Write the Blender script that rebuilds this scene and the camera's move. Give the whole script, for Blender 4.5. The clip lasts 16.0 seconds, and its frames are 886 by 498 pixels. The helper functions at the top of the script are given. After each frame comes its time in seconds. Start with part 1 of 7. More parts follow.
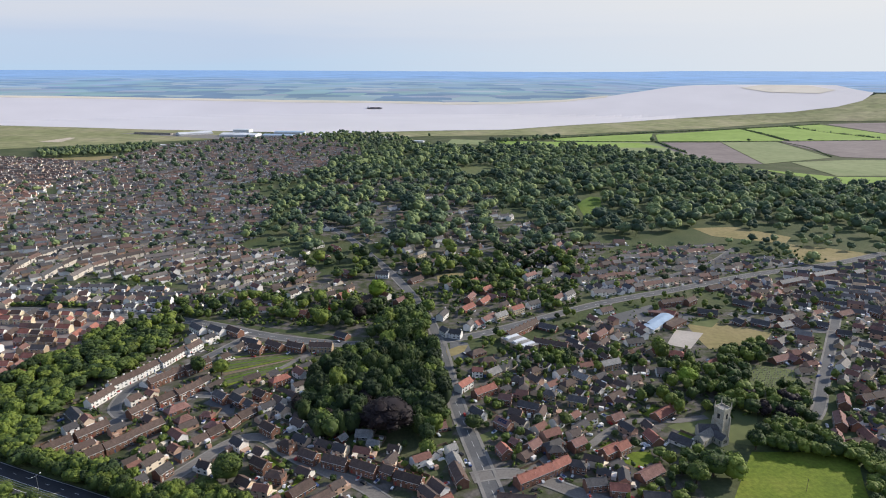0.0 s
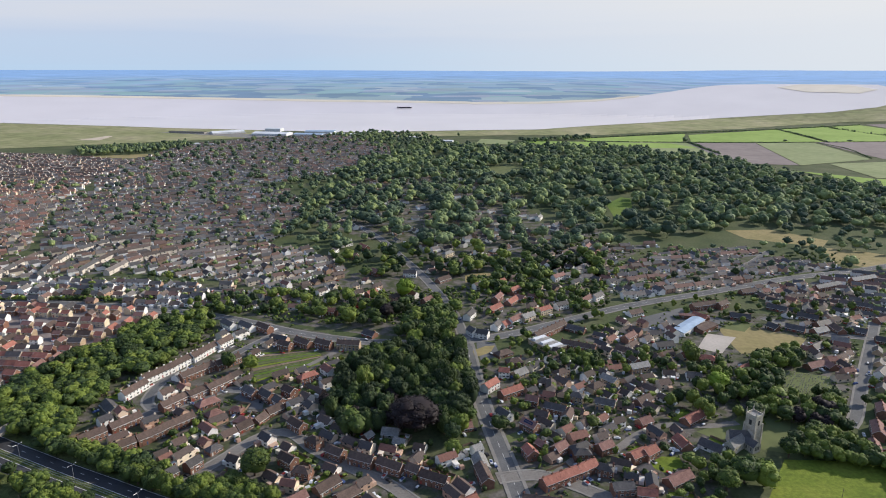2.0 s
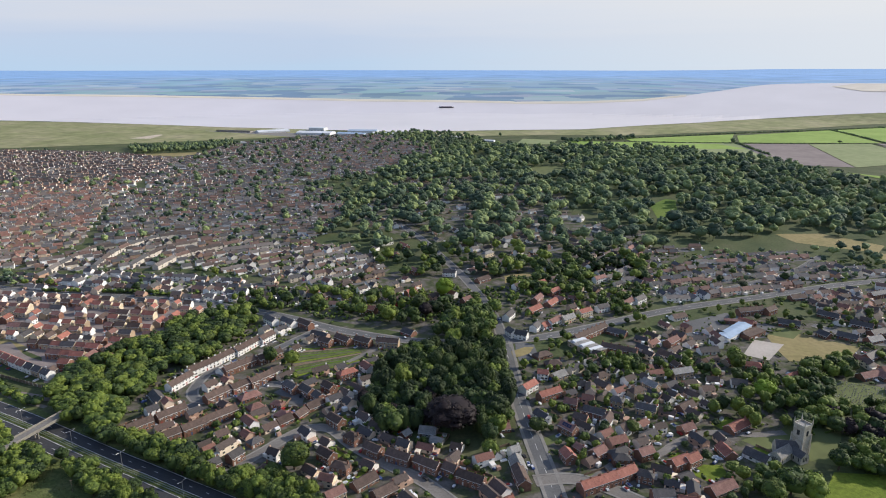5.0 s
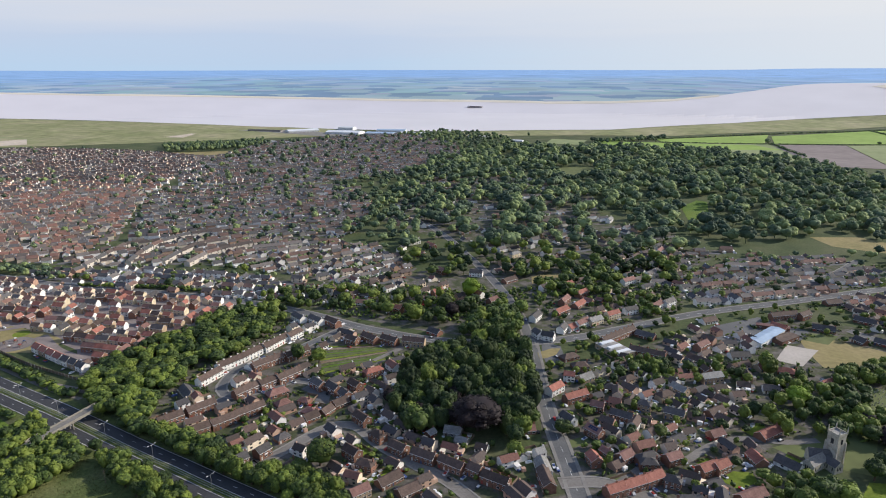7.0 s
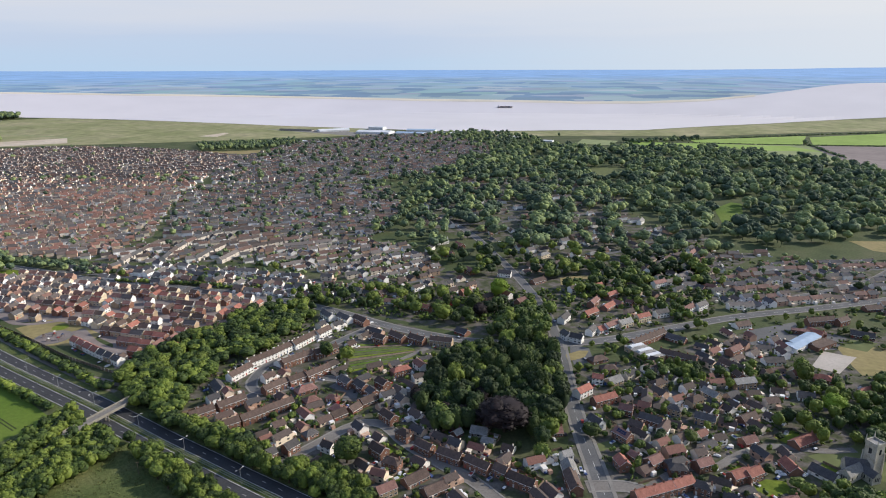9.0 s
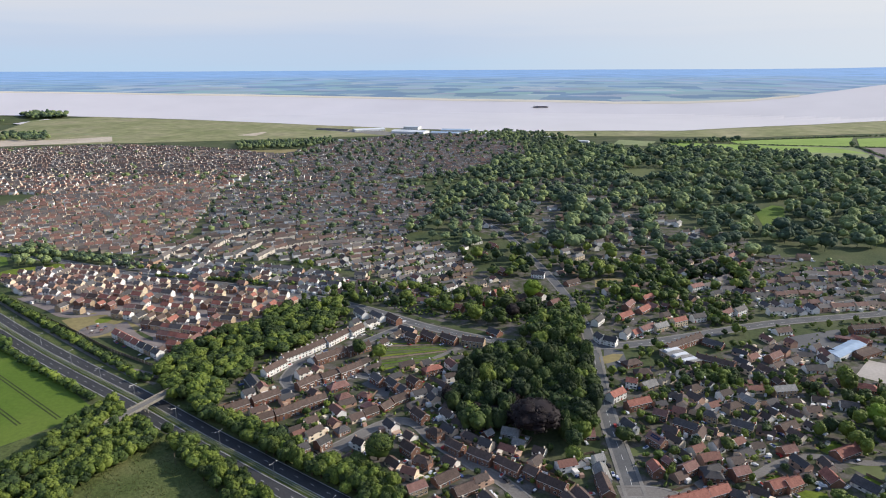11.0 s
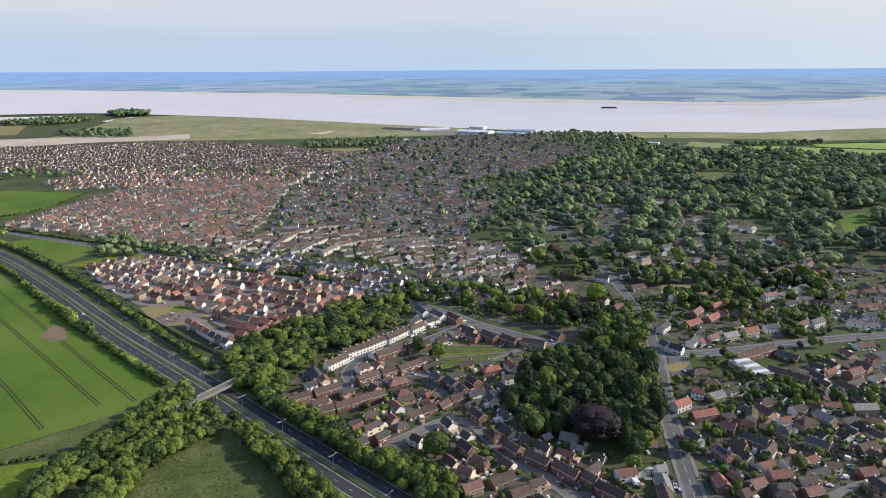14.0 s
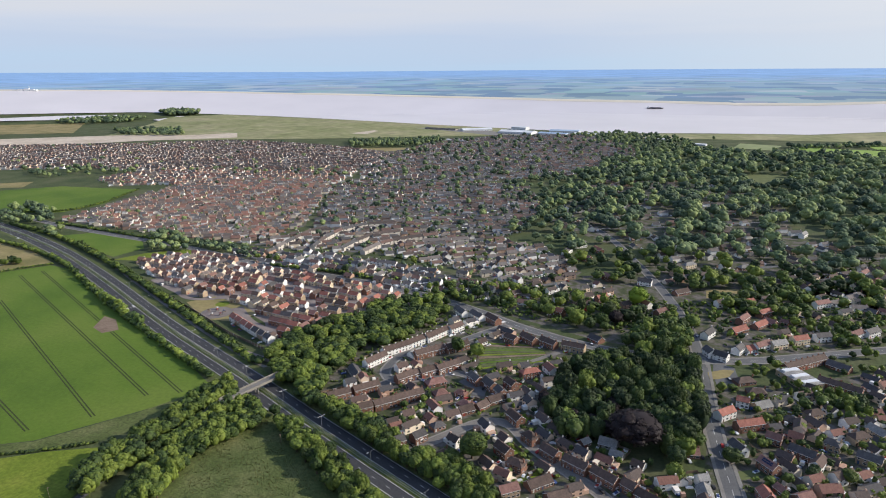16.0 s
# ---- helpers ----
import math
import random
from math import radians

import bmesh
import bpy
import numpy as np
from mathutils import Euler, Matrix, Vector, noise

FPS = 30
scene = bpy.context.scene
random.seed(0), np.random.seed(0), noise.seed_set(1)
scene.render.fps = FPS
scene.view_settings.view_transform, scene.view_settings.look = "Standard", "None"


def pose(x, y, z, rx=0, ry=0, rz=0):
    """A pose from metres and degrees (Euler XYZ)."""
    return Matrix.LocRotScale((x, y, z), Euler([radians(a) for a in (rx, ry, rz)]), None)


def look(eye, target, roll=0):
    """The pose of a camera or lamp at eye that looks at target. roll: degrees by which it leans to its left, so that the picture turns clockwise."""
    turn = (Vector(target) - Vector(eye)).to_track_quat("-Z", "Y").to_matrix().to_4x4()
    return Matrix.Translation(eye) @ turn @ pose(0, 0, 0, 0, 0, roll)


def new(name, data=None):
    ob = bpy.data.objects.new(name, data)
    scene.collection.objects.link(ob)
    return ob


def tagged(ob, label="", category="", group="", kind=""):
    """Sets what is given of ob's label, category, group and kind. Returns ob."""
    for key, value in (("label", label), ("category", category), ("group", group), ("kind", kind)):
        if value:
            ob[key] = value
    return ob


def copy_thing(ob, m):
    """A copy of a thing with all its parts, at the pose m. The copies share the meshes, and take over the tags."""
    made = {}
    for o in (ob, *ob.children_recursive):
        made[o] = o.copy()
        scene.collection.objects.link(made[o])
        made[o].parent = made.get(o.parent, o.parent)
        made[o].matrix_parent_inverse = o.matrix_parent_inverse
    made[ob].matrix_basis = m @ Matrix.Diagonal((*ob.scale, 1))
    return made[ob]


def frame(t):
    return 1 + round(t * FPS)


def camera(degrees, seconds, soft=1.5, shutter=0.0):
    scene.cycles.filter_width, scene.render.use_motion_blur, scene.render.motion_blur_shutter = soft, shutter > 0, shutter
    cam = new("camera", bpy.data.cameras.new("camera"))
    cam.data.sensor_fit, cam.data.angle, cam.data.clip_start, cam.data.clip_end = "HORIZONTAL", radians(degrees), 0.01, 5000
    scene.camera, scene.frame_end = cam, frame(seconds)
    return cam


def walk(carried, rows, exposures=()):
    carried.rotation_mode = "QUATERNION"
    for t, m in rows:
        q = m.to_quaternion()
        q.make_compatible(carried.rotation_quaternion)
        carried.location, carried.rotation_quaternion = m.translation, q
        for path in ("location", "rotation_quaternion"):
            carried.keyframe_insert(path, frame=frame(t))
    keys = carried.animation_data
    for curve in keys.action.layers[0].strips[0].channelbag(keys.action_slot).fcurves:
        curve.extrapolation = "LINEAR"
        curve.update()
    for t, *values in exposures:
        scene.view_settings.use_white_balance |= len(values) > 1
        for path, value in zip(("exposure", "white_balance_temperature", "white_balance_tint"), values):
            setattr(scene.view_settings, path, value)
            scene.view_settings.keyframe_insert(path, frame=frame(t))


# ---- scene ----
# A hovering camera, 228 m over a village by an estuary, turning slowly to its left.
EYE = 228.0
cam = camera(69.45, 16.0, soft=1.0)
TURNS = (
    (0, 15.827, 0.000, 0.248),
    (0.5, 15.840, 0.671, 0.238),
    (1, 15.851, 1.342, 0.224),
    (1.5, 15.860, 1.997, 0.201),
    (2, 15.870, 2.600, 0.173),
    (2.5, 15.878, 3.201, 0.141),
    (3, 15.885, 3.814, 0.106),
    (3.5, 15.891, 4.455, 0.072),
    (4, 15.895, 5.092, 0.037),
    (6.5, 15.922, 8.161, -0.063),
    (7, 15.923, 8.826, -0.085),
    (7.5, 15.922, 9.522, -0.112),
    (8, 15.921, 10.205, -0.142),
    (8.5, 15.920, 10.845, -0.172),
    (9, 15.922, 11.477, -0.201),
    (11.5, 15.916, 15.490, -0.312),
    (12, 15.911, 16.448, -0.333),
    (12.5, 15.905, 17.431, -0.354),
    (13, 15.899, 18.407, -0.374),
    (13.5, 15.893, 19.396, -0.393),
    (14, 15.888, 20.366, -0.410),
    (14.5, 15.882, 21.328, -0.425),
    (15, 15.875, 22.271, -0.439),
    (15.5, 15.866, 23.211, -0.452),
    (16, 15.856, 24.104, -0.467),
)
walk(cam, [(t, pose(0, 0, EYE, 90 - tilt, 0, turn) @ pose(0, 0, 0, 0, 0, lean)) for t, tilt, turn, lean in TURNS])

# ---- world, sun, exposure ----
SUN_AZ, SUN_EL = 25.0, 27.0
scene.view_settings.exposure = 0.0
world = bpy.data.worlds.new("sky")
scene.world = world
world.use_nodes = True
wn, wl = world.node_tree.nodes, world.node_tree.links
wn.clear()
w_out, w_bg = wn.new("ShaderNodeOutputWorld"), wn.new("ShaderNodeBackground")
w_sky = wn.new("ShaderNodeTexSky")
w_sky.sky_type, w_sky.sun_disc = "NISHITA", False
w_sky.sun_elevation, w_sky.sun_rotation = radians(SUN_EL), radians(90 - SUN_AZ)
w_sky.dust_density = 3.0
w_dim = wn.new("ShaderNodeMixRGB")
w_dim.blend_type, w_dim.inputs[0].default_value, w_dim.inputs[2].default_value = "MULTIPLY", 1.0, (0.1, 0.1, 0.1, 1)
w_tc, w_sep = wn.new("ShaderNodeTexCoord"), wn.new("ShaderNodeSeparateXYZ")
w_ramp = wn.new("ShaderNodeValToRGB")
w_map, w_noise = wn.new("ShaderNodeMapping"), wn.new("ShaderNodeTexNoise")
w_map.inputs["Scale"].default_value = (1.6, 1.6, 22)
w_noise.inputs["Scale"].default_value, w_noise.inputs["Detail"].default_value = 1.6, 5
w_add = wn.new("ShaderNodeMath")
w_add.operation, w_add.inputs[1].default_value, w_add.inputs[2].default_value = "MULTIPLY_ADD", 0.06, -0.03
w_sum = wn.new("ShaderNodeMath")
w_sum.operation = "ADD"
els = w_ramp.color_ramp.elements
els[0].position, els[0].color = 0.0, (0.55, 0.72, 0.93, 1)
els[1].position, els[1].color = 1.0, (0.15, 0.26, 0.54, 1)
for p, c in ((0.04, (0.58, 0.69, 0.88, 1)), (0.07, (0.68, 0.74, 0.87, 1)), (0.11, (0.77, 0.78, 0.83, 1)), (0.2, (0.55, 0.63, 0.80, 1)), (0.45, (0.25, 0.37, 0.64, 1))):
    e = els.new(p)
    e.color = c
w_mix = wn.new("ShaderNodeMixRGB")
w_mix.inputs[0].default_value = 0.9
wl.new(w_tc.outputs["Generated"], w_sep.inputs[0])
wl.new(w_tc.outputs["Generated"], w_map.inputs[0])
wl.new(w_map.outputs[0], w_noise.inputs["Vector"])
wl.new(w_noise.outputs["Fac"], w_add.inputs[0])
wl.new(w_add.outputs[0], w_sum.inputs[0])
wl.new(w_sep.outputs["Z"], w_sum.inputs[1])
wl.new(w_sum.outputs[0], w_ramp.inputs[0])
wl.new(w_sky.outputs[0], w_dim.inputs[1])
wl.new(w_dim.outputs[0], w_mix.inputs[1])
wl.new(w_ramp.outputs[0], w_mix.inputs[2])
w_dot, w_glow, w_near = wn.new("ShaderNodeVectorMath"), wn.new("ShaderNodeMapRange"), wn.new("ShaderNodeMixRGB")
w_dot.operation, w_dot.inputs[1].default_value = "DOT_PRODUCT", (math.cos(radians(SUN_AZ)), math.sin(radians(SUN_AZ)), 0)
w_glow.inputs["From Min"].default_value, w_glow.inputs["From Max"].default_value, w_glow.inputs["To Max"].default_value = 0.15, 1.0, 0.9
w_near.inputs[2].default_value = (0.80, 0.82, 0.84, 1)
wl.new(w_tc.outputs["Generated"], w_dot.inputs[0])
wl.new(w_dot.outputs["Value"], w_glow.inputs["Value"])
wl.new(w_glow.outputs[0], w_near.inputs[0])
wl.new(w_mix.outputs[0], w_near.inputs[1])
wl.new(w_near.outputs[0], w_bg.inputs[0])
wl.new(w_bg.outputs[0], w_out.inputs[0])
w_bg.inputs[1].default_value = 1.0
sun = new("sun", bpy.data.lights.new("sun", "SUN"))
sun.data.energy, sun.data.angle, sun.data.color = 5.0, radians(0.6), (1.0, 0.92, 0.82)
sun_way = Vector((math.cos(radians(SUN_AZ)) * math.cos(radians(SUN_EL)), math.sin(radians(SUN_AZ)) * math.cos(radians(SUN_EL)), math.sin(radians(SUN_EL))))
sun.matrix_world = look(sun_way * 500, (0, 0, 0))


# ---- materials ----
def material(name, colours, rough=0.85, fine=1.0, coarse=0.08, bump=0.0, bump_scale=4.0, pick="noise", jitter=0.0, metal=0.0, stain=0.25, spread=(0.3, 0.7), coords="Object"):
    """colours are blended by coarse noise, or picked at random for each object, island or tree; fine noise stains them."""
    m = bpy.data.materials.new(name)
    m.use_nodes = True
    n, l = m.node_tree.nodes, m.node_tree.links
    b = n["Principled BSDF"]
    b.inputs["Roughness"].default_value, b.inputs["Metallic"].default_value = rough, metal
    b.inputs["Specular IOR Level"].default_value = 0.25
    tc = n.new("ShaderNodeTexCoord")
    where = n.new("ShaderNodeNewGeometry").outputs["Position"] if coords == "World" else tc.outputs[coords]
    ramp = n.new("ShaderNodeValToRGB")
    r = ramp.color_ramp
    k = len(colours)
    lo, hi = spread if pick == "noise" else (0.0, 1.0)
    while len(r.elements) < k:
        r.elements.new(0.5)
    for i, c in enumerate(colours):
        r.elements[i].position = lo + (hi - lo) * (i / max(1, k - 1) if pick == "noise" else i / k)
        r.elements[i].color = (*c, 1)
    if pick == "noise":
        a = n.new("ShaderNodeTexNoise")
        a.inputs["Scale"].default_value, a.inputs["Detail"].default_value = coarse, 4
        l.new(where, a.inputs["Vector"])
        l.new(a.outputs["Fac"], ramp.inputs[0])
    else:
        if pick != "tint":
            r.interpolation = "CONSTANT"
        if pick == "object":
            src = n.new("ShaderNodeObjectInfo").outputs["Random"]
        elif pick == "island":
            src = n.new("ShaderNodeNewGeometry").outputs["Random Per Island"]
        else:
            at = n.new("ShaderNodeAttribute")
            at.attribute_name = "tint"
            src = at.outputs["Fac"]
        l.new(src, ramp.inputs[0])
    f = n.new("ShaderNodeTexNoise")
    f.inputs["Scale"].default_value, f.inputs["Detail"].default_value = fine, 5
    l.new(where, f.inputs["Vector"])
    mr = n.new("ShaderNodeMapRange")
    mr.inputs["From Min"].default_value, mr.inputs["From Max"].default_value = 0.25, 0.75
    mr.inputs["To Min"].default_value, mr.inputs["To Max"].default_value = 1 - stain, 1 + stain
    l.new(f.outputs["Fac"], mr.inputs["Value"])
    mul = n.new("ShaderNodeMixRGB")
    mul.blend_type, mul.inputs[0].default_value = "MULTIPLY", 1.0
    l.new(ramp.outputs[0], mul.inputs[1])
    l.new(mr.outputs[0], mul.inputs[2])
    last = mul.outputs[0]
    if jitter:
        hsv = n.new("ShaderNodeHueSaturation")
        info = n.new("ShaderNodeObjectInfo")
        jr = n.new("ShaderNodeMapRange")
        jr.inputs["To Min"].default_value, jr.inputs["To Max"].default_value = 1 - jitter, 1 + jitter
        l.new(info.outputs["Random"], jr.inputs["Value"])
        l.new(jr.outputs[0], hsv.inputs["Value"])
        l.new(last, hsv.inputs["Color"])
        last = hsv.outputs[0]
    l.new(last, b.inputs["Base Color"])
    if bump:
        bf = n.new("ShaderNodeTexNoise")
        bf.inputs["Scale"].default_value, bf.inputs["Detail"].default_value = bump_scale, 4
        l.new(where, bf.inputs["Vector"])
        bp = n.new("ShaderNodeBump")
        bp.inputs["Strength"].default_value, bp.inputs["Distance"].default_value = 1.0, bump
        l.new(bf.outputs["Fac"], bp.inputs["Height"])
        l.new(bp.outputs[0], b.inputs["Normal"])
    return m


M = {}
# roofs: b brown, d slate, r orange pantile, p pinkish tile, g grey sheet
M["b"] = material("roof_brown_tile", [(0.082, 0.058, 0.049), (0.120, 0.084, 0.068)], 0.8, 1.2, 0.3, 0.03, 5, jitter=0.25)
M["d"] = material("roof_slate", [(0.068, 0.064, 0.064), (0.100, 0.092, 0.090)], 0.65, 1.2, 0.3, 0.03, 5, jitter=0.25)
M["r"] = material("roof_orange_pantile", [(0.25, 0.098, 0.072), (0.34, 0.145, 0.108)], 0.8, 1.2, 0.3, 0.03, 5, jitter=0.2)
M["p"] = material("roof_pink_tile", [(0.185, 0.098, 0.082), (0.25, 0.14, 0.118)], 0.8, 1.2, 0.3, 0.03, 5, jitter=0.2)
M["g"] = material("roof_grey", [(0.20, 0.195, 0.185), (0.28, 0.27, 0.25)], 0.8, 1.2, 0.3, 0.03, 5, jitter=0.2)
# walls: k brick, w white render, c cream render, y buff brick
WALL = {
    "k": material("brick_red", [(0.165, 0.085, 0.060), (0.24, 0.130, 0.092)], 0.9, 6, 0.6, 0.01, 9, jitter=0.2),
    "w": material("render_white", [(0.72, 0.71, 0.67), (0.80, 0.79, 0.76)], 0.9, 2, 0.4, stain=0.08),
    "c": material("render_cream", [(0.55, 0.46, 0.32), (0.66, 0.56, 0.40)], 0.9, 2, 0.4, stain=0.1, jitter=0.1),
    "y": material("brick_buff", [(0.32, 0.24, 0.16), (0.42, 0.32, 0.22)], 0.9, 5, 0.5, stain=0.15, jitter=0.15),
    "g": material("wall_grey", [(0.25, 0.24, 0.22), (0.33, 0.31, 0.28)], 0.9, 5, 0.5, stain=0.15),
}
M["white"] = material("white_paint", [(0.74, 0.74, 0.72), (0.82, 0.82, 0.80)], 0.5, 3, 0.5, stain=0.05)
M["glass"] = material("window_glass", [(0.02, 0.024, 0.03), (0.05, 0.055, 0.06)], 0.08, 1, 0.4, stain=0.1)
M["door"] = material("door_paint", [(0.30, 0.05, 0.04), (0.05, 0.08, 0.16), (0.55, 0.55, 0.52), (0.10, 0.06, 0.04)], 0.5, 3, pick="object", stain=0.1)
M["solar"] = material("solar_cell", [(0.02, 0.03, 0.07), (0.03, 0.045, 0.09)], 0.15, 2, 0.5, stain=0.1)
M["tarmac"] = material("tarmac", [(0.105, 0.105, 0.106), (0.150, 0.150, 0.148)], 0.9, 0.9, 0.05, 0.01, 8, coords="World", stain=0.18)
M["highway"] = material("highway_tarmac", [(0.042, 0.043, 0.048), (0.060, 0.060, 0.064)], 0.85, 0.7, 0.04, 0.01, 8, coords="World", stain=0.18)
M["lane"] = material("lane_tarmac_pale", [(0.145, 0.133, 0.120), (0.215, 0.198, 0.178)], 0.9, 0.8, 0.06, 0.01, 8, coords="World", stain=0.2)
M["pave"] = material("paving", [(0.187, 0.174, 0.157), (0.255, 0.242, 0.221)], 0.9, 1.2, 0.1, coords="World", stain=0.15)
M["brickpave"] = material("block_paving", [(0.18, 0.150, 0.138), (0.26, 0.22, 0.20)], 0.9, 1.2, 0.08, coords="World", stain=0.2)
M["mark"] = material("road_marking", [(0.55, 0.55, 0.52), (0.70, 0.70, 0.66)], 0.7, 2, 0.3, coords="World", stain=0.15)
M["concrete"] = material("concrete", [(0.20, 0.185, 0.16), (0.29, 0.27, 0.235)], 0.9, 0.8, 0.15, 0.02, 4, stain=0.2)
M["stone"] = material("church_stone", [(0.34, 0.31, 0.25), (0.50, 0.47, 0.40)], 0.9, 2.2, 0.5, 0.04, 3, stain=0.3)
M["steel"] = material("galvanised_steel", [(0.40, 0.41, 0.42), (0.50, 0.51, 0.52)], 0.45, 4, 1, metal=0.7, stain=0.1)
M["bark"] = material("bark", [(0.07, 0.05, 0.035), (0.12, 0.09, 0.065)], 0.95, 6, 1, 0.05, 6)
M["tyre"] = material("tyre_rubber", [(0.018, 0.018, 0.018), (0.03, 0.03, 0.03)], 0.9)
M["fence"] = material("fence_wood", [(0.16, 0.115, 0.08), (0.25, 0.19, 0.14)], 0.9, 3, 0.4, coords="World")
CARS = [("white", (0.75, 0.75, 0.74)), ("silver", (0.45, 0.46, 0.48)), ("black", (0.02, 0.02, 0.022)), ("blue", (0.04, 0.07, 0.18)), ("red", (0.33, 0.03, 0.025)), ("grey", (0.14, 0.145, 0.15))]
PAINT = {c: material("car_paint_" + c, [v, tuple(min(1, x * 1.1) for x in v)], 0.3, 2, 0.5, stain=0.04) for c, v in CARS}
GREENS = [(0.020, 0.037, 0.013), (0.041, 0.068, 0.018), (0.078, 0.116, 0.023), (0.142, 0.184, 0.031)]
M["leaf"] = material("leaves", GREENS, 0.7, 0.5, pick="tint", stain=0.35, jitter=0.3)
M["leaf_dark"] = material("leaves_dark_green", [(0.013, 0.026, 0.012), (0.028, 0.048, 0.017), (0.058, 0.086, 0.022)], 0.7, 0.5, pick="tint", stain=0.3, jitter=0.25)
M["leaf_light"] = material("leaves_fresh_lime", [(0.14, 0.21, 0.025), (0.19, 0.28, 0.03)], 0.7, 0.5, pick="tint", stain=0.25, jitter=0.1)
M["leaf_copper"] = material("leaves_copper", [(0.011, 0.008, 0.009), (0.020, 0.013, 0.014)], 0.7, 0.5, pick="tint", stain=0.3, jitter=0.1)
# paler, bluer copy of the leaves: distance haze mixed into the colour
M["leaf_far"] = material("leaves_hazed", [(0.046, 0.074, 0.048), (0.096, 0.138, 0.072), (0.150, 0.200, 0.088), (0.215, 0.265, 0.104)], 0.8, 0.25, pick="tint", stain=0.3, coords="World")
M["crop"] = material("crop_green", [(0.075, 0.132, 0.014), (0.097, 0.158, 0.018), (0.123, 0.176, 0.026)], 0.9, 0.35, 0.012, 0.15, 1.5, coords="World", stain=0.14, spread=(0.35, 0.65))
M["track"] = material("wheel_track", [(0.032, 0.047, 0.013), (0.05, 0.063, 0.02)], 0.95, 0.6, 0.1, coords="World", stain=0.3)
M["meadow"] = material("rough_meadow", [(0.066, 0.089, 0.024), (0.093, 0.115, 0.036), (0.136, 0.145, 0.056)], 0.95, 0.5, 0.05, 0.35, 0.9, coords="World", stain=0.4)
M["pasture"] = material("pasture", [(0.100, 0.145, 0.015), (0.140, 0.185, 0.020), (0.180, 0.21, 0.030)], 0.95, 0.4, 0.04, 0.2, 0.8, coords="World", stain=0.3)
M["dry"] = material("dry_grass", [(0.17, 0.155, 0.060), (0.26, 0.215, 0.095), (0.30, 0.24, 0.12)], 0.95, 0.2, 0.02, 0.1, 1, coords="World", stain=0.18)
M["olive"] = material("olive_field", [(0.10, 0.120, 0.045), (0.135, 0.155, 0.060)], 0.95, 0.08, 0.01, coords="World", stain=0.15)
M["plough"] = material("ploughed_soil", [(0.115, 0.085, 0.068), (0.15, 0.112, 0.09)], 0.95, 0.08, 0.01, coords="World", stain=0.15)
# distant field copies: haze is lightened into their base colours
M["crop_far"] = material("hazed_crop", [(0.20, 0.30, 0.055), (0.26, 0.36, 0.085)], 0.95, 0.05, 0.008, coords="World", stain=0.12)
M["plough_far"] = material("hazed_soil", [(0.20, 0.165, 0.155), (0.25, 0.21, 0.195)], 0.95, 0.05, 0.008, coords="World", stain=0.12)
M["olive_far"] = material("hazed_stubble", [(0.20, 0.24, 0.105), (0.26, 0.29, 0.14)], 0.95, 0.05, 0.008, coords="World", stain=0.14)
# far mud: a grey glow imitates haze and lifts the dark tilted sheets
M["bank"] = material("hazy_glow_bank", [(0.42, 0.38, 0.30), (0.52, 0.46, 0.38)], 0.95, 0.01, 0.003, coords="World", stain=0.1)
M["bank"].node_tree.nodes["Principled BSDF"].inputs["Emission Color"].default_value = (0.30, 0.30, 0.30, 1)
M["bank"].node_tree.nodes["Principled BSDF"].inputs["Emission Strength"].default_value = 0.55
M["sand"] = material("bare_sand", [(0.46, 0.38, 0.29), (0.58, 0.50, 0.40)], 0.95, 0.06, 0.01, coords="World", stain=0.2)
M["soil"] = material("bare_soil", [(0.17, 0.12, 0.085), (0.25, 0.19, 0.14)], 0.95, 0.6, 0.1, coords="World", stain=0.3)
# marsh base colours also lightened to suggest distance haze
M["marsh"] = material("salt_marsh", [(0.19, 0.205, 0.085), (0.25, 0.25, 0.12), (0.32, 0.29, 0.17)], 0.95, 0.03, 0.006, coords="World", stain=0.3)
M["ground"] = material("mixed_grass", [(0.045, 0.066, 0.024), (0.070, 0.088, 0.034), (0.100, 0.104, 0.052)], 0.95, 0.35, 0.02, 0.1, 1, coords="World", stain=0.3)
M["garden"] = material("garden_plots", [(0.046, 0.058, 0.026), (0.070, 0.078, 0.038), (0.112, 0.100, 0.086), (0.150, 0.136, 0.122)], 0.95, 0.5, 0.11, 0.1, 1, coords="World", stain=0.3, spread=(0.33, 0.68))
M["far_roof"] = material("far_roofs", [(0.08, 0.066, 0.06), (0.112, 0.088, 0.078), (0.095, 0.092, 0.092), (0.15, 0.098, 0.082), (0.17, 0.15, 0.138)], 0.85, 0.3, pick="island", stain=0.2, coords="World")
M["near_roof"] = material("mixed_roofs", [(0.075, 0.058, 0.050), (0.115, 0.080, 0.067), (0.072, 0.068, 0.070), (0.20, 0.100, 0.078), (0.098, 0.076, 0.067)], 0.8, 1.0, pick="island", stain=0.25, coords="World")
M["far_roof_red"] = material("far_roofs_red", [(0.20, 0.115, 0.092), (0.12, 0.10, 0.092), (0.26, 0.14, 0.108), (0.12, 0.115, 0.115), (0.17, 0.14, 0.122)], 0.85, 0.3, pick="island", stain=0.2, coords="World")
M["far_roof_grey"] = material("far_roofs_grey", [(0.105, 0.100, 0.098), (0.135, 0.106, 0.092), (0.19, 0.118, 0.097), (0.095, 0.093, 0.098), (0.165, 0.15, 0.14)], 0.85, 0.3, pick="island", stain=0.2, coords="World")
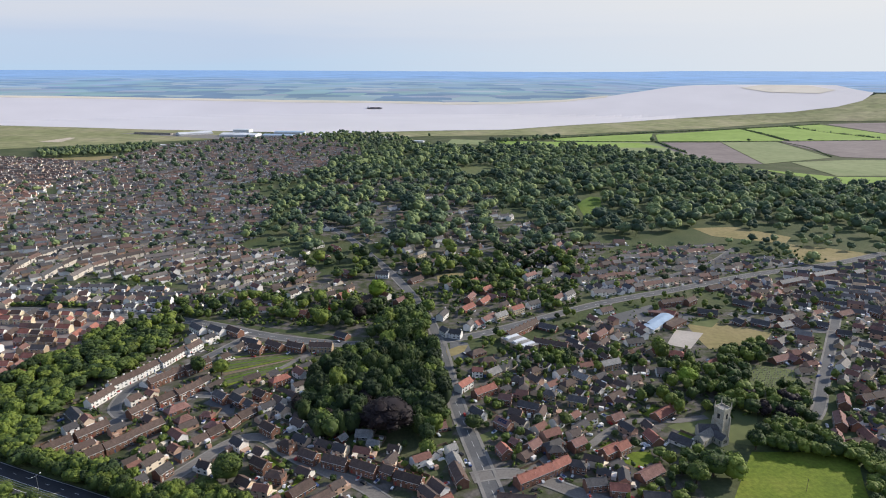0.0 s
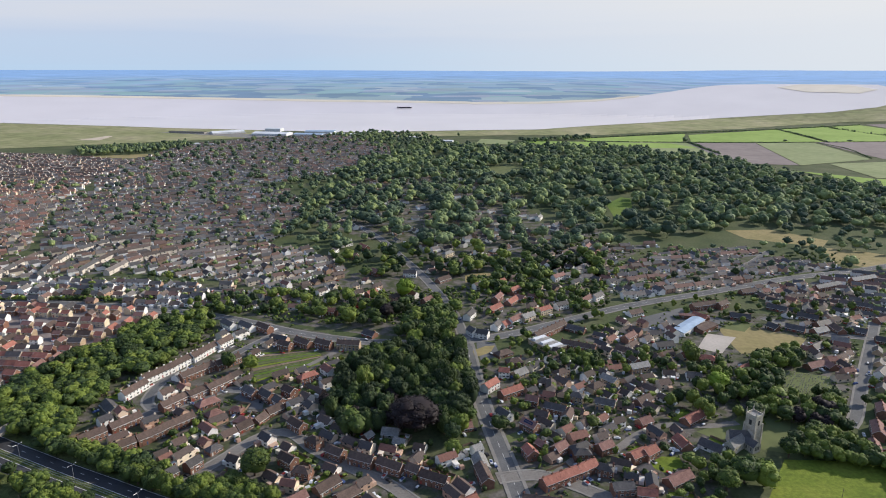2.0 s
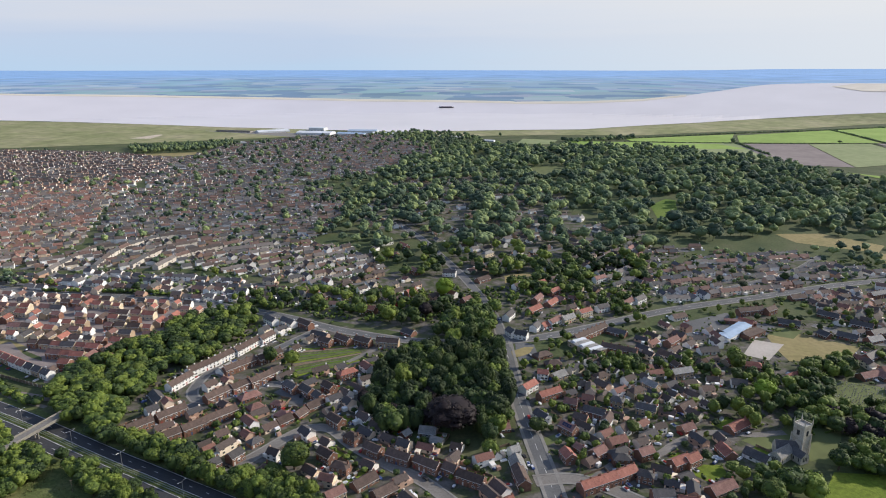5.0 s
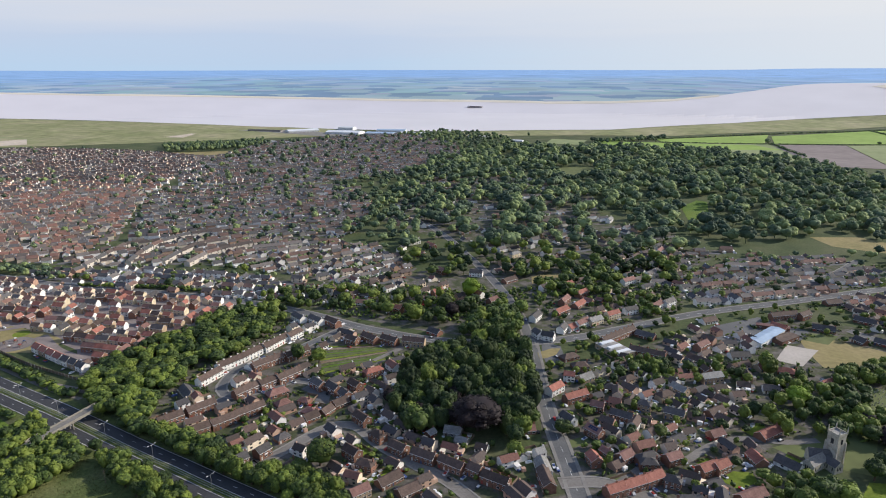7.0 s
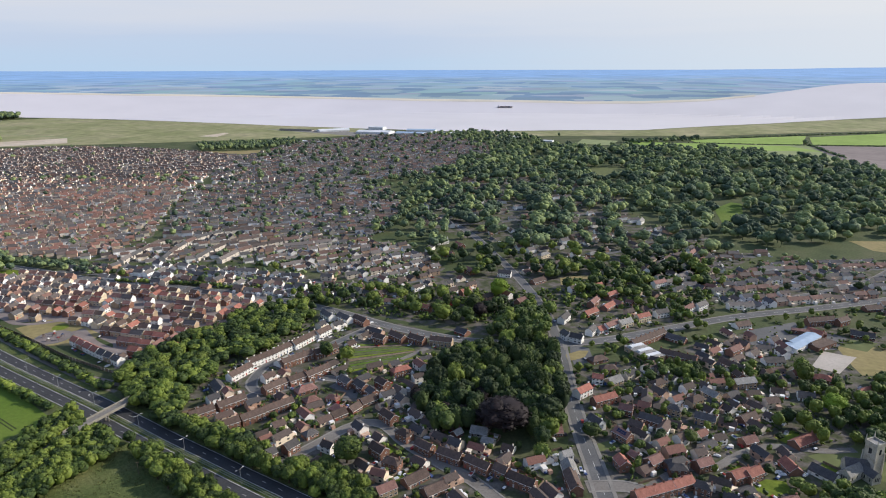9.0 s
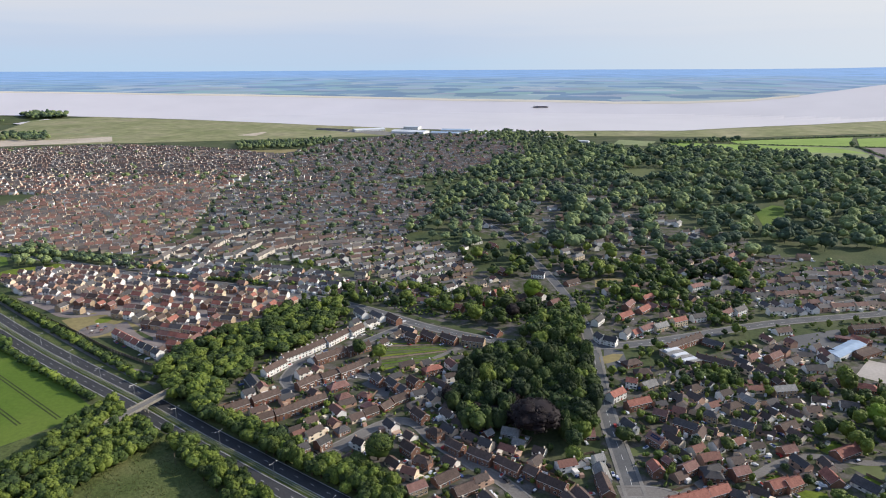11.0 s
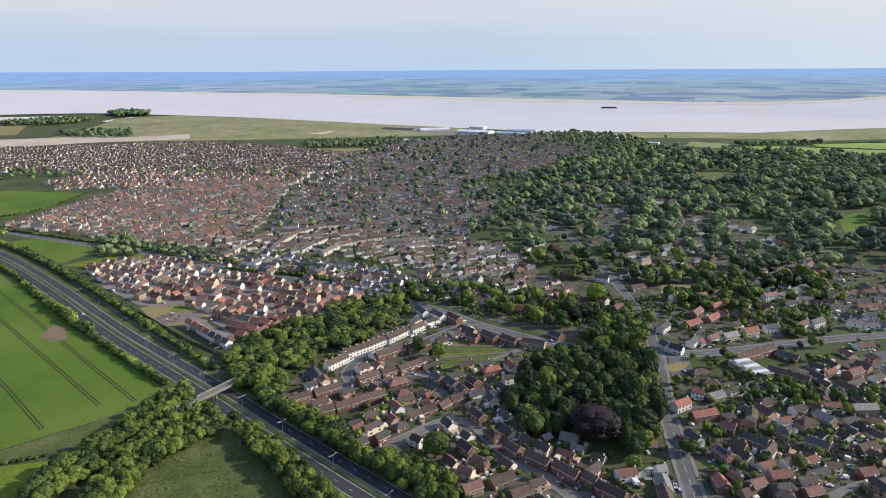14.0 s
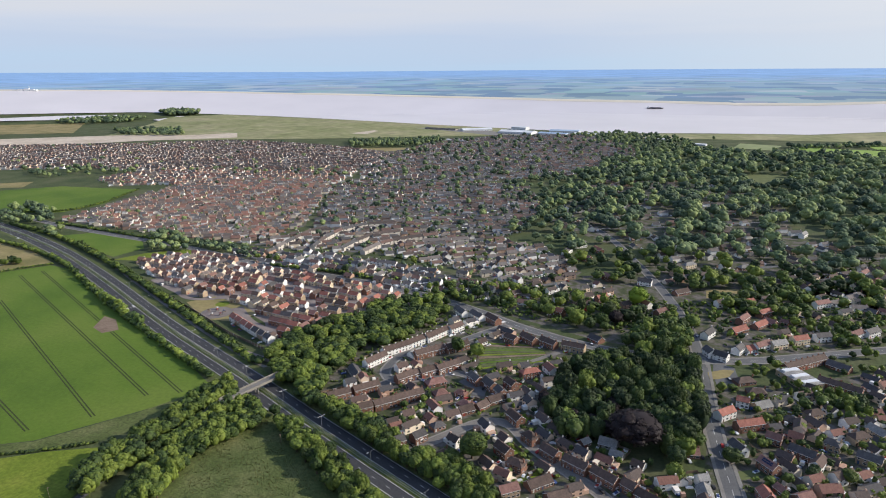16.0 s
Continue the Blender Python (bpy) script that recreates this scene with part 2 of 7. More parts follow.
M["far_wall"] = material("far_walls", [(0.36, 0.26, 0.19), (0.80, 0.79, 0.76), (0.62, 0.54, 0.43), (0.78, 0.75, 0.69), (0.82, 0.81, 0.79), (0.42, 0.28, 0.20)], 0.9, 1, pick="island", stain=0.1, coords="World")
M["far_wall_brick"] = material("far_walls_brick", [(0.42, 0.27, 0.20), (0.76, 0.66, 0.52), (0.52, 0.36, 0.27), (0.80, 0.76, 0.70), (0.72, 0.58, 0.44), (0.81, 0.79, 0.76)], 0.9, 1, pick="island", stain=0.1, coords="World")
M["terrace_wall"] = material("terrace_walls", [(0.46, 0.41, 0.35), (0.62, 0.58, 0.52)], 0.9, 1, 0.2, coords="World", stain=0.1)
M["far_car"] = material("far_car_paint", [(0.74, 0.74, 0.74), (0.70, 0.70, 0.71), (0.05, 0.05, 0.055), (0.5, 0.51, 0.53), (0.3, 0.04, 0.03), (0.05, 0.08, 0.2)], 0.35, 1, pick="island", stain=0.05)
M["shed_white"] = material("white_sheeting", [(0.62, 0.64, 0.66), (0.74, 0.75, 0.76)], 0.6, 0.05, 0.02, coords="World", stain=0.08)
M["shed_blue"] = material("blue_sheeting", [(0.30, 0.40, 0.52), (0.38, 0.48, 0.60)], 0.5, 0.2, 0.1, coords="World", stain=0.1)
M["play"] = material("play_court", [(0.40, 0.36, 0.31), (0.48, 0.43, 0.38)], 0.9, 0.5, 0.06, coords="World", stain=0.1)
M["hull"] = material("ship_hull", [(0.07, 0.055, 0.07), (0.10, 0.08, 0.09)], 0.6)

# the broad river: pale base colour raised near white, with a soft gloss
M["water"] = material("pale_water", [(0.66, 0.61, 0.60), (0.72, 0.67, 0.665)], 0.32, 0.004, 0.0012, 0.05, 0.12, coords="World", stain=0.05)
M["water"].node_tree.nodes["Principled BSDF"].inputs["Specular IOR Level"].default_value = 0.5


# ---- building helpers ----
def mesh(name, verts, faces, mats, index=None, smooth=False):
    me = bpy.data.meshes.new(name)
    me.from_pydata([tuple(v) for v in verts], [], [tuple(f) for f in faces])
    for m in mats:
        me.materials.append(m)
    if index is not None:
        me.polygons.foreach_set("material_index", np.array(index, dtype=np.int32))
    if smooth:
        me.polygons.foreach_set("use_smooth", np.ones(len(me.polygons), dtype=bool))
    me.update()
    return me


def part(name, me, parent, label="", m=None):
    ob = new(name, me)
    ob.parent = parent
    if m is not None:
        ob.matrix_basis = m
    return tagged(ob, label)


class Solid:
    """Collects boxes and faces for one mesh."""

    def __init__(self):
        self.v, self.f, self.i = [], [], []

    def box(self, x0, y0, z0, x1, y1, z1, i=0, taper=0.0):
        k, t = len(self.v), taper
        self.v += [(x0, y0, z0), (x1, y0, z0), (x1, y1, z0), (x0, y1, z0), (x0 + t, y0 + t, z1), (x1 - t, y0 + t, z1), (x1 - t, y1 - t, z1), (x0 + t, y1 - t, z1)]
        self.f += [(k + 3, k + 2, k + 1, k), (k + 4, k + 5, k + 6, k + 7), (k, k + 1, k + 5, k + 4), (k + 1, k + 2, k + 6, k + 5), (k + 2, k + 3, k + 7, k + 6), (k + 3, k, k + 4, k + 7)]
        self.i += [i] * 6
        return self

    def prism(self, outline, y0, y1, i=0):
        """An outline in x and z, carried from y0 to y1."""
        k, n = len(self.v), len(outline)
        self.v += [(x, y0, z) for x, z in outline] + [(x, y1, z) for x, z in outline]
        self.f += [tuple(range(k, k + n)), tuple(range(k + 2 * n - 1, k + n - 1, -1))]
        self.f += [(k + (j + 1) % n, k + j, k + n + j, k + n + (j + 1) % n) for j in range(n)]
        self.i += [i] * (n + 2)
        return self

    def tube(self, a, b, r0, r1, n=8, i=0):
        a, b = Vector(a), Vector(b)
        q = (b - a).to_track_quat("Z", "Y")
        k = len(self.v)
        for c, r in ((a, r0), (b, r1)):
            self.v += [tuple(c + q @ Vector((r * math.cos(2 * math.pi * j / n), r * math.sin(2 * math.pi * j / n), 0))) for j in range(n)]
        self.f += [(k + j, k + (j + 1) % n, k + n + (j + 1) % n, k + n + j) for j in range(n)] + [tuple(range(k + n - 1, k - 1, -1)), tuple(range(k + n, k + 2 * n))]
        self.i += [i] * (n + 2)
        return self

    def made(self, name, *mats):
        return mesh(name, self.v, self.f, mats, self.i)


def inside(poly, x, y):
    hit, j = False, len(poly) - 1
    for i in range(len(poly)):
        (xi, yi), (xj, yj) = poly[i], poly[j]
        if (yi > y) != (yj > y) and x < (xj - xi) * (y - yi) / (yj - yi) + xi:
            hit = not hit
        j = i
    return hit


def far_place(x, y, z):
    """Beyond 3.3 km points are drawn in along the camera's sight lines to fit its view, on a gentle straight slope
    ending at the horizon within 4.85 km.
    """
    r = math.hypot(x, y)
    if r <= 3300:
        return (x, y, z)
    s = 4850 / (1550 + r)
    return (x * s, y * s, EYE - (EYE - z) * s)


def sheet(name, poly, z, mat, label="", kind="structure", category=""):
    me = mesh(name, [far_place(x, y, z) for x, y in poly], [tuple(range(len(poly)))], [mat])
    if me.polygons[0].normal.z < 0:
        me.flip_normals()
    return tagged(new(name, me), label, category, kind=kind)


def smooth_line(pts, step=6.0):
    """A Catmull-Rom line through the points."""
    pts = [Vector((*p[:2], p[2] if len(p) > 2 else 0)) for p in pts]
    ext = [2 * pts[0] - pts[1]] + pts + [2 * pts[-1] - pts[-2]]
    out = []
    for a, b, c, d in zip(ext, ext[1:], ext[2:], ext[3:]):
        n = max(1, int((c - b).length / step))
        for i in range(n):
            t = i / n
            out.append(0.5 * ((2 * b) + (c - a) * t + (2 * a - 5 * b + 4 * c - d) * t * t + (3 * b - a - 3 * c + d) * t ** 3))
    return out + [pts[-1]]


def sides(line):
    out = []
    for i, p in enumerate(line):
        d = line[min(i + 1, len(line) - 1)] - line[max(i - 1, 0)]
        out.append(Vector((-d.y, d.x, 0)).normalized())
    return out


def ribbon_mesh(name, line, a, b, z, mat, thick=0.0):
    nn = sides(line)
    v = [p + n * a + Vector((0, 0, z)) for p, n in zip(line, nn)] + [p + n * b + Vector((0, 0, z)) for p, n in zip(line, nn)]
    k = len(line)
    f = [(i, k + i, k + i + 1, i + 1) if b < a else (i, i + 1, k + i + 1, k + i) for i in range(k - 1)]
    if thick:
        v += [p - Vector((0, 0, thick)) for p in v]
        m = 2 * k
        f += [(i, i + 1, m + i + 1, m + i) for i in range(k - 1)] + [(k + i + 1, k + i, m + k + i, m + k + i + 1) for i in range(k - 1)]
    return mesh(name, v, f, [mat])


ROADS = []


def road(name, pts, width, mat="tarmac", pavement=0.0, label="grey tarmac village street", z=0.06, paint=False):
    width, line = width * 1.12, smooth_line(pts)
    ROADS.append((line, width / 2 + pavement))
    z += 0.012 * (len(ROADS) % 9)
    ob = tagged(new(name, ribbon_mesh(name, line, width / 2, -width / 2, z, M[mat])), label, "road", kind="structure")
    if pavement:
        for s in (1, -1):
            pv = new("pavement", ribbon_mesh("pavement", line, s * (width / 2), s * (width / 2 + pavement), z + 0.12, M["pave"], 0.12))
            tagged(pv, "pale paved footway with a raised kerb", "pavement", kind="structure")
    if paint:
        s = Solid()
        nn = sides(line)
        for i in range(0, len(line) - 1, 2):
            p, q, n = line[i], line[i + 1], nn[i] * 0.1
            k = len(s.v)
            s.v += [tuple(c + Vector((0, 0, z + 0.01))) for c in (p + n, p - n, q - n, q + n)]
            s.f.append((k, k + 1, k + 2, k + 3))
            s.i.append(0)
        part("lane_marking", s.made("lane_marking", M["mark"]), ob, "white dashed centre line")
    return ob


# ---- ground, river, far bank ----
def polar_sheet(name, a0, a1, na, ranges, mat, z=0.0, lift=None):
    """A sheet round the camera's foot: angles from straight ahead, to the right; ranges in metres, each a number or a function of the angle."""
    v, f, uv = [], [], []
    for i in range(na + 1):
        a = radians(a0 + (a1 - a0) * i / na)
        for r in ranges(math.degrees(a)):
            x, y = r * math.sin(a), r * math.cos(a)
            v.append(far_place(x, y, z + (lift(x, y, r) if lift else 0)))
            uv.append((x / 1000, y / 1000))
    m = len(v) // (na + 1)
    for i in range(na):
        for j in range(m - 1):
            k = i * m + j
            f.append((k, k + m, k + m + 1, k + 1))
    me = mesh(name, v, f, [mat])
    lay = me.uv_layers.new(name="plan")
    loops = np.zeros(len(me.loops), dtype=np.int32)
    me.loops.foreach_get("vertex_index", loops)
    lay.data.foreach_set("uv", np.array(uv)[loops].ravel())
    if me.polygons[0].normal.z < 0:
        me.flip_normals()
    return new(name, me)


RINGS = [0.02, 70, 180, 360, 720, 1200, 1900, 2600, 3300, 3600, 4000, 4800, 6000, 8000, 12000]
tagged(polar_sheet("ground", -180, 180, 120, lambda a: RINGS, M["ground"], -0.05, lambda x, y, r: -max(0.0, r - 3250) * 0.004), "open grassy ground reaching the horizon", "ground", kind="structure")


def shore(pts):
    aa = sorted((math.degrees(math.atan2(x, y)), math.hypot(x, y)) for x, y in pts)
    return lambda a: float(np.interp(a, [p[0] for p in aa], [math.log(p[1]) for p in aa]))


near_left = [(-5634.5, 2376.6), (-3654, 2265), (-3028.4, 2648.8), (-2424.7, 2653.4), (-1593, 2537.2), (-1147.1, 2436.4), (-782.5, 2374.4), (-449.6, 2327.6)]
near_right = [(-297.8, 2352.1), (249.8, 2487.7), (783.4, 2859), (1301.6, 3226.8), (1917.4, 3601.3), (2470.4, 4115.3), (3242, 5053.1), (4248.6, 6510)]
far_left = [(-12193.6, 5200.7), (-8317.7, 5212.4), (-6533, 5362.8), (-3947.4, 5105.3), (-2141, 4809.8), (-1083.1, 4528.9), (-30.6, 4378.3)]
far_right = [(-4.1, 4311.6), (437.9, 4417.3), (881.9, 4761.4), (1338.4, 5460.1), (1984.4, 6702.5), (3183.6, 8960.6), (3666.8, 9629.4), (4445.3, 10089.6), (5951.8, 10008.1), (4973.8, 8004.2), (4459, 6835.6)]
near_shore, far_shore = shore(near_left + near_right), shore(far_left + far_right)


def river_rings(a):
    n, f = near_shore(a), far_shore(a)
    return [math.exp(n + (f + 0.03 - n) * i / 14) for i in range(15)]


A0, A1 = -75.0, math.degrees(math.atan2(*near_right[-1]))
tagged(polar_sheet("river", A0, A1, 200, river_rings, M["water"], 0.5), "wide pale brown tidal river", "water", kind="structure")


def hills(x, y, r):
    f = math.exp(far_shore(math.degrees(math.atan2(x, y))))
    t = max(0.0, min(1.0, (r / f - 1.15) / 0.9))
    return t * max(0.0, 36 + 41 * noise.noise((x / 3100, y / 3100, 0.3)) + 10 * noise.noise((x / 800, y / 800, 1.7))) * (1 - min(1, max(0, (r - 15600) / 18000)))


def far_rings(a):
    f = math.exp(far_shore(a))
    return [f * k for k in (1.0, 1.03, 1.07, 1.12, 1.2, 1.3, 1.45, 1.6, 1.8, 2.0, 2.3, 2.6, 3.0, 3.6, 4.5, 6.0)] + [max(f * 7.5, EYE * 1127 / float(np.interp(a, (-60, -36, -12, 10, 36), (2.2, 5.5, 5.5, 6.0, 2.0))))]


# farmland across the water: patchwork of fields, blue distance haze painted in and glowing
fm = material("hazed_farmland", [(0.1, 0.1, 0.1), (0.2, 0.2, 0.2)], 1.0)
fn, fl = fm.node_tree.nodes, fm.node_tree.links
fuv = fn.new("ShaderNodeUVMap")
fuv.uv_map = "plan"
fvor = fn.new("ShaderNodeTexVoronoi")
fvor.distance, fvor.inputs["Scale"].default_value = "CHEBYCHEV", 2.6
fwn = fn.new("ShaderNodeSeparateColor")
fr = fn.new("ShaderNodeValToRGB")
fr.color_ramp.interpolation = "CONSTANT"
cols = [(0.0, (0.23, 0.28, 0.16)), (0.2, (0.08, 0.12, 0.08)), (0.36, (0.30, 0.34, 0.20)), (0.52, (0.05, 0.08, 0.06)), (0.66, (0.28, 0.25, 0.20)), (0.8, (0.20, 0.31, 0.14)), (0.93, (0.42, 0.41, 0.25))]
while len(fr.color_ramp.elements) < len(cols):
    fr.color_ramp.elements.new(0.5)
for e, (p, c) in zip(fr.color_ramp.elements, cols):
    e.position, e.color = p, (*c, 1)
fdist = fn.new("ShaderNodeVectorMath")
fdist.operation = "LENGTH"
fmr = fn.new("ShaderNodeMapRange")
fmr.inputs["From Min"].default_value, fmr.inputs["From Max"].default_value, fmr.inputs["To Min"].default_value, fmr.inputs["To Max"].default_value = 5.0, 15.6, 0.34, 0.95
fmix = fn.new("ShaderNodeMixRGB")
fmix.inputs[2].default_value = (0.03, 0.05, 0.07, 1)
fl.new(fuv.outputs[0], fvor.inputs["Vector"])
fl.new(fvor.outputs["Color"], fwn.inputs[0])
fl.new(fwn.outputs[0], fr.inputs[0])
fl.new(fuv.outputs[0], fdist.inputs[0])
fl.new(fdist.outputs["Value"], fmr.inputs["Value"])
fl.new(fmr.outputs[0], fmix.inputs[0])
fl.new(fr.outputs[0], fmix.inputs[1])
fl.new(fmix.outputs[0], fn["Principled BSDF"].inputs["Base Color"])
# emission stands in for blue haze, stronger with distance
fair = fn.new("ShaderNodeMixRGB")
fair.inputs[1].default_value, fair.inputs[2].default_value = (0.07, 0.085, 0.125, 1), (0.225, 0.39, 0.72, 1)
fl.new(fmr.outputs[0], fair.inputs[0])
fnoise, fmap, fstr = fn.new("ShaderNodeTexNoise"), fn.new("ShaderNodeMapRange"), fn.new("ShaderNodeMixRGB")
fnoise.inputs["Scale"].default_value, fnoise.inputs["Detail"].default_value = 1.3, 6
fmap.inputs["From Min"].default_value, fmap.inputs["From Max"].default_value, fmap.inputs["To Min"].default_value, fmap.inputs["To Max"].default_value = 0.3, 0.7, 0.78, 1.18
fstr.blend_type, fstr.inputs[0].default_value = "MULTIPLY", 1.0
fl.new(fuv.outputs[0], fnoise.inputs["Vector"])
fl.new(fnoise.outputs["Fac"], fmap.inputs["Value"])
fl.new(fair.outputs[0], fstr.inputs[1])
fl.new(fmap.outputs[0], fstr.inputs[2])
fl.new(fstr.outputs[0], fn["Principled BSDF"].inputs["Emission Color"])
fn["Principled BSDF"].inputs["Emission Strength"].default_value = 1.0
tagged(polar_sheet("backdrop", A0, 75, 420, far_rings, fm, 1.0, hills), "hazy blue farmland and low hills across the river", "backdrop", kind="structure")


def mud_rings(a):
    f = math.exp(far_shore(a))
    return [f * 0.97, f * 1.0, f * 1.035]


tagged(polar_sheet("mudflat", A0, 14, 280, mud_rings, M["bank"], 1.3), "mud bank along the far shore, paled by a haze glow", "mudflat", kind="structure")
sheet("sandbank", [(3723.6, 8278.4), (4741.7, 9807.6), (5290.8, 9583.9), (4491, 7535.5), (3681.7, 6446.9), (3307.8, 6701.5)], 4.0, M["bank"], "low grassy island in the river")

# marsh and fields behind the near shore
marsh_inner = shore([(-163.4, 2200.1), (429.4, 2282), (1043.2, 2572.6), (1690.3, 2969.5), (2802.4, 3029.3)])


def marsh_rings(a):
    n, f = math.exp(marsh_inner(a)), math.exp(near_shore(a)) * 0.995
    return [n + (f - n) * i / 14 for i in range(15)]


tagged(polar_sheet("marsh", -7.0, 44, 120, marsh_rings, M["marsh"], 0.7), "brown-green salt marsh along the shore", "marsh", kind="structure")
sheet("grassland", [(-1977, 1485.1), (-2287.6, 2020.9), (-2559.7, 2404.1), (-2424.7, 2653.4), (-1593, 2537.2), (-1147.1, 2436.4), (-782.5, 2374.4), (-702.6, 2133.6), (-1274.8, 1812.2)], 0.7, M["marsh"], "flat green airfield grass by the river")
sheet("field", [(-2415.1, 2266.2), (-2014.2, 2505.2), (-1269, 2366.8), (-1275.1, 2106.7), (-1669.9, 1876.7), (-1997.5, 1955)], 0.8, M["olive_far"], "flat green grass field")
sheet("field", [(-1309, 2003.6), (-1298.9, 2146.4), (-1213.9, 2128.1), (-1189.2, 2002.6)], 0.9, M["sand"], "bare sandy patch")
sheet("field", [(-1975.3, 1962.7), (-2049.6, 2101.7), (-1844, 2291.2), (-1676.9, 2228.3), (-1744.4, 2094.7)], 0.9, M["dry"], "dry straw-coloured grass")
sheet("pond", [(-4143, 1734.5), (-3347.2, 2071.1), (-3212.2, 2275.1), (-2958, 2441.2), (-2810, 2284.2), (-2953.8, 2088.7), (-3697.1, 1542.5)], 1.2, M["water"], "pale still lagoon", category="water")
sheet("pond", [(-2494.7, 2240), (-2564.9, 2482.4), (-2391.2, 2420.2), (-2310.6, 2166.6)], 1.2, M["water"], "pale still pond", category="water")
sheet("field", [(-3544.3, 1476.7), (-2925.4, 1804.4), (-2636.2, 1993.9), (-2271.5, 1664.9), (-2988, 1237.2)], 0.7, M["dry"], "golden dry field")
sheet("field", [(-2839.2, 1173.1), (-2315.4, 1419), (-2009.3, 1669.7), (-1789.4, 1747.7), (-1669.9, 1876.7), (-1558.2, 1749), (-1792.2, 1552.1), (-1944, 1360.3), (-2581.7, 1062.2)], 0.8, M["sand"], "bare pale building land")
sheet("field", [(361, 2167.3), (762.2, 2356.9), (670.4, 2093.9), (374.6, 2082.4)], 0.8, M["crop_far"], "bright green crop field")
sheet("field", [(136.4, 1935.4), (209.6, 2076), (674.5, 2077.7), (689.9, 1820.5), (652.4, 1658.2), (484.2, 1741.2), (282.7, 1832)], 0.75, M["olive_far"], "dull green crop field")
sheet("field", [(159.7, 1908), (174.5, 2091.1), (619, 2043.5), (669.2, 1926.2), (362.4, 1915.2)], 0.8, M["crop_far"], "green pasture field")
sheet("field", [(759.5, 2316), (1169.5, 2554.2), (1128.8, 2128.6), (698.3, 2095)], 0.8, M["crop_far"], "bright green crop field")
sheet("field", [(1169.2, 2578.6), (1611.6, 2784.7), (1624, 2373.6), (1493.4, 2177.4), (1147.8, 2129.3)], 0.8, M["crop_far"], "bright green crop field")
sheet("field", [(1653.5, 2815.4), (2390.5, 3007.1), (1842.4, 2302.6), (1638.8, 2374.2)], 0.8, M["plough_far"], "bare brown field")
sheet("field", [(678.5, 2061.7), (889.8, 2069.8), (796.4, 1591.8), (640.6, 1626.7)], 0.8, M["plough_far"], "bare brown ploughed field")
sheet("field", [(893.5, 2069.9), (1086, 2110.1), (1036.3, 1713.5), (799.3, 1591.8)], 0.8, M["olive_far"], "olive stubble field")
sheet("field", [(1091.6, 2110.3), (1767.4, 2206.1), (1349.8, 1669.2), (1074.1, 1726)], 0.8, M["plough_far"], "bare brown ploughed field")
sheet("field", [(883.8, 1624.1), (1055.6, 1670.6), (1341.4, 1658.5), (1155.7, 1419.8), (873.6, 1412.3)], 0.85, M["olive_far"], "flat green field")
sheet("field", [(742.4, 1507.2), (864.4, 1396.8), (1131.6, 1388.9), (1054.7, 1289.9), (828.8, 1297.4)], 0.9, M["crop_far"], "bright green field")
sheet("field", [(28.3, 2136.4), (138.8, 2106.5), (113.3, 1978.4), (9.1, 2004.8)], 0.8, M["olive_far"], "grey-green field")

# near fields round the dual carriageway
big_field = sheet("field", [(-833.4, 265.4), (-768.1, 441.1), (-739.8, 484.2), (-697.2, 482.4), (-577.2, 424.2), (-493.4, 393.2), (-384.8, 348.1), (-329.3, 320.4), (-356.6, 273.6), (-387.8, 222.2), (-502.7, 140)], 0.03, M["crop"], "broad green cereal field with wheel tracks")
sheet("field", [(-1060.1, 351.4), (-922, 538.3), (-817.9, 516.4), (-745.6, 492), (-774.8, 445.3), (-921.2, 298.7)], 0.03, M["dry"], "dry yellow-green field")
sheet("field", [(-481.1, 131.9), (-387.8, 200.8), (-369.1, 216.7), (-335.4, 237.8), (-316.1, 203), (-304.1, 159.1), (-356, 84.4)], 0.03, M["pasture"], "rough green pasture")
sheet("field_margin", [(-501.2, 139.4), (-386.6, 221.4), (-355.3, 272.5), (-342.2, 305.6), (-335.2, 259.3), (-355.2, 229.3), (-482.4, 132.4)], 0.05, M["meadow"], "unmown grassy field margin")
sheet("meadow", [(-288, 251.6), (-281.5, 289.9), (-271.1, 306.2), (-227.6, 291.1), (-179.4, 267.7), (-118.1, 231.4), (-96.2, 197.6), (-221, 143.3), (-270.2, 201.7)], 0.04, M["meadow"], "rough olive meadow with tufts")
sheet("field", [(-868, 584), (-832.1, 619.8), (-748.6, 626.2), (-696.1, 584.2), (-700.4, 539.6)], 0.03, M["crop"], "small green field")
sheet("field", [(-689.6, 530.8), (-674.9, 569.6), (-639.2, 601.7), (-592.1, 592.7), (-652.4, 540.8)], 0.03, M["pasture"], "narrow green field")
sheet("field", [(-1582.3, 632), (-1310.5, 784), (-1240.6, 865.2), (-1060.3, 895.9), (-1003.2, 766.8), (-1008.6, 695.5), (-1098.5, 649.9), (-1256.8, 491.9)], 0.03, M["crop"], "level green crop field")
sheet("field", [(-1702, 683.5), (-1397.8, 839), (-1349.9, 880.2), (-1305.2, 826), (-1597.3, 638.4)], 0.03, M["dry"], "dry field edge")
sheet("pit", [(-518.4, 367.9), (-533.2, 391.9), (-515.6, 390), (-492, 373.4), (-499.6, 361.8)], 0.08, M["soil"], "bare soil hollow in the crop")
for a, b in ([(-540.7, 270.6), (-403, 228)], [(-672.4, 380.6), (-378.5, 257.8)], [(-735.6, 443.2), (-368.9, 294.2)], [(-727.7, 465), (-349.2, 307.2)]):
    line = smooth_line([a, b], 30)
    for s in (-1.1, 1.1):
        part("wheel_track", ribbon_mesh("wheel_track", line, s + 0.5, s - 0.5, 0.06, M["track"]), big_field, "dark wheel track in the crop")
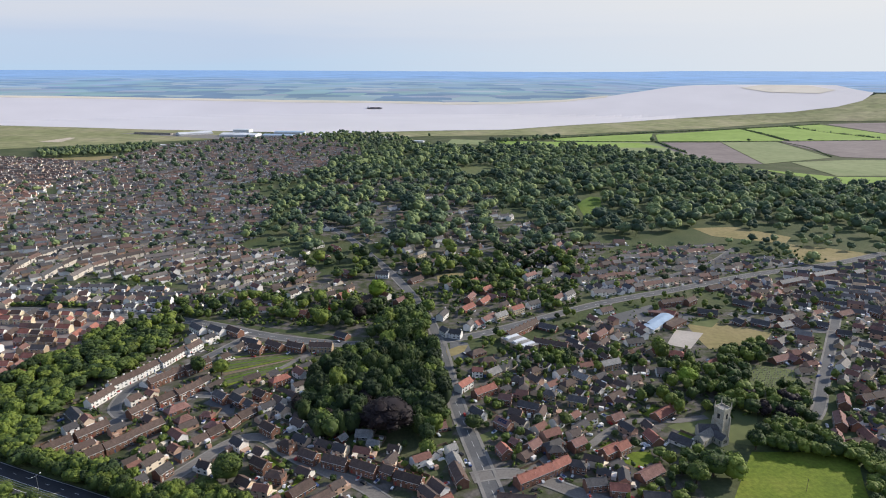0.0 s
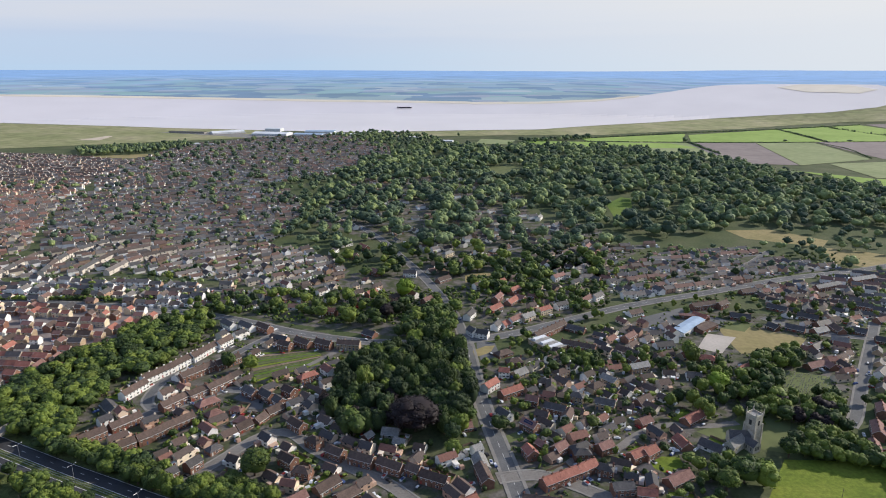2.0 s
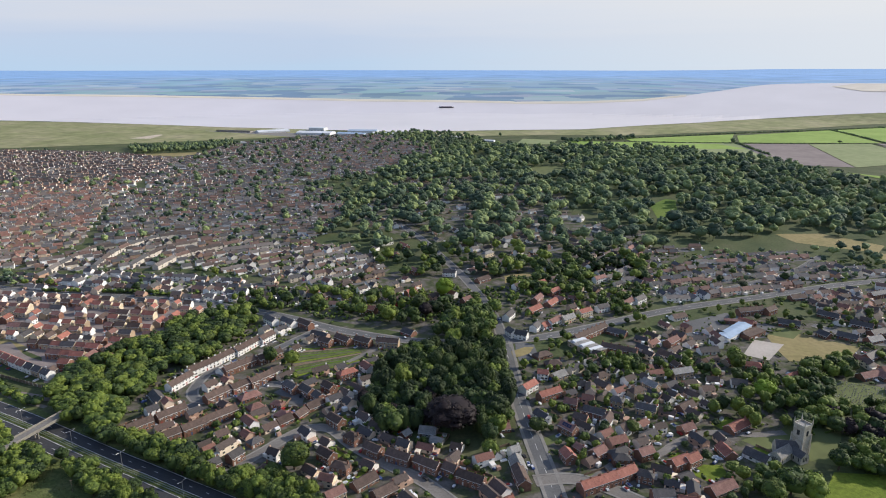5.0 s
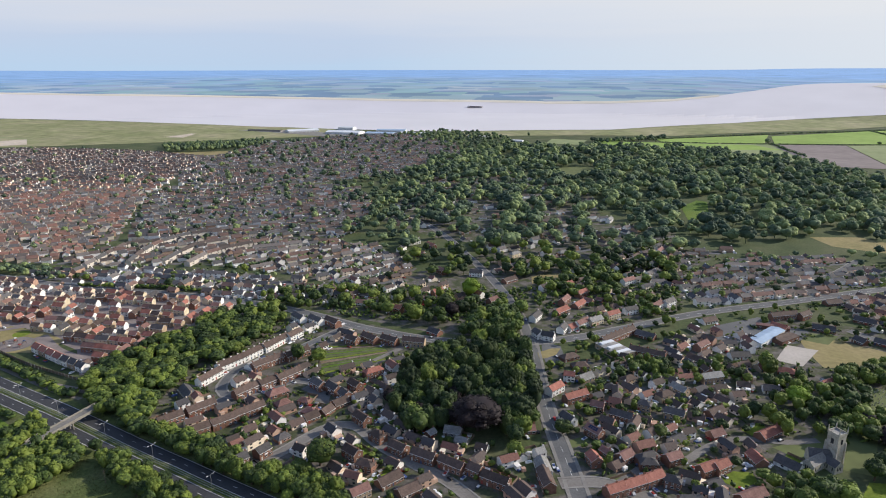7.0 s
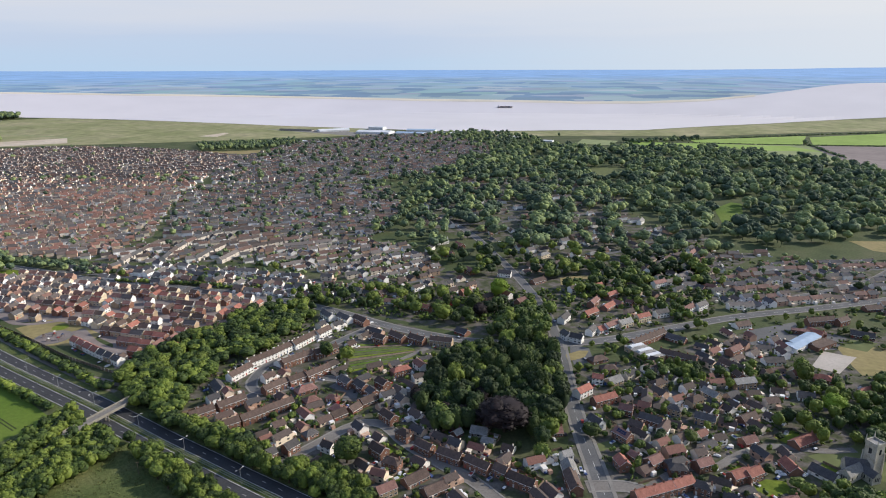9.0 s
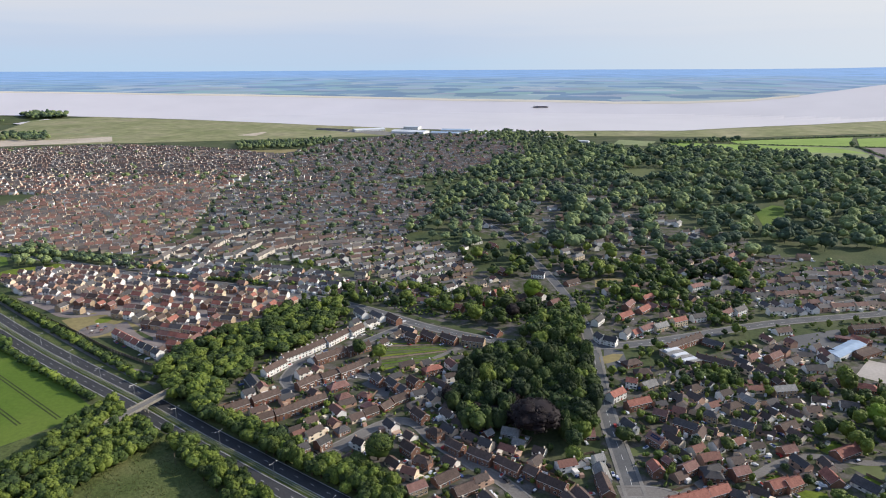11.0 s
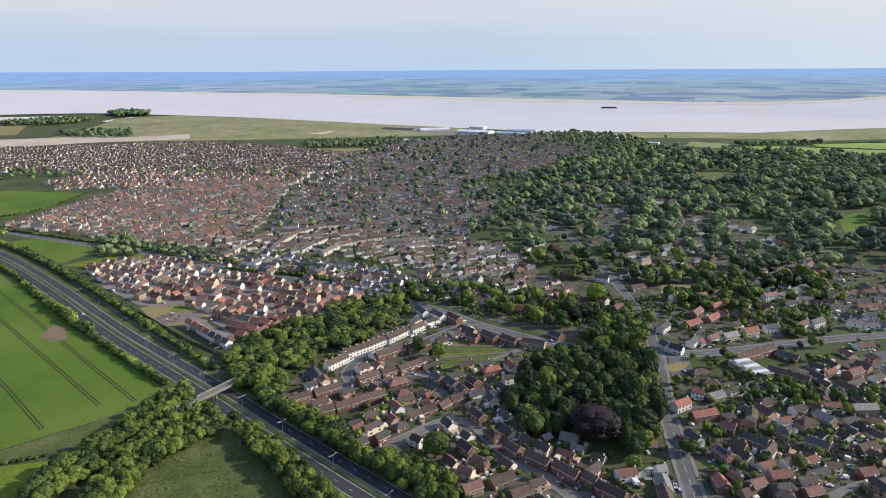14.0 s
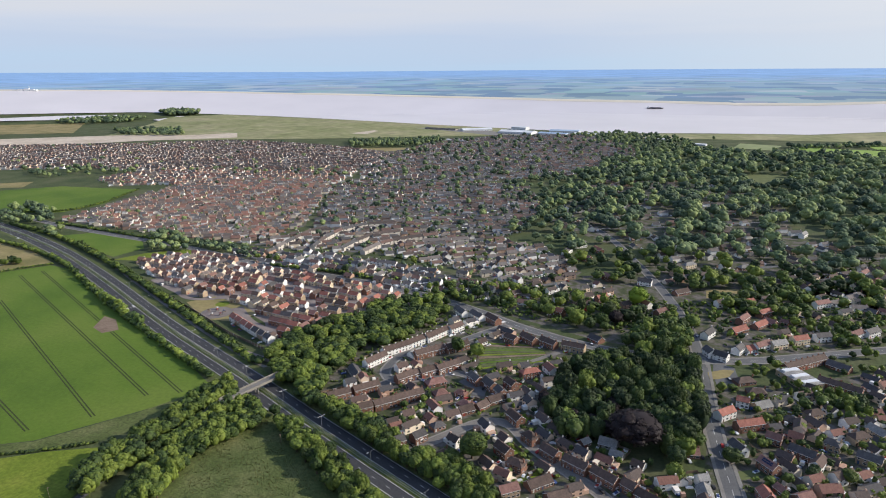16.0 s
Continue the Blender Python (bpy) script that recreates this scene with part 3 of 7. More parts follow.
# pasture by the church, lawns and yards
sheet("pasture", [(161.6, 302.3), (191.6, 346.8), (216.1, 346.9), (256.6, 347.3), (240.6, 313.7), (222.8, 268.6), (191, 220.8), (116, 220.4)], 0.03, M["pasture"], "sunlit green pasture")
sheet("lawn", [(106.8, 337.3), (118, 346.2), (128.4, 346.3), (129.1, 337.4), (116.4, 328.8)], 0.08, M["pasture"], "bright mown lawn")
sheet("playing_field", [(225.8, 550.7), (248, 560.6), (295.1, 531.8), (274.6, 505), (225.6, 497.5), (224.3, 512.6)], 0.06, M["dry"], "dry mown playing field")
sheet("playing_field", [(228, 552.1), (243.4, 569), (263.2, 565), (246.8, 544.3)], 0.08, M["olive"], "mown grass corner")
sheet("play_court", [(211.7, 538.7), (233.9, 531.1), (209.8, 497.4), (192.7, 506.4)], 0.1, M["play"], "pale sandy play court")
sheet("school_yard", [(157.6, 571), (207.7, 601.8), (241.7, 571.9), (223.4, 544), (175.4, 530.5), (153.4, 543.2)], 0.06, M["tarmac"], "grey tarmac school yard")
sheet("cemetery", [(236.8, 463.7), (248.2, 468.8), (277.1, 459.1), (266.8, 435.6), (244.4, 424.9), (228.5, 426.5)], 0.06, M["olive"], "dry cemetery grass")
sheet("churchyard", [(148.8, 375.6), (176.9, 390.1), (189.2, 401.6), (221, 401.9), (198, 352.9), (162.5, 362.3)], 0.06, M["olive"], "rough churchyard grass")
sheet("clearing", [(234, 1102.9), (272.6, 1165.3), (288, 1155), (266.5, 1048), (225.5, 992.5)], 0.06, M["crop"], "bright green clearing among the trees")
sheet("clearing", [(370.8, 924.2), (437.5, 932.5), (491.4, 873.5), (464.6, 837), (381.5, 877.9)], 0.06, M["dry"], "dry open parkland")
sheet("clearing", [(464.6, 837), (513.4, 815.2), (552.6, 789.1), (522.5, 758.6), (474.5, 748.4), (435.8, 767.2)], 0.06, M["dry"], "dry open parkland")
sheet("clearing", [(678.7, 1191), (716.9, 1113.2), (672.4, 981.4), (614.4, 1020.5)], 0.06, M["olive"], "open grass among the trees")
sheet("clearing", [(13.7, 1486.7), (104.3, 1561.6), (126.1, 1489.8), (65.9, 1332.6)], 0.06, M["olive"], "open grass among the trees")
sheet("clearing", [(-6.5, 691.4), (20.6, 708.5), (36.8, 707.6), (20.8, 678.7), (-5.5, 667.7)], 0.06, M["dry"], "dry garden meadow")
sheet("car_park", [(5.9, 514.3), (21.7, 508), (25.7, 481.4), (18.1, 464.3), (10.4, 470.3), (6.7, 488.2)], 0.09, M["tarmac"], "grey tarmac car park")
sheet("island", [(2.6, 491.5), (13.7, 501.5), (21.7, 502.8), (17.9, 489.8), (10.1, 482.6), (4.7, 480.2)], 0.2, M["dry"], "dry grass traffic island")
sheet("verge", [(19.4, 360.5), (31.4, 369.2), (37.3, 365.9), (28.3, 357.5), (21.4, 354.4)], 0.1, M["olive"], "mown grass verge")
sheet("play_area", [(-489.2, 452.2), (-474.6, 476.4), (-430.2, 468.2), (-400.8, 454.1), (-404.6, 430.8), (-439.3, 423.7)], 0.05, M["dry"], "dry grass round a play area")
sheet("gardens", [(-260.6, 340.6), (-264.8, 388.1), (-270.6, 432.4), (-226.1, 554), (-187.4, 545.5), (-92.9, 507.7), (-104.5, 456.4), (-106.8, 415.4), (-77.4, 362.8), (-12.4, 334.2), (2.3, 292), (-75.4, 241.9), (-155.9, 308.5)], -0.02, M["garden"], "gardens and drives of the housing estate")
sheet("gardens", [(7.6, 461.5), (55.4, 493.6), (160.3, 571), (236.2, 602.2), (345.2, 573.1), (315, 474.6), (261, 402.2), (155, 372.2), (145.9, 302.2), (112.9, 252.7), (-22, 252), (6.1, 345.4)], -0.02, M["garden"], "gardens and yards of the village")

sheet("gardens", [(-262, 592), (-230, 640), (-120, 700), (0, 730), (130, 780), (180, 760), (140, 610), (60, 545), (5, 515), (-90, 520), (-215, 556)], -0.01, M["garden"], "gardens and orchards behind the main road")

# ---- roads ----
main_line = [(-1129.4, 614.8), (-966.6, 583.2), (-851.2, 551.2), (-748.6, 517.1), (-619.4, 465.4), (-517.7, 421.2), (-450, 392.6), (-395.8, 371.8), (-349.3, 354.4), (-311.9, 340.2), (-242.2, 311.4), (-206.3, 297.5), (-179.4, 286.8), (-155.3, 277.6), (-129, 267.5), (-97.8, 255.1)]
hw = smooth_line(main_line, 12)
ROADS.append((hw, 12))
CW, MED = 9.6, 2.2
highway = tagged(new("dual_carriageway", ribbon_mesh("dual_carriageway", hw, MED + CW, MED, 0.05, M["highway"])), "dark tarmac dual carriageway with white lines", "road", kind="structure")
part("carriageway", ribbon_mesh("carriageway", hw, -MED, -MED - CW, 0.05, M["highway"]), highway)
part("central_reserve", ribbon_mesh("central_reserve", hw, MED, -MED, 0.12, M["meadow"], 0.1), highway, "grassy central reserve")
for s in (1, -1):
    for o, w in ((MED + 0.5, 0.28), (MED + CW - 0.6, 0.28)):
        part("edge_line", ribbon_mesh("edge_line", hw, s * o + w / 2, s * o - w / 2, 0.075, M["mark"]), highway, "white edge line")
    part("safety_barrier", ribbon_mesh("safety_barrier", hw, s * 0.7 + 0.06, s * 0.7 - 0.06, 0.8, M["steel"], 0.35), highway, "galvanised steel barrier")
    dash = Solid()
    nn = sides(hw)
    for i in range(len(hw) - 1):
        p, d, n = hw[i] + nn[i] * s * (MED + CW / 2), (hw[i + 1] - hw[i]).normalized() * 3.0, nn[i] * 0.12
        k = len(dash.v)
        dash.v += [tuple(c + Vector((0, 0, 0.075))) for c in (p + n, p - n, p - n + d, p + n + d)]
        dash.f.append((k, k + 1, k + 2, k + 3))
        dash.i.append(0)
    part("lane_dashes", dash.made("lane_dashes", M["mark"]), highway, "white lane dashes")
    part("verge", ribbon_mesh("verge", hw, s * (MED + CW), s * (MED + CW + 5), 0.03, M["meadow"]), highway, "rough grass verge")
deck_a, deck_b = [(-303.4, 302.9), (-291.1, 354.6)]
lane_pts = [(-295.1, 158.8), (-309, 194.2), (-314.4, 232.4)]
rise = (Vector((*deck_a, 6.4)) - Vector((*lane_pts[-1], 0))) * 0.5 + Vector((*lane_pts[-1], 0))
road("bridge_lane", [*lane_pts, (rise.x, rise.y, 3.0), (*deck_a, 6.4)], 5.0, "tarmac", label="pale grey lane climbing to the bridge")
road("main_road", [(-1126, 667.3), (-933.5, 631.3), (-797.4, 619.9), (-647.8, 610.1), (-515.4, 587.4), (-373.2, 578.8), (-282.4, 566.4), (-217.4, 547.6), (-151.6, 520.2), (-92.4, 505.4), (-50.4, 504), (-2.6, 499.8)], 8, pavement=2, label="grey main road through the village", paint=True)
road("main_road", [(-4.1, 511.4), (33.5, 526.4), (77, 553.2), (157.3, 604.4), (253.1, 650), (355.3, 700.2), (471.7, 743.8), (573, 794.6)], 8, pavement=2, label="grey main road through the village", paint=True)
road("high_street", [(-2.6, 499.8), (-9.2, 543.2), (-20.9, 592.8), (-42.8, 657.5), (-66.6, 717.5), (-93.6, 777.5), (-125.8, 849.1), (-171.2, 926)], 7, pavement=1.5)
road("high_street", [(-3.2, 510.5), (3.4, 453.5), (9.4, 407.4), (16.2, 370), (22.6, 337.6), (30.4, 295.8)], 8, pavement=2.2, paint=True)
road("village_street", [(17.3, 319.4), (38.9, 323.9), (57.8, 317.6), (77.9, 304.7), (96.8, 293.4)], 7, "lane", pavement=1.5)
road("church_lane", [(48.6, 321.8), (70.7, 345.8), (91.3, 352.2), (110, 370.4), (132.1, 382.6), (158.8, 382.7), (179.9, 388)], 5, "lane")
road("estate_road", [(-168.6, 523.1), (-184.7, 492.4), (-202.8, 458.6), (-227.2, 432.5), (-230, 408.4), (-225.4, 392.3), (-212.8, 385.6), (-191.5, 400.6), (-178.6, 414.4), (-159.7, 414.1)], 5.5, pavement=1.5, label="curving grey estate road")
road("estate_road", [(-215.9, 382.2), (-229.1, 363.1), (-242.6, 346.4)], 5, pavement=1.2, label="grey estate road")
road("estate_road", [(-162.4, 305.8), (-149.5, 328.2), (-132.7, 355.3), (-114.6, 360.1), (-93.7, 341.9), (-68.3, 325.1), (-46.1, 312.1), (-25.2, 293.4)], 6, "lane", pavement=1.2, label="pale estate road with drives")
road("estate_road", [(-166.2, 407.4), (-148.8, 397.6), (-147.6, 388.8)], 9, label="grey turning head")
road("estate_road", [(-61.2, 485.8), (-90.1, 494.3), (-110.9, 481.9), (-127.8, 457.4)], 4, "lane", label="back lane by the allotments")
road("new_road", [(-357.7, 380.6), (-312.7, 378.7), (-305.2, 415.2), (-285.1, 466.6), (-274.9, 551)], 6, "brickpave", label="reddish block-paved estate road")
road("new_road", [(-580.3, 492.4), (-526.8, 473.6), (-484.7, 463.1), (-425.4, 506.4), (-344.6, 555.7)], 5.5, "brickpave", label="reddish block-paved estate road")
road("new_road", [(-430.1, 459.8), (-394.8, 434.9), (-358.1, 421.7)], 10, "brickpave", label="paved parking court")
road("lane", [(90.5, 425.3), (76.7, 444.8), (65.8, 462.1), (53.4, 472.1)], 4.5, label="narrow back lane")
road("school_lane", [(146.6, 462.8), (124.2, 462.6), (112.8, 472.7), (97.3, 488.5)], 4.5, label="narrow village lane")
road("school_road", [(378, 573.5), (326.8, 496.3), (292.6, 445), (265, 402.2), (252.5, 387.1)], 6, pavement=1.5, label="residential road")
road("estate_road", [(277.6, 579.6), (309.4, 544.9), (353.8, 532.4), (374.8, 496.8)], 6, pavement=1.5, label="residential road")
road("estate_road", [(229.6, 672.4), (317.8, 736.9), (385.2, 813.1)], 6, pavement=1.2, label="residential road")
road("cycle_path", [(-713.9, 534.1), (-492.7, 433.4), (-357.6, 377), (-318.7, 365.2)], 3, "lane", label="pale path behind the hedge")

# ---- houses ----
def window_mesh(w, h):
    """A white frame round a recessed pane, in one piece."""
    x, t = w / 2, 0.1
    outer, inner = [(-x, 0), (x, 0), (x, h), (-x, h)], [(-x + t, t), (x - t, t), (x - t, h - t), (-x + t, h - t)]
    s = Solid()
    s.v = [(p, -0.03, q) for p, q in outer] + [(p, 0.06, q) for p, q in outer] + [(p, 0.06, q) for p, q in inner] + [(p, 0.015, q) for p, q in inner]
    for j in range(4):
        k = (j + 1) % 4
        s.f += [(j, k, 4 + k, 4 + j), (4 + j, 4 + k, 8 + k, 8 + j), (8 + j, 8 + k, 12 + k, 12 + j)]
    s.f.append((12, 13, 14, 15))
    s.i = [0] * 12 + [1]
    return s.made("window", M["white"], M["glass"])


WINDOW, WINDOW_BIG = window_mesh(1.3, 1.15), window_mesh(2.0, 1.3)
DOOR = Solid().box(-0.5, -0.02, 0, 0.5, 0.05, 2.05).box(-0.58, -0.02, 2.05, 0.58, 0.08, 2.15).made("door", M["door"])
CHIMNEY = {}
CENTRES = []
HOMES = []


def gable_roof(L, D, e, h, over=0.35, thick=0.24):
    """Two sloping slabs with eaves; the ridge runs along x."""
    k = (h - e) / (D / 2)
    y1, z1 = D / 2 + over, e - over * k
    s = Solid()
    v = []
    for x in (-L / 2 - over * 0.6, L / 2 + over * 0.6):
        v += [(x, -y1, z1), (x, 0, h), (x, y1, z1), (x, -y1, z1 + thick), (x, 0, h + thick), (x, y1, z1 + thick)]
    s.v = v
    s.f = [(3, 9, 10, 4), (4, 10, 11, 5), (1, 7, 6, 0), (2, 8, 7, 1), (0, 6, 9, 3), (5, 11, 8, 2), (0, 3, 4, 1), (1, 4, 5, 2), (7, 10, 9, 6), (8, 11, 10, 7)]
    s.i = [0, 0, 0, 0, 1, 1, 1, 1, 1, 1]
    # ridge tiles
    s.box(-L / 2 - over * 0.6, -0.13, h + thick - 0.06, L / 2 + over * 0.6, 0.13, h + thick + 0.07)
    return s


def hip_roof(L, D, e, h, over=0.35, thick=0.14):
    x, y, z = L / 2 + over, D / 2 + over, e - 0.1
    r = max(0.3, L / 2 - D / 2)
    s = Solid()
    s.v = [(-x, -y, z), (x, -y, z), (x, y, z), (-x, y, z), (-x, -y, z + thick), (x, -y, z + thick), (x, y, z + thick), (-x, y, z + thick), (-r, 0, h), (r, 0, h)]
    s.f = [(3, 2, 1, 0), (0, 1, 5, 4), (1, 2, 6, 5), (2, 3, 7, 6), (3, 0, 4, 7), (4, 5, 9, 8), (5, 6, 9), (6, 7, 8, 9), (7, 4, 8)]
    s.i = [0] * 9
    return s


def chimney(wall):
    if wall not in CHIMNEY:
        s = Solid().box(-0.45, -0.35, -1.2, 0.45, 0.35, 0.9, 0).box(-0.52, -0.42, 0.9, 0.52, 0.42, 1.05, 0)
        for x in (-0.22, 0.22):
            s.tube((x, 0, 1.05), (x, 0, 1.45), 0.12, 0.1, 6, 1)
        CHIMNEY[wall] = s.made("chimney", WALL["k" if wall in "kg" else wall], M["r"])
    return CHIMNEY[wall]


ROOF_WORDS = {"b": "brown tiled", "d": "dark slate", "r": "orange pantile", "p": "pinkish tiled", "g": "grey"}
WALL_WORDS = {"k": "red brick", "w": "white rendered", "c": "cream rendered", "y": "buff brick", "g": "grey walled"}


def house(x, y, ang, L, roof, wall, flags, group="houses of the village"):
    storeys = 2 if "2" in flags else 1
    L = max(6.5, L)
    D = (7.2 if L > 8.5 else 6.4) if storeys == 2 else min(8.2, max(5.5, L * 0.75))
    e = 4.9 if storeys == 2 else 2.7
    h = e + D / 2 * 0.72
    CENTRES.append((x, y, max(L, D) / 2))
    HOMES.append((x, y, ang, L, D))
    base = new("house")
    base.empty_display_size = 1
    base.matrix_basis = pose(x, y, 0, 0, 0, ang)
    sort = "terrace" if "t" in flags else ("house" if storeys == 2 else "bungalow")
    tagged(base, f"{WALL_WORDS[wall]} {sort} with a {'hipped ' if 'h' in flags else ''}{ROOF_WORDS[roof]} roof", "house", group)
    if "h" in flags:
        part("wall", Solid().box(-L / 2, -D / 2, 0, L / 2, D / 2, e).made("wall", WALL[wall]), base)
        part("roof", hip_roof(L, D, e, h).made("roof", M[roof]), base)
    else:
        s = Solid()
        o = [(-D / 2, 0), (D / 2, 0), (D / 2, e), (0, h - 0.05), (-D / 2, e)]
        s.v = [(-L / 2, a, b) for a, b in o] + [(L / 2, a, b) for a, b in o]
        s.f = [(4, 3, 2, 1, 0), (5, 6, 7, 8, 9)] + [(j, (j + 1) % 5, 5 + (j + 1) % 5, 5 + j) for j in range(5)]
        s.i = [0] * 7
        part("wall", s.made("wall", WALL[wall]), base)
        part("roof", gable_roof(L, D, e, h).made("roof", M[roof], M["white"] if wall != "w" else M["d"]), base)
    units = max(1, round(L / 6.5)) if "t" in flags else (2 if L > 12.5 else 1)
    for i in range(units + 1 if "t" in flags else 0 if "n" in flags else 1):
        cx = (-L / 2 + 0.5 + i * (L - 1.0) / units) if "t" in flags else L / 2 - 0.6
        part("chimney", chimney(wall), base, "", pose(cx, 0.3, h))
    n = max(2, round(L / (4.2 if "n" in flags else 3.2)))
    for side in ((-1,) if "n" in flags and x * math.sin(radians(ang)) - y * math.cos(radians(ang)) < 0 else (1,) if "n" in flags else (-1, 1)):
        turn = pose(0, side * D / 2, 0, 0, 0, 0 if side > 0 else 180)
        for fl in range(storeys):
            for i in range(n):
                wx = -L / 2 + (i + 0.5) * L / n
                if fl == 0 and side < 0 and i % max(1, n // units) == 0 and i // max(1, n // units) < units:
                    part("door", DOOR, base, "", turn @ pose(-wx, 0, 0.1))
                    continue
                big = fl == 0 and L / n > 2.6
                part("window", WINDOW_BIG if big else WINDOW, base, "", turn @ pose(-wx * side * side if side < 0 else wx, 0, (0.9 if fl == 0 else 3.3)))
    if storeys == 2 and L < 14 and "n" not in flags:
        part("window", WINDOW, base, "", pose(L / 2, 0.8, 3.3, 0, 0, -90))
        part("window", WINDOW, base, "", pose(L / 2, -1.0, 0.9, 0, 0, -90))
    if "w" in flags:
        for i in range(units):
            cx = -L / 2 + (i + 0.5) * L / units
            s = Solid().box(cx - 1.3, -D / 2 - 0.28, 2.75, cx + 1.3, -D / 2 - 0.03, 3.2)
            part("cladding", s.made("cladding", M["white"]), base, "white board cladding")
    if "s" in flags:
        tilt = math.degrees(math.atan(0.72))
        for i in range(4):
            for j in range(2):
                m = pose(-2.6 + i * 1.75, 0, h + 0.22) @ pose(0, 0, 0, tilt) @ pose(0, -1.3 - j * 1.25, 0)
                part("solar_panel", Solid().box(-0.8, -0.55, 0, 0.8, 0.55, 0.05).made("solar_panel", M["solar"]), base, "dark blue solar panel", m)
    return base


house(-241.6, 405.4, 72, 21.9, "b", "w", "2wt")
house(-236.4, 430.8, 62, 26.5, "b", "w", "2wt")
house(-226.6, 452, 67, 23.8, "b", "w", "2wt")
house(-217.4, 471.4, 71, 28.7, "b", "w", "2wt")
house(-207.8, 490.1, 69, 16.1, "b", "w", "2w")
house(-208.1, 435.4, 55, 27, "b", "k", "2t")
house(-191, 453.6, 52, 21.1, "b", "k", "2t")
house(-204.7, 390.1, 59, 20.6, "b", "k", "2wt")
house(-194, 403.4, 55, 14.6, "b", "k", "2wt")
house(-183.2, 416.6, 58, 20.8, "b", "k", "2wt")
house(-237.1, 344.9, 53, 16.6, "b", "k", "2t")
house(-224.3, 361.6, 54, 20.1, "b", "k", "2t")
house(-245.9, 382.2, -43, 18, "d", "c", "1")
house(-212, 335.5, 48, 14.2, "b", "k", "2t")
house(-201.1, 347.8, 51, 16.6, "b", "k", "2t")
house(-189.7, 363.4, 51, 20.8, "b", "k", "2t")
house(-182.2, 391.9, 48, 15.3, "p", "k", "1h")
house(-172.3, 378, 49, 10.1, "p", "k", "1h")
house(-158.4, 384, -9, 8.4, "p", "k", "1h")
house(-149, 370.3, -15, 11.1, "p", "k", "1h")
house(-156.2, 406.3, -37, 12.9, "d", "k", "2w")
house(-143, 402, -39, 12.4, "d", "k", "2w")
house(-132, 394, -43, 9, "d", "k", "2w")
house(-128.9, 409, -36, 11, "b", "k", "2")
house(-121.2, 431.4, 43, 15, "r", "k", "2h")
house(-170.4, 308.9, 54, 8.8, "d", "k", "2w")
house(-161, 319.3, 62, 9.3, "d", "k", "2w")
house(-156, 337.4, 55, 9, "d", "k", "1h")
house(-139.9, 308.8, 69, 10.1, "b", "k", "1h")
house(-146.6, 363.7, 52, 10.8, "b", "k", "1")
house(-138.7, 373.1, 67, 9.9, "b", "k", "1")
house(-133, 385, 52, 11.6, "b", "k", "1")
house(-111.4, 364.8, -38, 13, "b", "k", "2")
house(-95.6, 346.1, -30, 10, "b", "k", "2h")
house(-106.6, 326.3, -33, 11.7, "b", "k", "2")
house(-95, 315.1, -11, 10.5, "b", "k", "2h")
house(-79.8, 335, -28, 12.2, "b", "k", "2")
house(-62.8, 329.2, -21, 15.9, "b", "k", "2t")
house(-45.1, 323.5, -26, 16.6, "b", "k", "2t")
house(-31, 320.2, -28, 8.8, "b", "k", "2t")
house(-18.7, 312.7, -23, 16.8, "b", "k", "2t")
house(-91.9, 290.4, 46, 11.6, "p", "y", "2")
house(-78.8, 305.5, 51, 15.4, "b", "k", "1")
house(-65.8, 298.1, 45, 13.9, "b", "k", "1")
house(-218.2, 528.6, -40, 17, "d", "w", "2")
house(-200, 524.9, -35, 17, "d", "w", "2")
house(-183.5, 522.6, -35, 17, "b", "k", "2")
house(-154.1, 486.6, -23, 11.8, "b", "k", "2")
house(-140.3, 492.5, -34, 17.1, "b", "k", "2t")
house(-122.5, 490.8, -24, 15.9, "b", "k", "2t")
house(-101.4, 490.9, -5, 19.5, "b", "y", "2t")
house(-218.2, 431.8, 69, 13.2, "g", "w", "1")
house(-176.4, 473.6, 62, 8.4, "b", "w", "1")
house(-184.3, 597.1, 53, 12.3, "b", "k", "2")
house(-134.9, 565.2, -25, 17, "r", "k", "2")
house(-101.8, 616.8, 50, 12.6, "r", "k", "2")
house(-112.1, 593, 41, 8.7, "b", "k", "2")
house(-87.8, 517.1, -33, 12.7, "d", "k", "1")
house(-76.8, 429.4, 6, 17, "d", "k", "2h")
house(-70.3, 484.1, -17, 17.2, "b", "k", "1")
house(-40.8, 562.8, -49, 17, "p", "k", "2")
house(-49.6, 361, -6, 11.2, "g", "g", "1")
house(-42.7, 350.6, -16, 8.2, "g", "g", "1")
house(-63.6, 356.3, 57, 6, "g", "k", "1")
house(-2.5, 370.4, 17, 10.1, "p", "k", "1")
house(5.5, 342.6, 32, 6.5, "g", "w", "2")
house(7.8, 331.1, -75, 13.8, "g", "w", "1")
house(-0.2, 563.8, 68, 15.5, "d", "w", "2")
house(2.5, 524, -56, 9.9, "d", "w", "2")
house(11.4, 519.6, -20, 10.9, "d", "w", "2")
house(23.9, 539, 67, 11.3, "d", "w", "2")
house(32.9, 546.7, 45, 10.5, "r", "w", "1")
house(41.9, 554.2, 51, 17, "p", "w", "2")
house(54.2, 561.8, 41, 14.8, "g", "c", "2t")
house(71.4, 579.4, 39, 15.1, "r", "c", "2")
house(89.5, 593.5, 32, 13.9, "d", "w", "2")
house(116.2, 610.2, 54, 17, "p", "w", "2")
house(129.5, 621.2, 48, 15.6, "d", "w", "2")
house(31, 658.3, 42, 16.8, "r", "k", "2")
house(46.7, 636.5, 49, 17, "r", "k", "2")
house(41.6, 606.2, 59, 18, "r", "k", "1")
house(24.1, 586.1, 52, 18, "r", "k", "1")
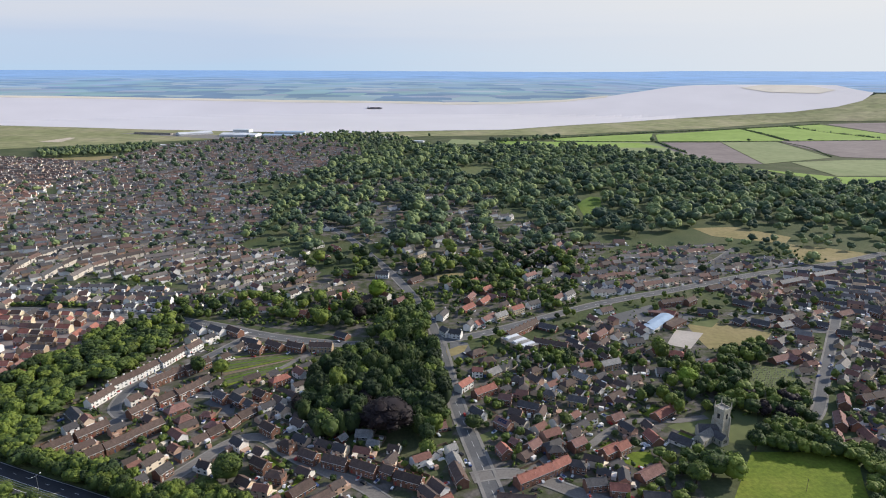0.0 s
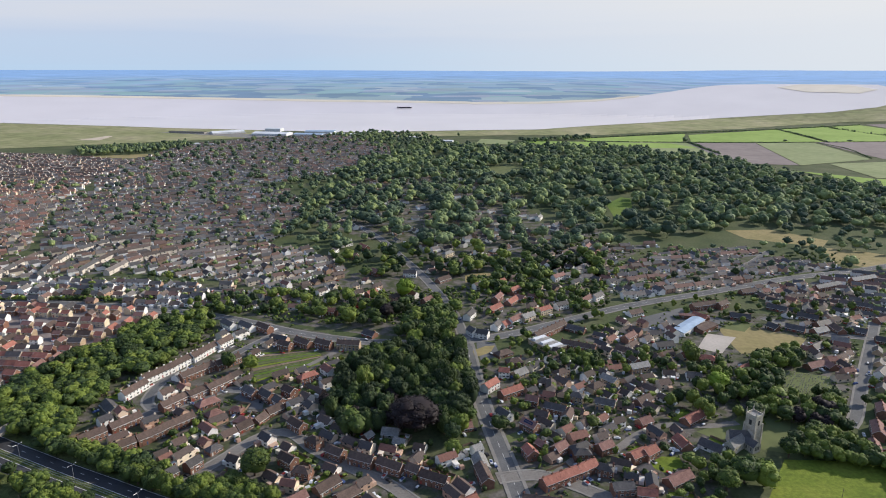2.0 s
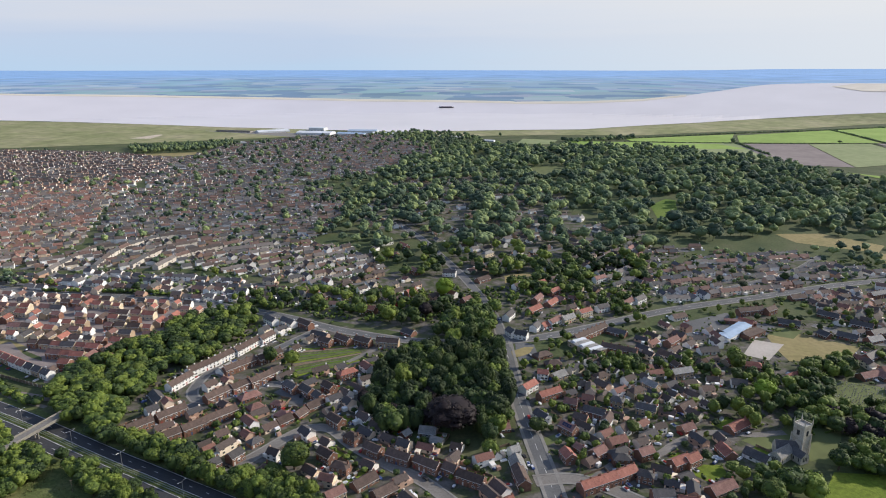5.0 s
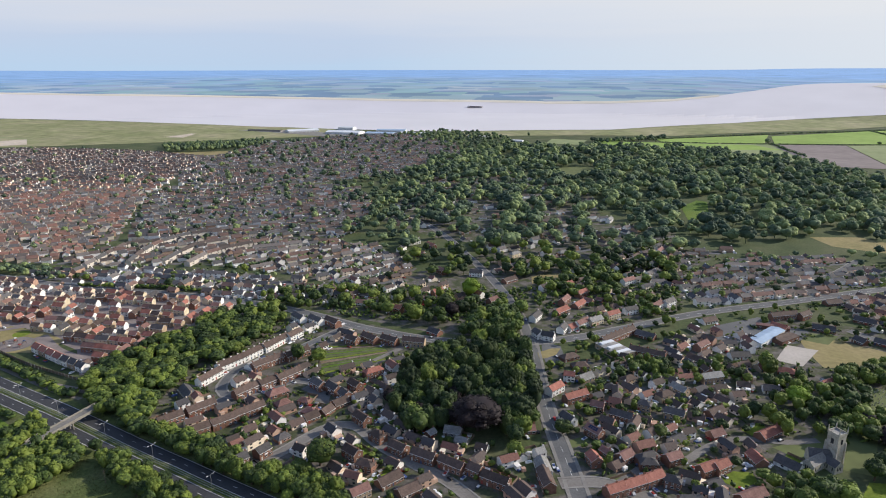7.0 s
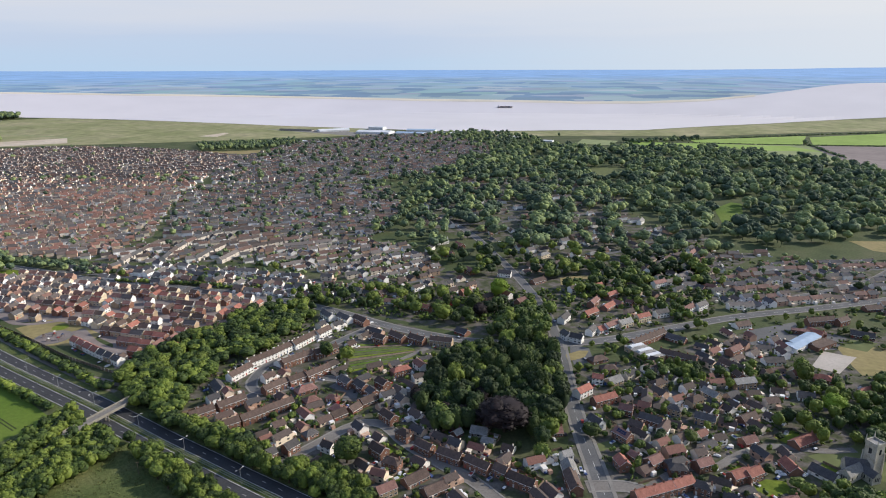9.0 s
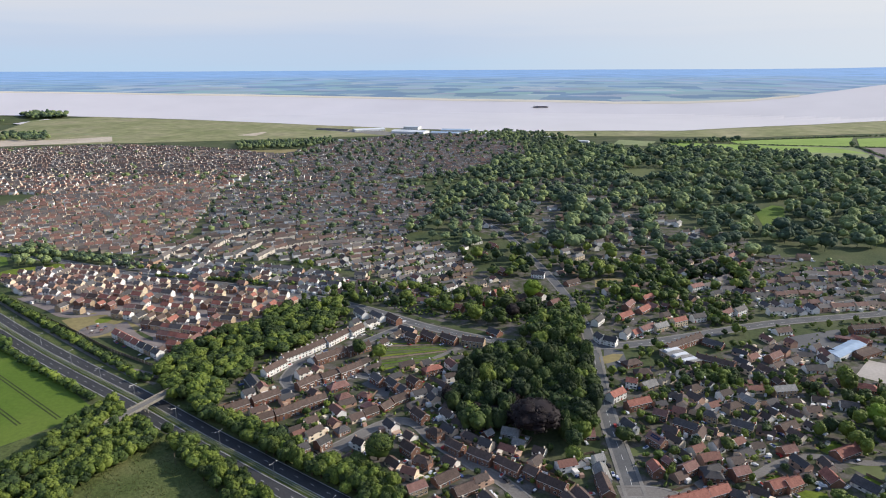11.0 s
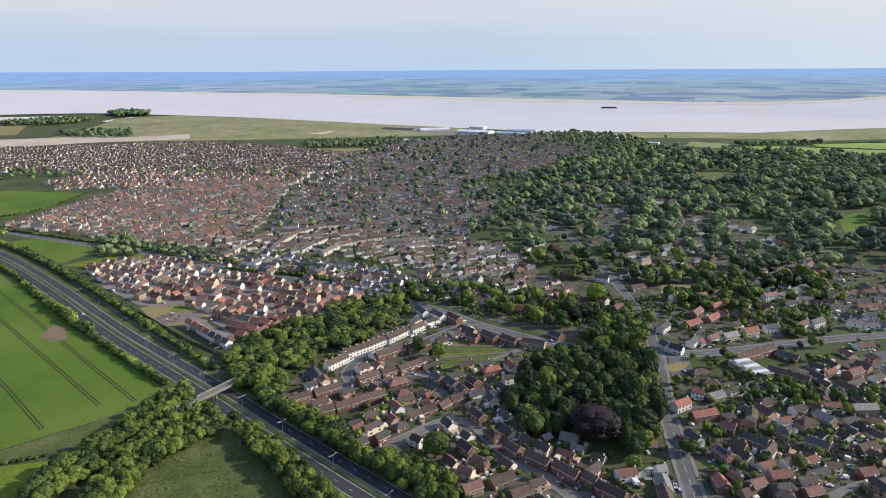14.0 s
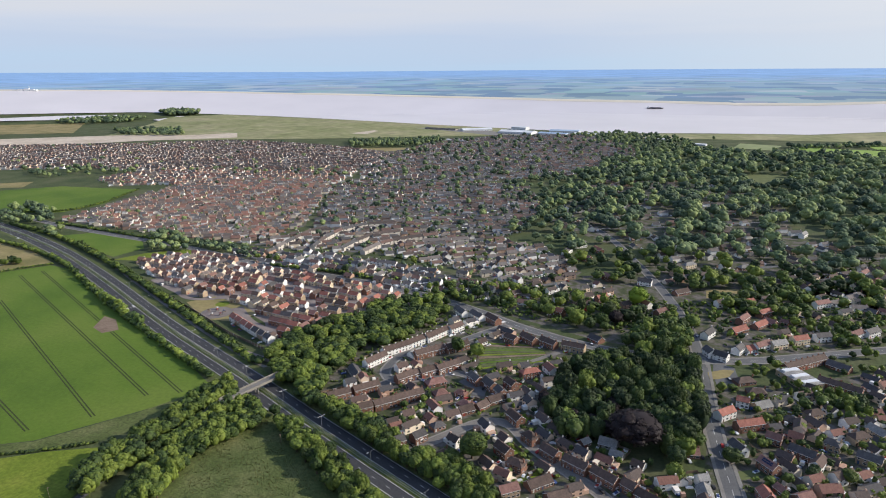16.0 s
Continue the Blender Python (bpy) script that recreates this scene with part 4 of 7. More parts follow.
house(27.7, 611.5, 67, 17, "p", "k", "2")
house(50.5, 615.8, -34, 11.3, "p", "k", "1")
house(62.8, 621, -22, 6.8, "p", "k", "1")
house(71, 530.4, 47, 43.3, "b", "k", "2t")
house(91.1, 497.3, -23, 28.6, "b", "k", "2t")
house(95.5, 537, -32, 16.8, "d", "k", "1")
house(28.1, 483.6, 35, 14.8, "b", "k", "1h")
house(35.8, 468.7, 17, 12.8, "b", "k", "1h")
house(27, 447.1, -7, 8.2, "r", "w", "2")
house(38.8, 449, 42, 12.7, "g", "y", "1")
house(15.8, 425.6, 51, 14.1, "r", "w", "2")
house(30.2, 416.2, 36, 18.8, "r", "k", "2t")
house(44.4, 404.6, -15, 9, "p", "k", "2")
house(24, 384.5, -51, 11.1, "d", "w", "2")
house(40.2, 371.8, -44, 11.7, "p", "k", "2s")
house(59.5, 393.7, -23, 14.8, "d", "k", "2t")
house(55.9, 436.1, -7, 9.9, "d", "k", "1h")
house(70.1, 447.2, 41, 12.4, "b", "y", "2h")
house(77, 411.1, -22, 9.1, "d", "y", "2h")
house(92.9, 427, 38, 12.8, "b", "y", "2h")
house(94.9, 402, -21, 13, "d", "y", "2t")
house(77.8, 377, 43, 13.8, "b", "w", "2")
house(37.7, 341.2, -67, 9.3, "r", "k", "2")
house(45.8, 352.6, -48, 5.5, "p", "k", "1")
house(56.2, 346.4, 43, 10.2, "p", "k", "2")
house(69.2, 347, 30, 14.1, "d", "k", "2h")
house(-108.4, 688, -46, 11.6, "p", "k", "2")
house(-68.3, 685.3, -5, 14.6, "d", "w", "2")
house(-28.8, 767.5, 52, 17, "g", "c", "2h")
house(-30.1, 670.8, 48, 18, "b", "k", "1")
house(-41.5, 601.9, 53, 17, "p", "k", "2")
house(-146.9, 752, -29, 17, "p", "k", "2")
house(-138.7, 791.5, -47, 17, "r", "k", "2")
house(-164.9, 807.4, 43, 17, "g", "w", "2")
house(-174.1, 774, 78, 17, "d", "w", "2")
house(105, 975, 70, 19, "g", "w", "2")
house(97.7, 682.8, 41, 17, "p", "w", "2")
house(132.5, 727.7, 47, 18, "d", "k", "1h")
house(136.6, 681.4, -33, 15.6, "d", "k", "1")
house(117.4, 777.6, 58, 17, "b", "k", "2")
house(151.4, 809.5, 62, 17, "p", "w", "2")
house(83.5, 814, 4, 12.7, "b", "k", "2")
house(31.6, 788.3, 39, 18, "g", "k", "1h")
house(48, 314, 32, 14, "r", "k", "2t")
house(58.6, 320.6, 32, 14.5, "r", "k", "2t")
house(69.1, 327.4, 35, 13.6, "r", "k", "2t")
house(80.4, 326.3, -19, 9.1, "d", "k", "2h")
house(68.9, 341.4, 6, 10.5, "d", "k", "2h")
house(84.1, 349, 32, 10.7, "p", "k", "2")
house(102.5, 341.8, 34, 13.2, "r", "k", "2")
house(110.2, 344.9, 38, 10.7, "r", "k", "2")
house(40.3, 295, -7, 20.9, "b", "k", "2t")
house(1, 292.3, 40, 10.3, "r", "k", "2")
house(9.5, 317.2, -74, 17, "b", "k", "2")
house(86.2, 309.6, 9, 12.2, "d", "k", "2")
house(98.4, 304.6, -9, 10.6, "r", "k", "2")
house(120.6, 321.4, 33, 17.7, "p", "k", "1")
house(117.5, 299.8, -7, 14.2, "d", "k", "1")
house(151.2, 355.3, -45, 14.3, "d", "w", "1")
house(134.2, 358.4, -74, 11.8, "r", "k", "1")
house(150.2, 388.8, 39, 18, "r", "k", "1")
house(116.9, 383, 31, 10.1, "p", "k", "1")
house(176.9, 487.4, 29, 12.5, "r", "y", "1")
house(192.7, 481.9, -16, 13, "r", "k", "1h")
house(214.8, 465.4, 36, 12.4, "r", "c", "1")
house(171, 450, -8, 11, "d", "w", "1")
house(131, 471.5, -67, 8, "b", "k", "2")
house(132.1, 461, 23, 17, "g", "y", "2")
house(104.8, 437.4, -49, 12.8, "g", "y", "2")
house(123.1, 411.1, 39, 14, "b", "k", "1")
house(127.4, 494.8, -44, 11.4, "b", "k", "1")
house(138.2, 519.1, 47, 15.2, "p", "k", "2")
house(164.6, 506.9, 15, 16.4, "d", "w", "1")
house(216.7, 573.4, -42, 13.7, "r", "k", "1")
house(210.7, 548.4, 36, 18, "b", "k", "1")
house(254.8, 575.3, -18, 18, "d", "k", "1")
house(300, 599.9, -37, 18, "d", "k", "1")
house(318.7, 578.3, -33, 18, "d", "k", "1")
house(293.3, 549.2, -36, 16, "d", "k", "1")
house(323.5, 562.1, 27, 16.9, "d", "k", "1")
house(312.7, 545.3, 26, 16.3, "g", "k", "1")
house(331.1, 549.7, -88, 14.5, "b", "k", "1")
house(319.4, 524.5, -30, 13.1, "g", "k", "1")
house(273.1, 474.2, 25, 17.5, "p", "k", "1")
house(284.6, 474.5, -79, 11.2, "p", "k", "1")
house(347.5, 545.8, -36, 11.9, "d", "k", "1")
house(385.8, 574.6, 23, 18, "p", "k", "1")
house(275.3, 551.8, -63, 10.8, "d", "k", "1")
house(291.1, 648.1, 20, 18, "b", "k", "1")
house(229, 600.6, 21, 27.5, "b", "k", "2t")
house(248.4, 604.1, 38, 14.3, "b", "k", "2")
house(292.6, 510.6, 36, 14.7, "d", "k", "1")
house(338.8, 504.1, 58, 9.5, "d", "y", "1")
house(326.9, 481.1, 52, 9.5, "d", "y", "1")
house(316.1, 460.8, 44, 15.5, "d", "w", "2")
house(303.4, 438.4, 53, 9.5, "d", "y", "1")
house(281.8, 402.7, 64, 14.2, "p", "k", "2t")
house(264, 377.5, 65, 17.1, "p", "k", "2t")
house(249.4, 356.2, 69, 13.7, "p", "k", "2t")
house(270.7, 373.9, 89, 7.5, "b", "k", "2")
house(256.8, 350.9, 16, 7.9, "b", "k", "2")
house(355.4, 494.9, -38, 9.8, "d", "w", "2")
house(322, 451.9, -49, 6.8, "p", "w", "2")
house(300, 407.6, 18, 9.3, "b", "k", "2")
house(157.9, 580.9, 31, 15.9, "b", "w", "1")
house(434, 692.6, 22, 35, "g", "k", "2t")
house(381.4, 665.5, 26, 36.3, "g", "k", "2t")
house(477, 699.7, 26, 17, "g", "k", "2")
house(432.5, 628.8, -19, 17, "d", "k", "2h")
house(384, 605.8, -30, 17, "d", "k", "2")
house(415.4, 573.1, -62, 11.9, "d", "k", "2")
house(356.4, 526.1, -22, 11.4, "d", "k", "1")
house(391.2, 535, -35, 9.7, "p", "k", "1")


# ---- trees ----
def ico(sub):
    bm = bmesh.new()
    bmesh.ops.create_icosphere(bm, subdivisions=sub, radius=1)
    v = np.array([p.co[:] for p in bm.verts])
    f = np.array([[q.index for q in t.verts] for t in bm.faces])
    bm.free()
    return v, f


ICO1, ICO2 = ico(1), ico(2)


def crown_arrays(rng, leaves, lumps, core, wide=1.0, tall=1.0, size=0.14):
    """A crown of unit radius round (0, 0, 0): a rough dark core under many small leaf sprays on uneven lumps."""
    V, F, k = [], [], 0
    cs = rng.normal(size=(lumps, 3))
    cs /= np.linalg.norm(cs, axis=1)[:, None]
    cs[:, 2] = np.where(cs[:, 2] < -0.35, -cs[:, 2], cs[:, 2])
    out = cs.copy()
    cs *= rng.uniform(0.5, 0.66, (lumps, 1))
    rad = rng.uniform(0.75, 1.2, lumps) * min(0.46, 1.62 / math.sqrt(lumps + 1))
    cv, cf = ICO2 if lumps > 12 else ICO1
    v = cv * 0.74 * rng.uniform(0.88, 1.1, (len(cv), 1))
    V.append(v), F.append(cf)
    k += len(v)
    cv, cf = core
    for c, r in zip(cs, rad * 0.9):
        v = cv * r * rng.uniform(0.82, 1.14, (len(cv), 1)) + np.array(c)
        V.append(v), F.append(cf + k)
        k += len(v)
    pick = rng.integers(0, lumps, leaves)
    d = rng.normal(size=(leaves, 3))
    d /= np.linalg.norm(d, axis=1)[:, None]
    side = (d * out[pick]).sum(1)
    d = np.where((side < -0.1)[:, None], -d, d)
    p = cs[pick] + d * (rad[pick] * rng.uniform(0.86, 1.14, leaves))[:, None]
    nrm = d + rng.normal(size=(leaves, 3)) * 0.35
    nrm /= np.linalg.norm(nrm, axis=1)[:, None]
    t = np.cross(nrm, rng.normal(size=(leaves, 3)))
    t /= np.linalg.norm(t, axis=1)[:, None]
    b = np.cross(nrm, t)
    s = (size * rng.uniform(0.6, 1.3, leaves))[:, None]
    V.append(np.stack([p + t * s, p + b * s * 0.7, p - t * s, p - b * s * 0.7], 1).reshape(-1, 3))
    q = k + np.arange(leaves)[:, None] * 4
    F.append(np.concatenate([q, q + 1, q + 2], 1))
    if leaves > 100:
        F.append(np.concatenate([q, q + 2, q + 3], 1))
    V, F = np.concatenate(V), np.concatenate(F)
    V = V * np.array([wide, wide, tall])
    return V, F


def tri_mesh(name, V, F, mats, tint=None):
    me = bpy.data.meshes.new(name)
    me.vertices.add(len(V))
    me.vertices.foreach_set("co", np.ascontiguousarray(V, dtype=np.float32).ravel())
    me.loops.add(len(F) * 3)
    me.loops.foreach_set("vertex_index", np.ascontiguousarray(F, dtype=np.int32).ravel())
    me.polygons.add(len(F))
    me.polygons.foreach_set("loop_start", np.arange(0, len(F) * 3, 3, dtype=np.int32))
    me.polygons.foreach_set("use_smooth", np.ones(len(F), dtype=bool))
    me.update(calc_edges=True)
    for m in mats:
        me.materials.append(m)
    if tint is not None:
        a = me.attributes.new("tint", "FLOAT", "POINT")
        a.data.foreach_set("value", np.ascontiguousarray(tint, dtype=np.float32))
    return me


rng = np.random.default_rng(5)


def crown_mesh(mat, leaves, lumps, size, wide=1.0, tall=1.0):
    V, F = crown_arrays(rng, leaves, lumps, ICO1, wide, tall, size)
    tint = np.clip(rng.uniform(0.15, 0.85) + rng.normal(0, 0.16, len(V)), 0, 1)
    tint[-leaves * 4:] = np.repeat(tint[-leaves * 4::4], 4)
    return tri_mesh("crown", V, F, [mat], tint)


CROWNS = [crown_mesh(M["leaf"], 850, 24, 0.068, 1, t) for t in (0.9, 1.0, 1.1, 1.25, 0.95, 1.05, 1.4, 0.85)]
CROWN_LIME = crown_mesh(M["leaf_light"], 1500, 24, 0.056)
CROWN_DARK = [crown_mesh(M["leaf_dark"], 850, 22, 0.068, 1, t) for t in (1.0, 1.2, 1.45)]
CROWN_COPPER = crown_mesh(M["leaf_copper"], 2600, 46, 0.045)
TRUNK = Solid()
TRUNK.tube((0, 0, -0.05), (0.02, 0, 0.45), 0.055, 0.035, 7).tube((0.02, 0, 0.42), (0.2, 0.1, 0.75), 0.028, 0.01, 5).tube((0.02, 0, 0.4), (-0.2, 0.05, 0.72), 0.026, 0.01, 5).tube((0.02, 0, 0.43), (0.0, -0.18, 0.78), 0.026, 0.01, 5)
TRUNK_MESH = TRUNK.made("trunk", M["bark"])
TREE_COUNT = [0]


def tree(x, y, r, h, sort="leaf", z=0.0, label=""):
    """r: the crown's radius; h: the height of the whole tree."""
    base = new("tree")
    base.matrix_basis = pose(x, y, z, 0, 0, rng.uniform(0, 360))
    TREE_COUNT[0] += 1
    words = {"leaf": "leafy green broadleaved tree in full summer crown", "lime": "bright yellow-green broadleaved tree", "dark": "tall dark green tree in dense shade", "copper": "dark purple copper beech with a broad crown"}
    tagged(base, label or words[sort], "tree", "trees of the village")
    part("trunk", TRUNK_MESH, base, "", Matrix.Diagonal((h * 0.8, h * 0.8, h * 0.8, 1)))
    me = {"leaf": CROWNS[rng.integers(0, len(CROWNS))], "lime": CROWN_LIME, "copper": CROWN_COPPER, "dark": CROWN_DARK[TREE_COUNT[0] % 3]}[sort]
    half = h * 0.46
    part("crown", me, base, "", Matrix.Translation((0, 0, h - half)) @ Matrix.Diagonal((r, r * rng.uniform(0.88, 1.12), half, 1)))
    return base


SPOTS = []
OCC = np.zeros((1320, 1080), dtype=bool)  # 3 m cells taken by roads and houses


def take(x, y, r):
    i0, i1, j0, j1 = (int((v) // 3) for v in (x - r + 1980, x + r + 1980, y - r, y + r))
    OCC[max(0, i0):max(0, i1 + 1), max(0, j0):max(0, j1 + 1)] = True


def taken(x, y):
    i, j = int((x + 1980) // 3), int(y // 3)
    return 0 <= i < 1320 and 0 <= j < 1080 and OCC[i, j]


for line, w in ROADS:
    for p in line:
        take(p.x, p.y, w * 0.8)
for cx, cy, r in CENTRES:
    take(cx, cy, r * 0.8)


def keep_clear(poly):
    xs, ys = [p[0] for p in poly], [p[1] for p in poly]
    x = min(xs)
    while x < max(xs):
        y = min(ys)
        while y < max(ys):
            if inside(poly, x, y):
                take(x, y, 0)
            y += 3
        x += 3


for open_ground in ([(225.8, 550.7), (248, 560.6), (295.1, 531.8), (274.6, 505), (225.6, 497.5), (224.3, 512.6)], [(211.7, 538.7), (233.9, 531.1), (209.8, 497.4), (192.7, 506.4)], [(236.8, 463.7), (248.2, 468.8), (277.1, 459.1), (266.8, 435.6), (244.4, 424.9), (228.5, 426.5)], [(106.8, 337.3), (118, 346.2), (128.4, 346.3), (129.1, 337.4), (116.4, 328.8)], [(5.9, 514.3), (21.7, 508), (25.7, 481.4), (18.1, 464.3), (10.4, 470.3), (6.7, 488.2)], [(-489.2, 452.2), (-474.6, 476.4), (-430.2, 468.2), (-400.8, 454.1), (-404.6, 430.8), (-439.3, 423.7)], [(-181, 475.6), (-129.8, 489.6), (-113.2, 463.7), (-159.7, 426.5)]):
    keep_clear(open_ground)


class Wood:
    """Many trees joined into one mesh."""

    def __init__(self):
        self.v, self.f, self.t, self.n = [], [], [], 0

    def add(self, base, x, y, z, r, h, tint):
        V, F = base
        c, s = math.cos(a := rng.uniform(0, 6.28)), math.sin(a)
        P = V * np.array([r, r, h])
        P = np.stack([P[:, 0] * c - P[:, 1] * s + x, P[:, 0] * s + P[:, 1] * c + y, P[:, 2] + z], 1)
        self.v.append(P), self.f.append(F + self.n)
        jit = rng.normal(0, 0.1, len(P))
        self.t.append(np.clip(tint + jit, 0, 1))
        self.n += len(P)

    def made(self, name, label, mat, category="trees", kind="stuff"):
        if not self.v:
            return None
        me = tri_mesh(name, np.concatenate(self.v), np.concatenate(self.f), [mat], np.concatenate(self.t))
        return tagged(new(name, me), label, category, kind=kind)


def with_trunk(VF):
    """A crown over a short trunk, standing on the ground and one unit high."""
    V, F = VF
    V = np.stack([V[:, 0], V[:, 1], V[:, 2] * 0.45 + 0.55], 1)
    k = len(V)
    t = np.array([(0.04, 0, 0), (-0.02, 0.035, 0), (-0.02, -0.035, 0), (0.03, 0, 0.5), (-0.015, 0.026, 0.5), (-0.015, -0.026, 0.5)])
    return np.concatenate([V, t]), np.concatenate([F, k + np.array([(0, 1, 4), (0, 4, 3), (1, 2, 5), (1, 5, 4), (2, 0, 3), (2, 3, 5)])])


MID = [with_trunk(crown_arrays(rng, 130, 13, ICO1, 1, 1, 0.13)) for _ in range(8)]
FAR = [with_trunk(crown_arrays(rng, 50, 7, ICO1, 1, 1, 0.19)) for _ in range(8)]
TINY = [with_trunk(crown_arrays(rng, 16, 3, ICO1, 1, 1, 0.42)) for _ in range(6)]
SHRUB = [with_trunk(crown_arrays(rng, 11, 2, ICO1, 1, 1, 0.36)) for _ in range(8)]
mid_wood, mid_copper, mid_lime, mid_dark = Wood(), Wood(), Wood(), Wood()


def plant(x, y, r, h, sort="leaf", z=0.0):
    d = math.hypot(x, y)
    if TREE_COUNT[0] < 330 and (d < 362 or r > 7.2 or sort != "leaf") and d < 690:
        tree(x, y, r, h, sort, z)
    else:
        w = {"leaf": mid_wood, "copper": mid_copper, "lime": mid_lime, "dark": mid_dark}[sort]
        w.add(MID[rng.integers(0, 8)], x, y, z, r, h, rng.uniform(0.1, 0.95))


def grove(poly, count, r=(3.5, 6), h=(9, 15), gap=0.62, sorts=("leaf",), z=0.0, roads=True):
    xs, ys = [p[0] for p in poly], [p[1] for p in poly]
    made = 0
    for _ in range(count * 14):
        if made >= count:
            break
        x, y, rr = rng.uniform(min(xs), max(xs)), rng.uniform(min(ys), max(ys)), rng.uniform(*r)
        if not inside(poly, x, y) or (roads and taken(x, y)):
            continue
        if any((x - a) ** 2 + (y - b) ** 2 < (gap * (rr + c)) ** 2 for a, b, c in SPOTS):
            continue
        SPOTS.append((x, y, rr))
        plant(x, y, rr, rng.uniform(*h) * (0.75 + 0.25 * rr / r[1]), sorts[rng.integers(0, len(sorts))], z)
        made += 1


def single(x, y, r, h, sort="leaf"):
    SPOTS.append((x, y, r))
    tree(x, y, r, h, sort)


# trees close on both sides of the lane up to the bridge
for i in range(16):
    for sd in (-1, 1):
        t = i / 15
        x, y = -312.5 + 9.0 * t + sd * rng.uniform(5.0, 7.5), 214 + 86 * t
        plant(x, y, rng.uniform(3.8, 5.2), rng.uniform(8, 11), z=max(0.0, 4.5 * (t - 0.3)))
# allotment strips
for i in range(11):
    t0, t1 = i / 11, (i + 0.72) / 11
    (ax, ay), (bx, by), (cx, cy), (dx, dy) = [(-181, 475.6), (-129.8, 489.6), (-113.2, 463.7), (-159.7, 426.5)]
    quad = [(ax + (dx - ax) * t0, ay + (dy - ay) * t0), (bx + (cx - bx) * t0, by + (cy - by) * t0), (bx + (cx - bx) * t1, by + (cy - by) * t1), (ax + (dx - ax) * t1, ay + (dy - ay) * t1)]
    sheet("allotment", quad, 0.07, M[("pasture", "soil", "meadow", "crop", "olive")[i % 5]], "narrow cultivated garden strip")
# marked single trees
single(-34.5, 367, 20.5, 25, "copper")
single(-66.8, 613.8, 10.9, 21.8, "lime")
single(-78.1, 557.8, 8, 16.1, "copper")
single(-123, 315.2, 10.9, 17.2)
single(-9, 340.7, 5.8, 10.3)
single(20.3, 371.3, 6.9, 10.3)
single(-14, 573.5, 7.5, 17.2)
single(181.7, 431.8, 9.2, 15.5, "lime")
single(122.3, 390.5, 5.2, 9.2)
single(81, 375.6, 5.8, 10.3)
single(178.2, 479.3, 6.9, 13.8)
single(195.1, 349.2, 6.9, 14.9)
single(157.9, 322.4, 10.3, 17.2)
single(168.2, 319.8, 9.2, 14.9)
single(145, 314.3, 8, 16.1)
single(179.5, 490.3, 6.9, 12.6)
single(-188.6, 449.9, 6.9, 13.8)
single(-169.7, 446, 7.5, 13.8)
grove([(-96.7, 441.2), (-76.4, 469.1), (-40.8, 492.1), (-7.4, 512), (-1.4, 443.5), (3.2, 389.9), (-12.6, 362.8), (-28.9, 423), (-51.7, 422), (-65.3, 390.7), (-91.7, 396.1)], 95, (5.5, 9.5), (14, 22), 0.4, ("dark", "dark", "dark", "leaf", "leaf"))
grove([(-101.3, 394.4), (-54.4, 414.5), (-50.3, 369), (-74.9, 351.4)], 30, (4.6, 7.5), (11.5, 17.2), 0.42, ("leaf", "dark", "dark", "leaf", "copper"))
grove([(-325.2, 374.2), (-333.1, 414.1), (-314, 464.9), (-290.8, 532.2), (-254.9, 556.2), (-228.6, 524.3), (-238.2, 454.3), (-260.9, 416.8), (-260.5, 374.2), (-251.6, 339), (-286.1, 345)], 190, (4.8, 8), (9, 14), 0.36, roads=False)
grove([(-268.1, 334.4), (-253.1, 340.8), (-205, 323.4), (-174.6, 314.2), (-158, 297.6), (-133.1, 308.4), (-105, 290.8), (-85.9, 273.1), (-114.7, 265.6), (-139.8, 275.8), (-191, 300.1), (-229.9, 320.6)], 190, (3.4, 5.8), (8, 12.6), 0.36)
grove([(-318.2, 198.7), (-326.6, 231.6), (-325.1, 260.4), (-325.9, 290.3), (-324.1, 327.4), (-303.7, 319.2), (-311.8, 302.4), (-312.6, 267.4), (-308, 228), (-304.2, 195)], 110, (3.7, 6.3), (9.2, 13.8), 0.36)
grove([(-284, 196.4), (-288.6, 223), (-298.6, 253.8), (-298, 287.5), (-292.4, 315), (-264, 298.2), (-269.4, 277), (-277.2, 246.4), (-267.1, 203.6)], 120, (3.4, 5.8), (8, 12.6), 0.36)
grove([(-280.3, 318.2), (-256, 311.8), (-206.3, 285.4), (-169.8, 264.6), (-141.5, 245.9), (-162.8, 241.6), (-199.3, 263.4), (-244, 290)], 90, (3.4, 5.5), (8, 12.6), 0.36)
grove([(-261.2, 592.1), (-215.3, 572.9), (-156.6, 554.5), (-98.6, 533.8), (-54.7, 532), (-6.8, 527), (-12.7, 591.8), (-40.7, 628.3), (-81.4, 611.3), (-136.3, 605.9), (-211.2, 613)], 52, (4, 8.8), (9, 16), 0.8, ("leaf", "leaf", "leaf", "leaf", "dark"))
grove([(-65.2, 409.9), (-22.7, 436.8), (-0.8, 420.6), (2.9, 371.4), (-11.5, 351.4), (-20.9, 381.6), (-48.2, 400.3)], 40, (4.6, 7.5), (11.5, 18.4), 0.42, ("dark", "dark", "leaf"))
grove([(-66.1, 514.2), (-6.7, 524.6), (-7.8, 572.2), (-49, 562)], 26, (4.6, 7.5), (12.6, 18.4), 0.5)
grove([(-190.7, 467.3), (-125.5, 482.4), (-92.4, 461.6), (-109.7, 395.5), (-170.5, 417.7)], 14, (1.7, 3.4), (3.4, 6.9), 0.8)
grove([(-201.6, 356.3), (-171.8, 378), (-149.2, 345.7), (-180.2, 324.7)], 22, (1.8, 3.7), (3.4, 6.9), 0.6)
grove([(-124.3, 389.3), (-9.1, 363.7), (-5.5, 318.5), (-88.9, 282.5)], 26, (1.4, 3), (3.4, 6.9), 0.9)
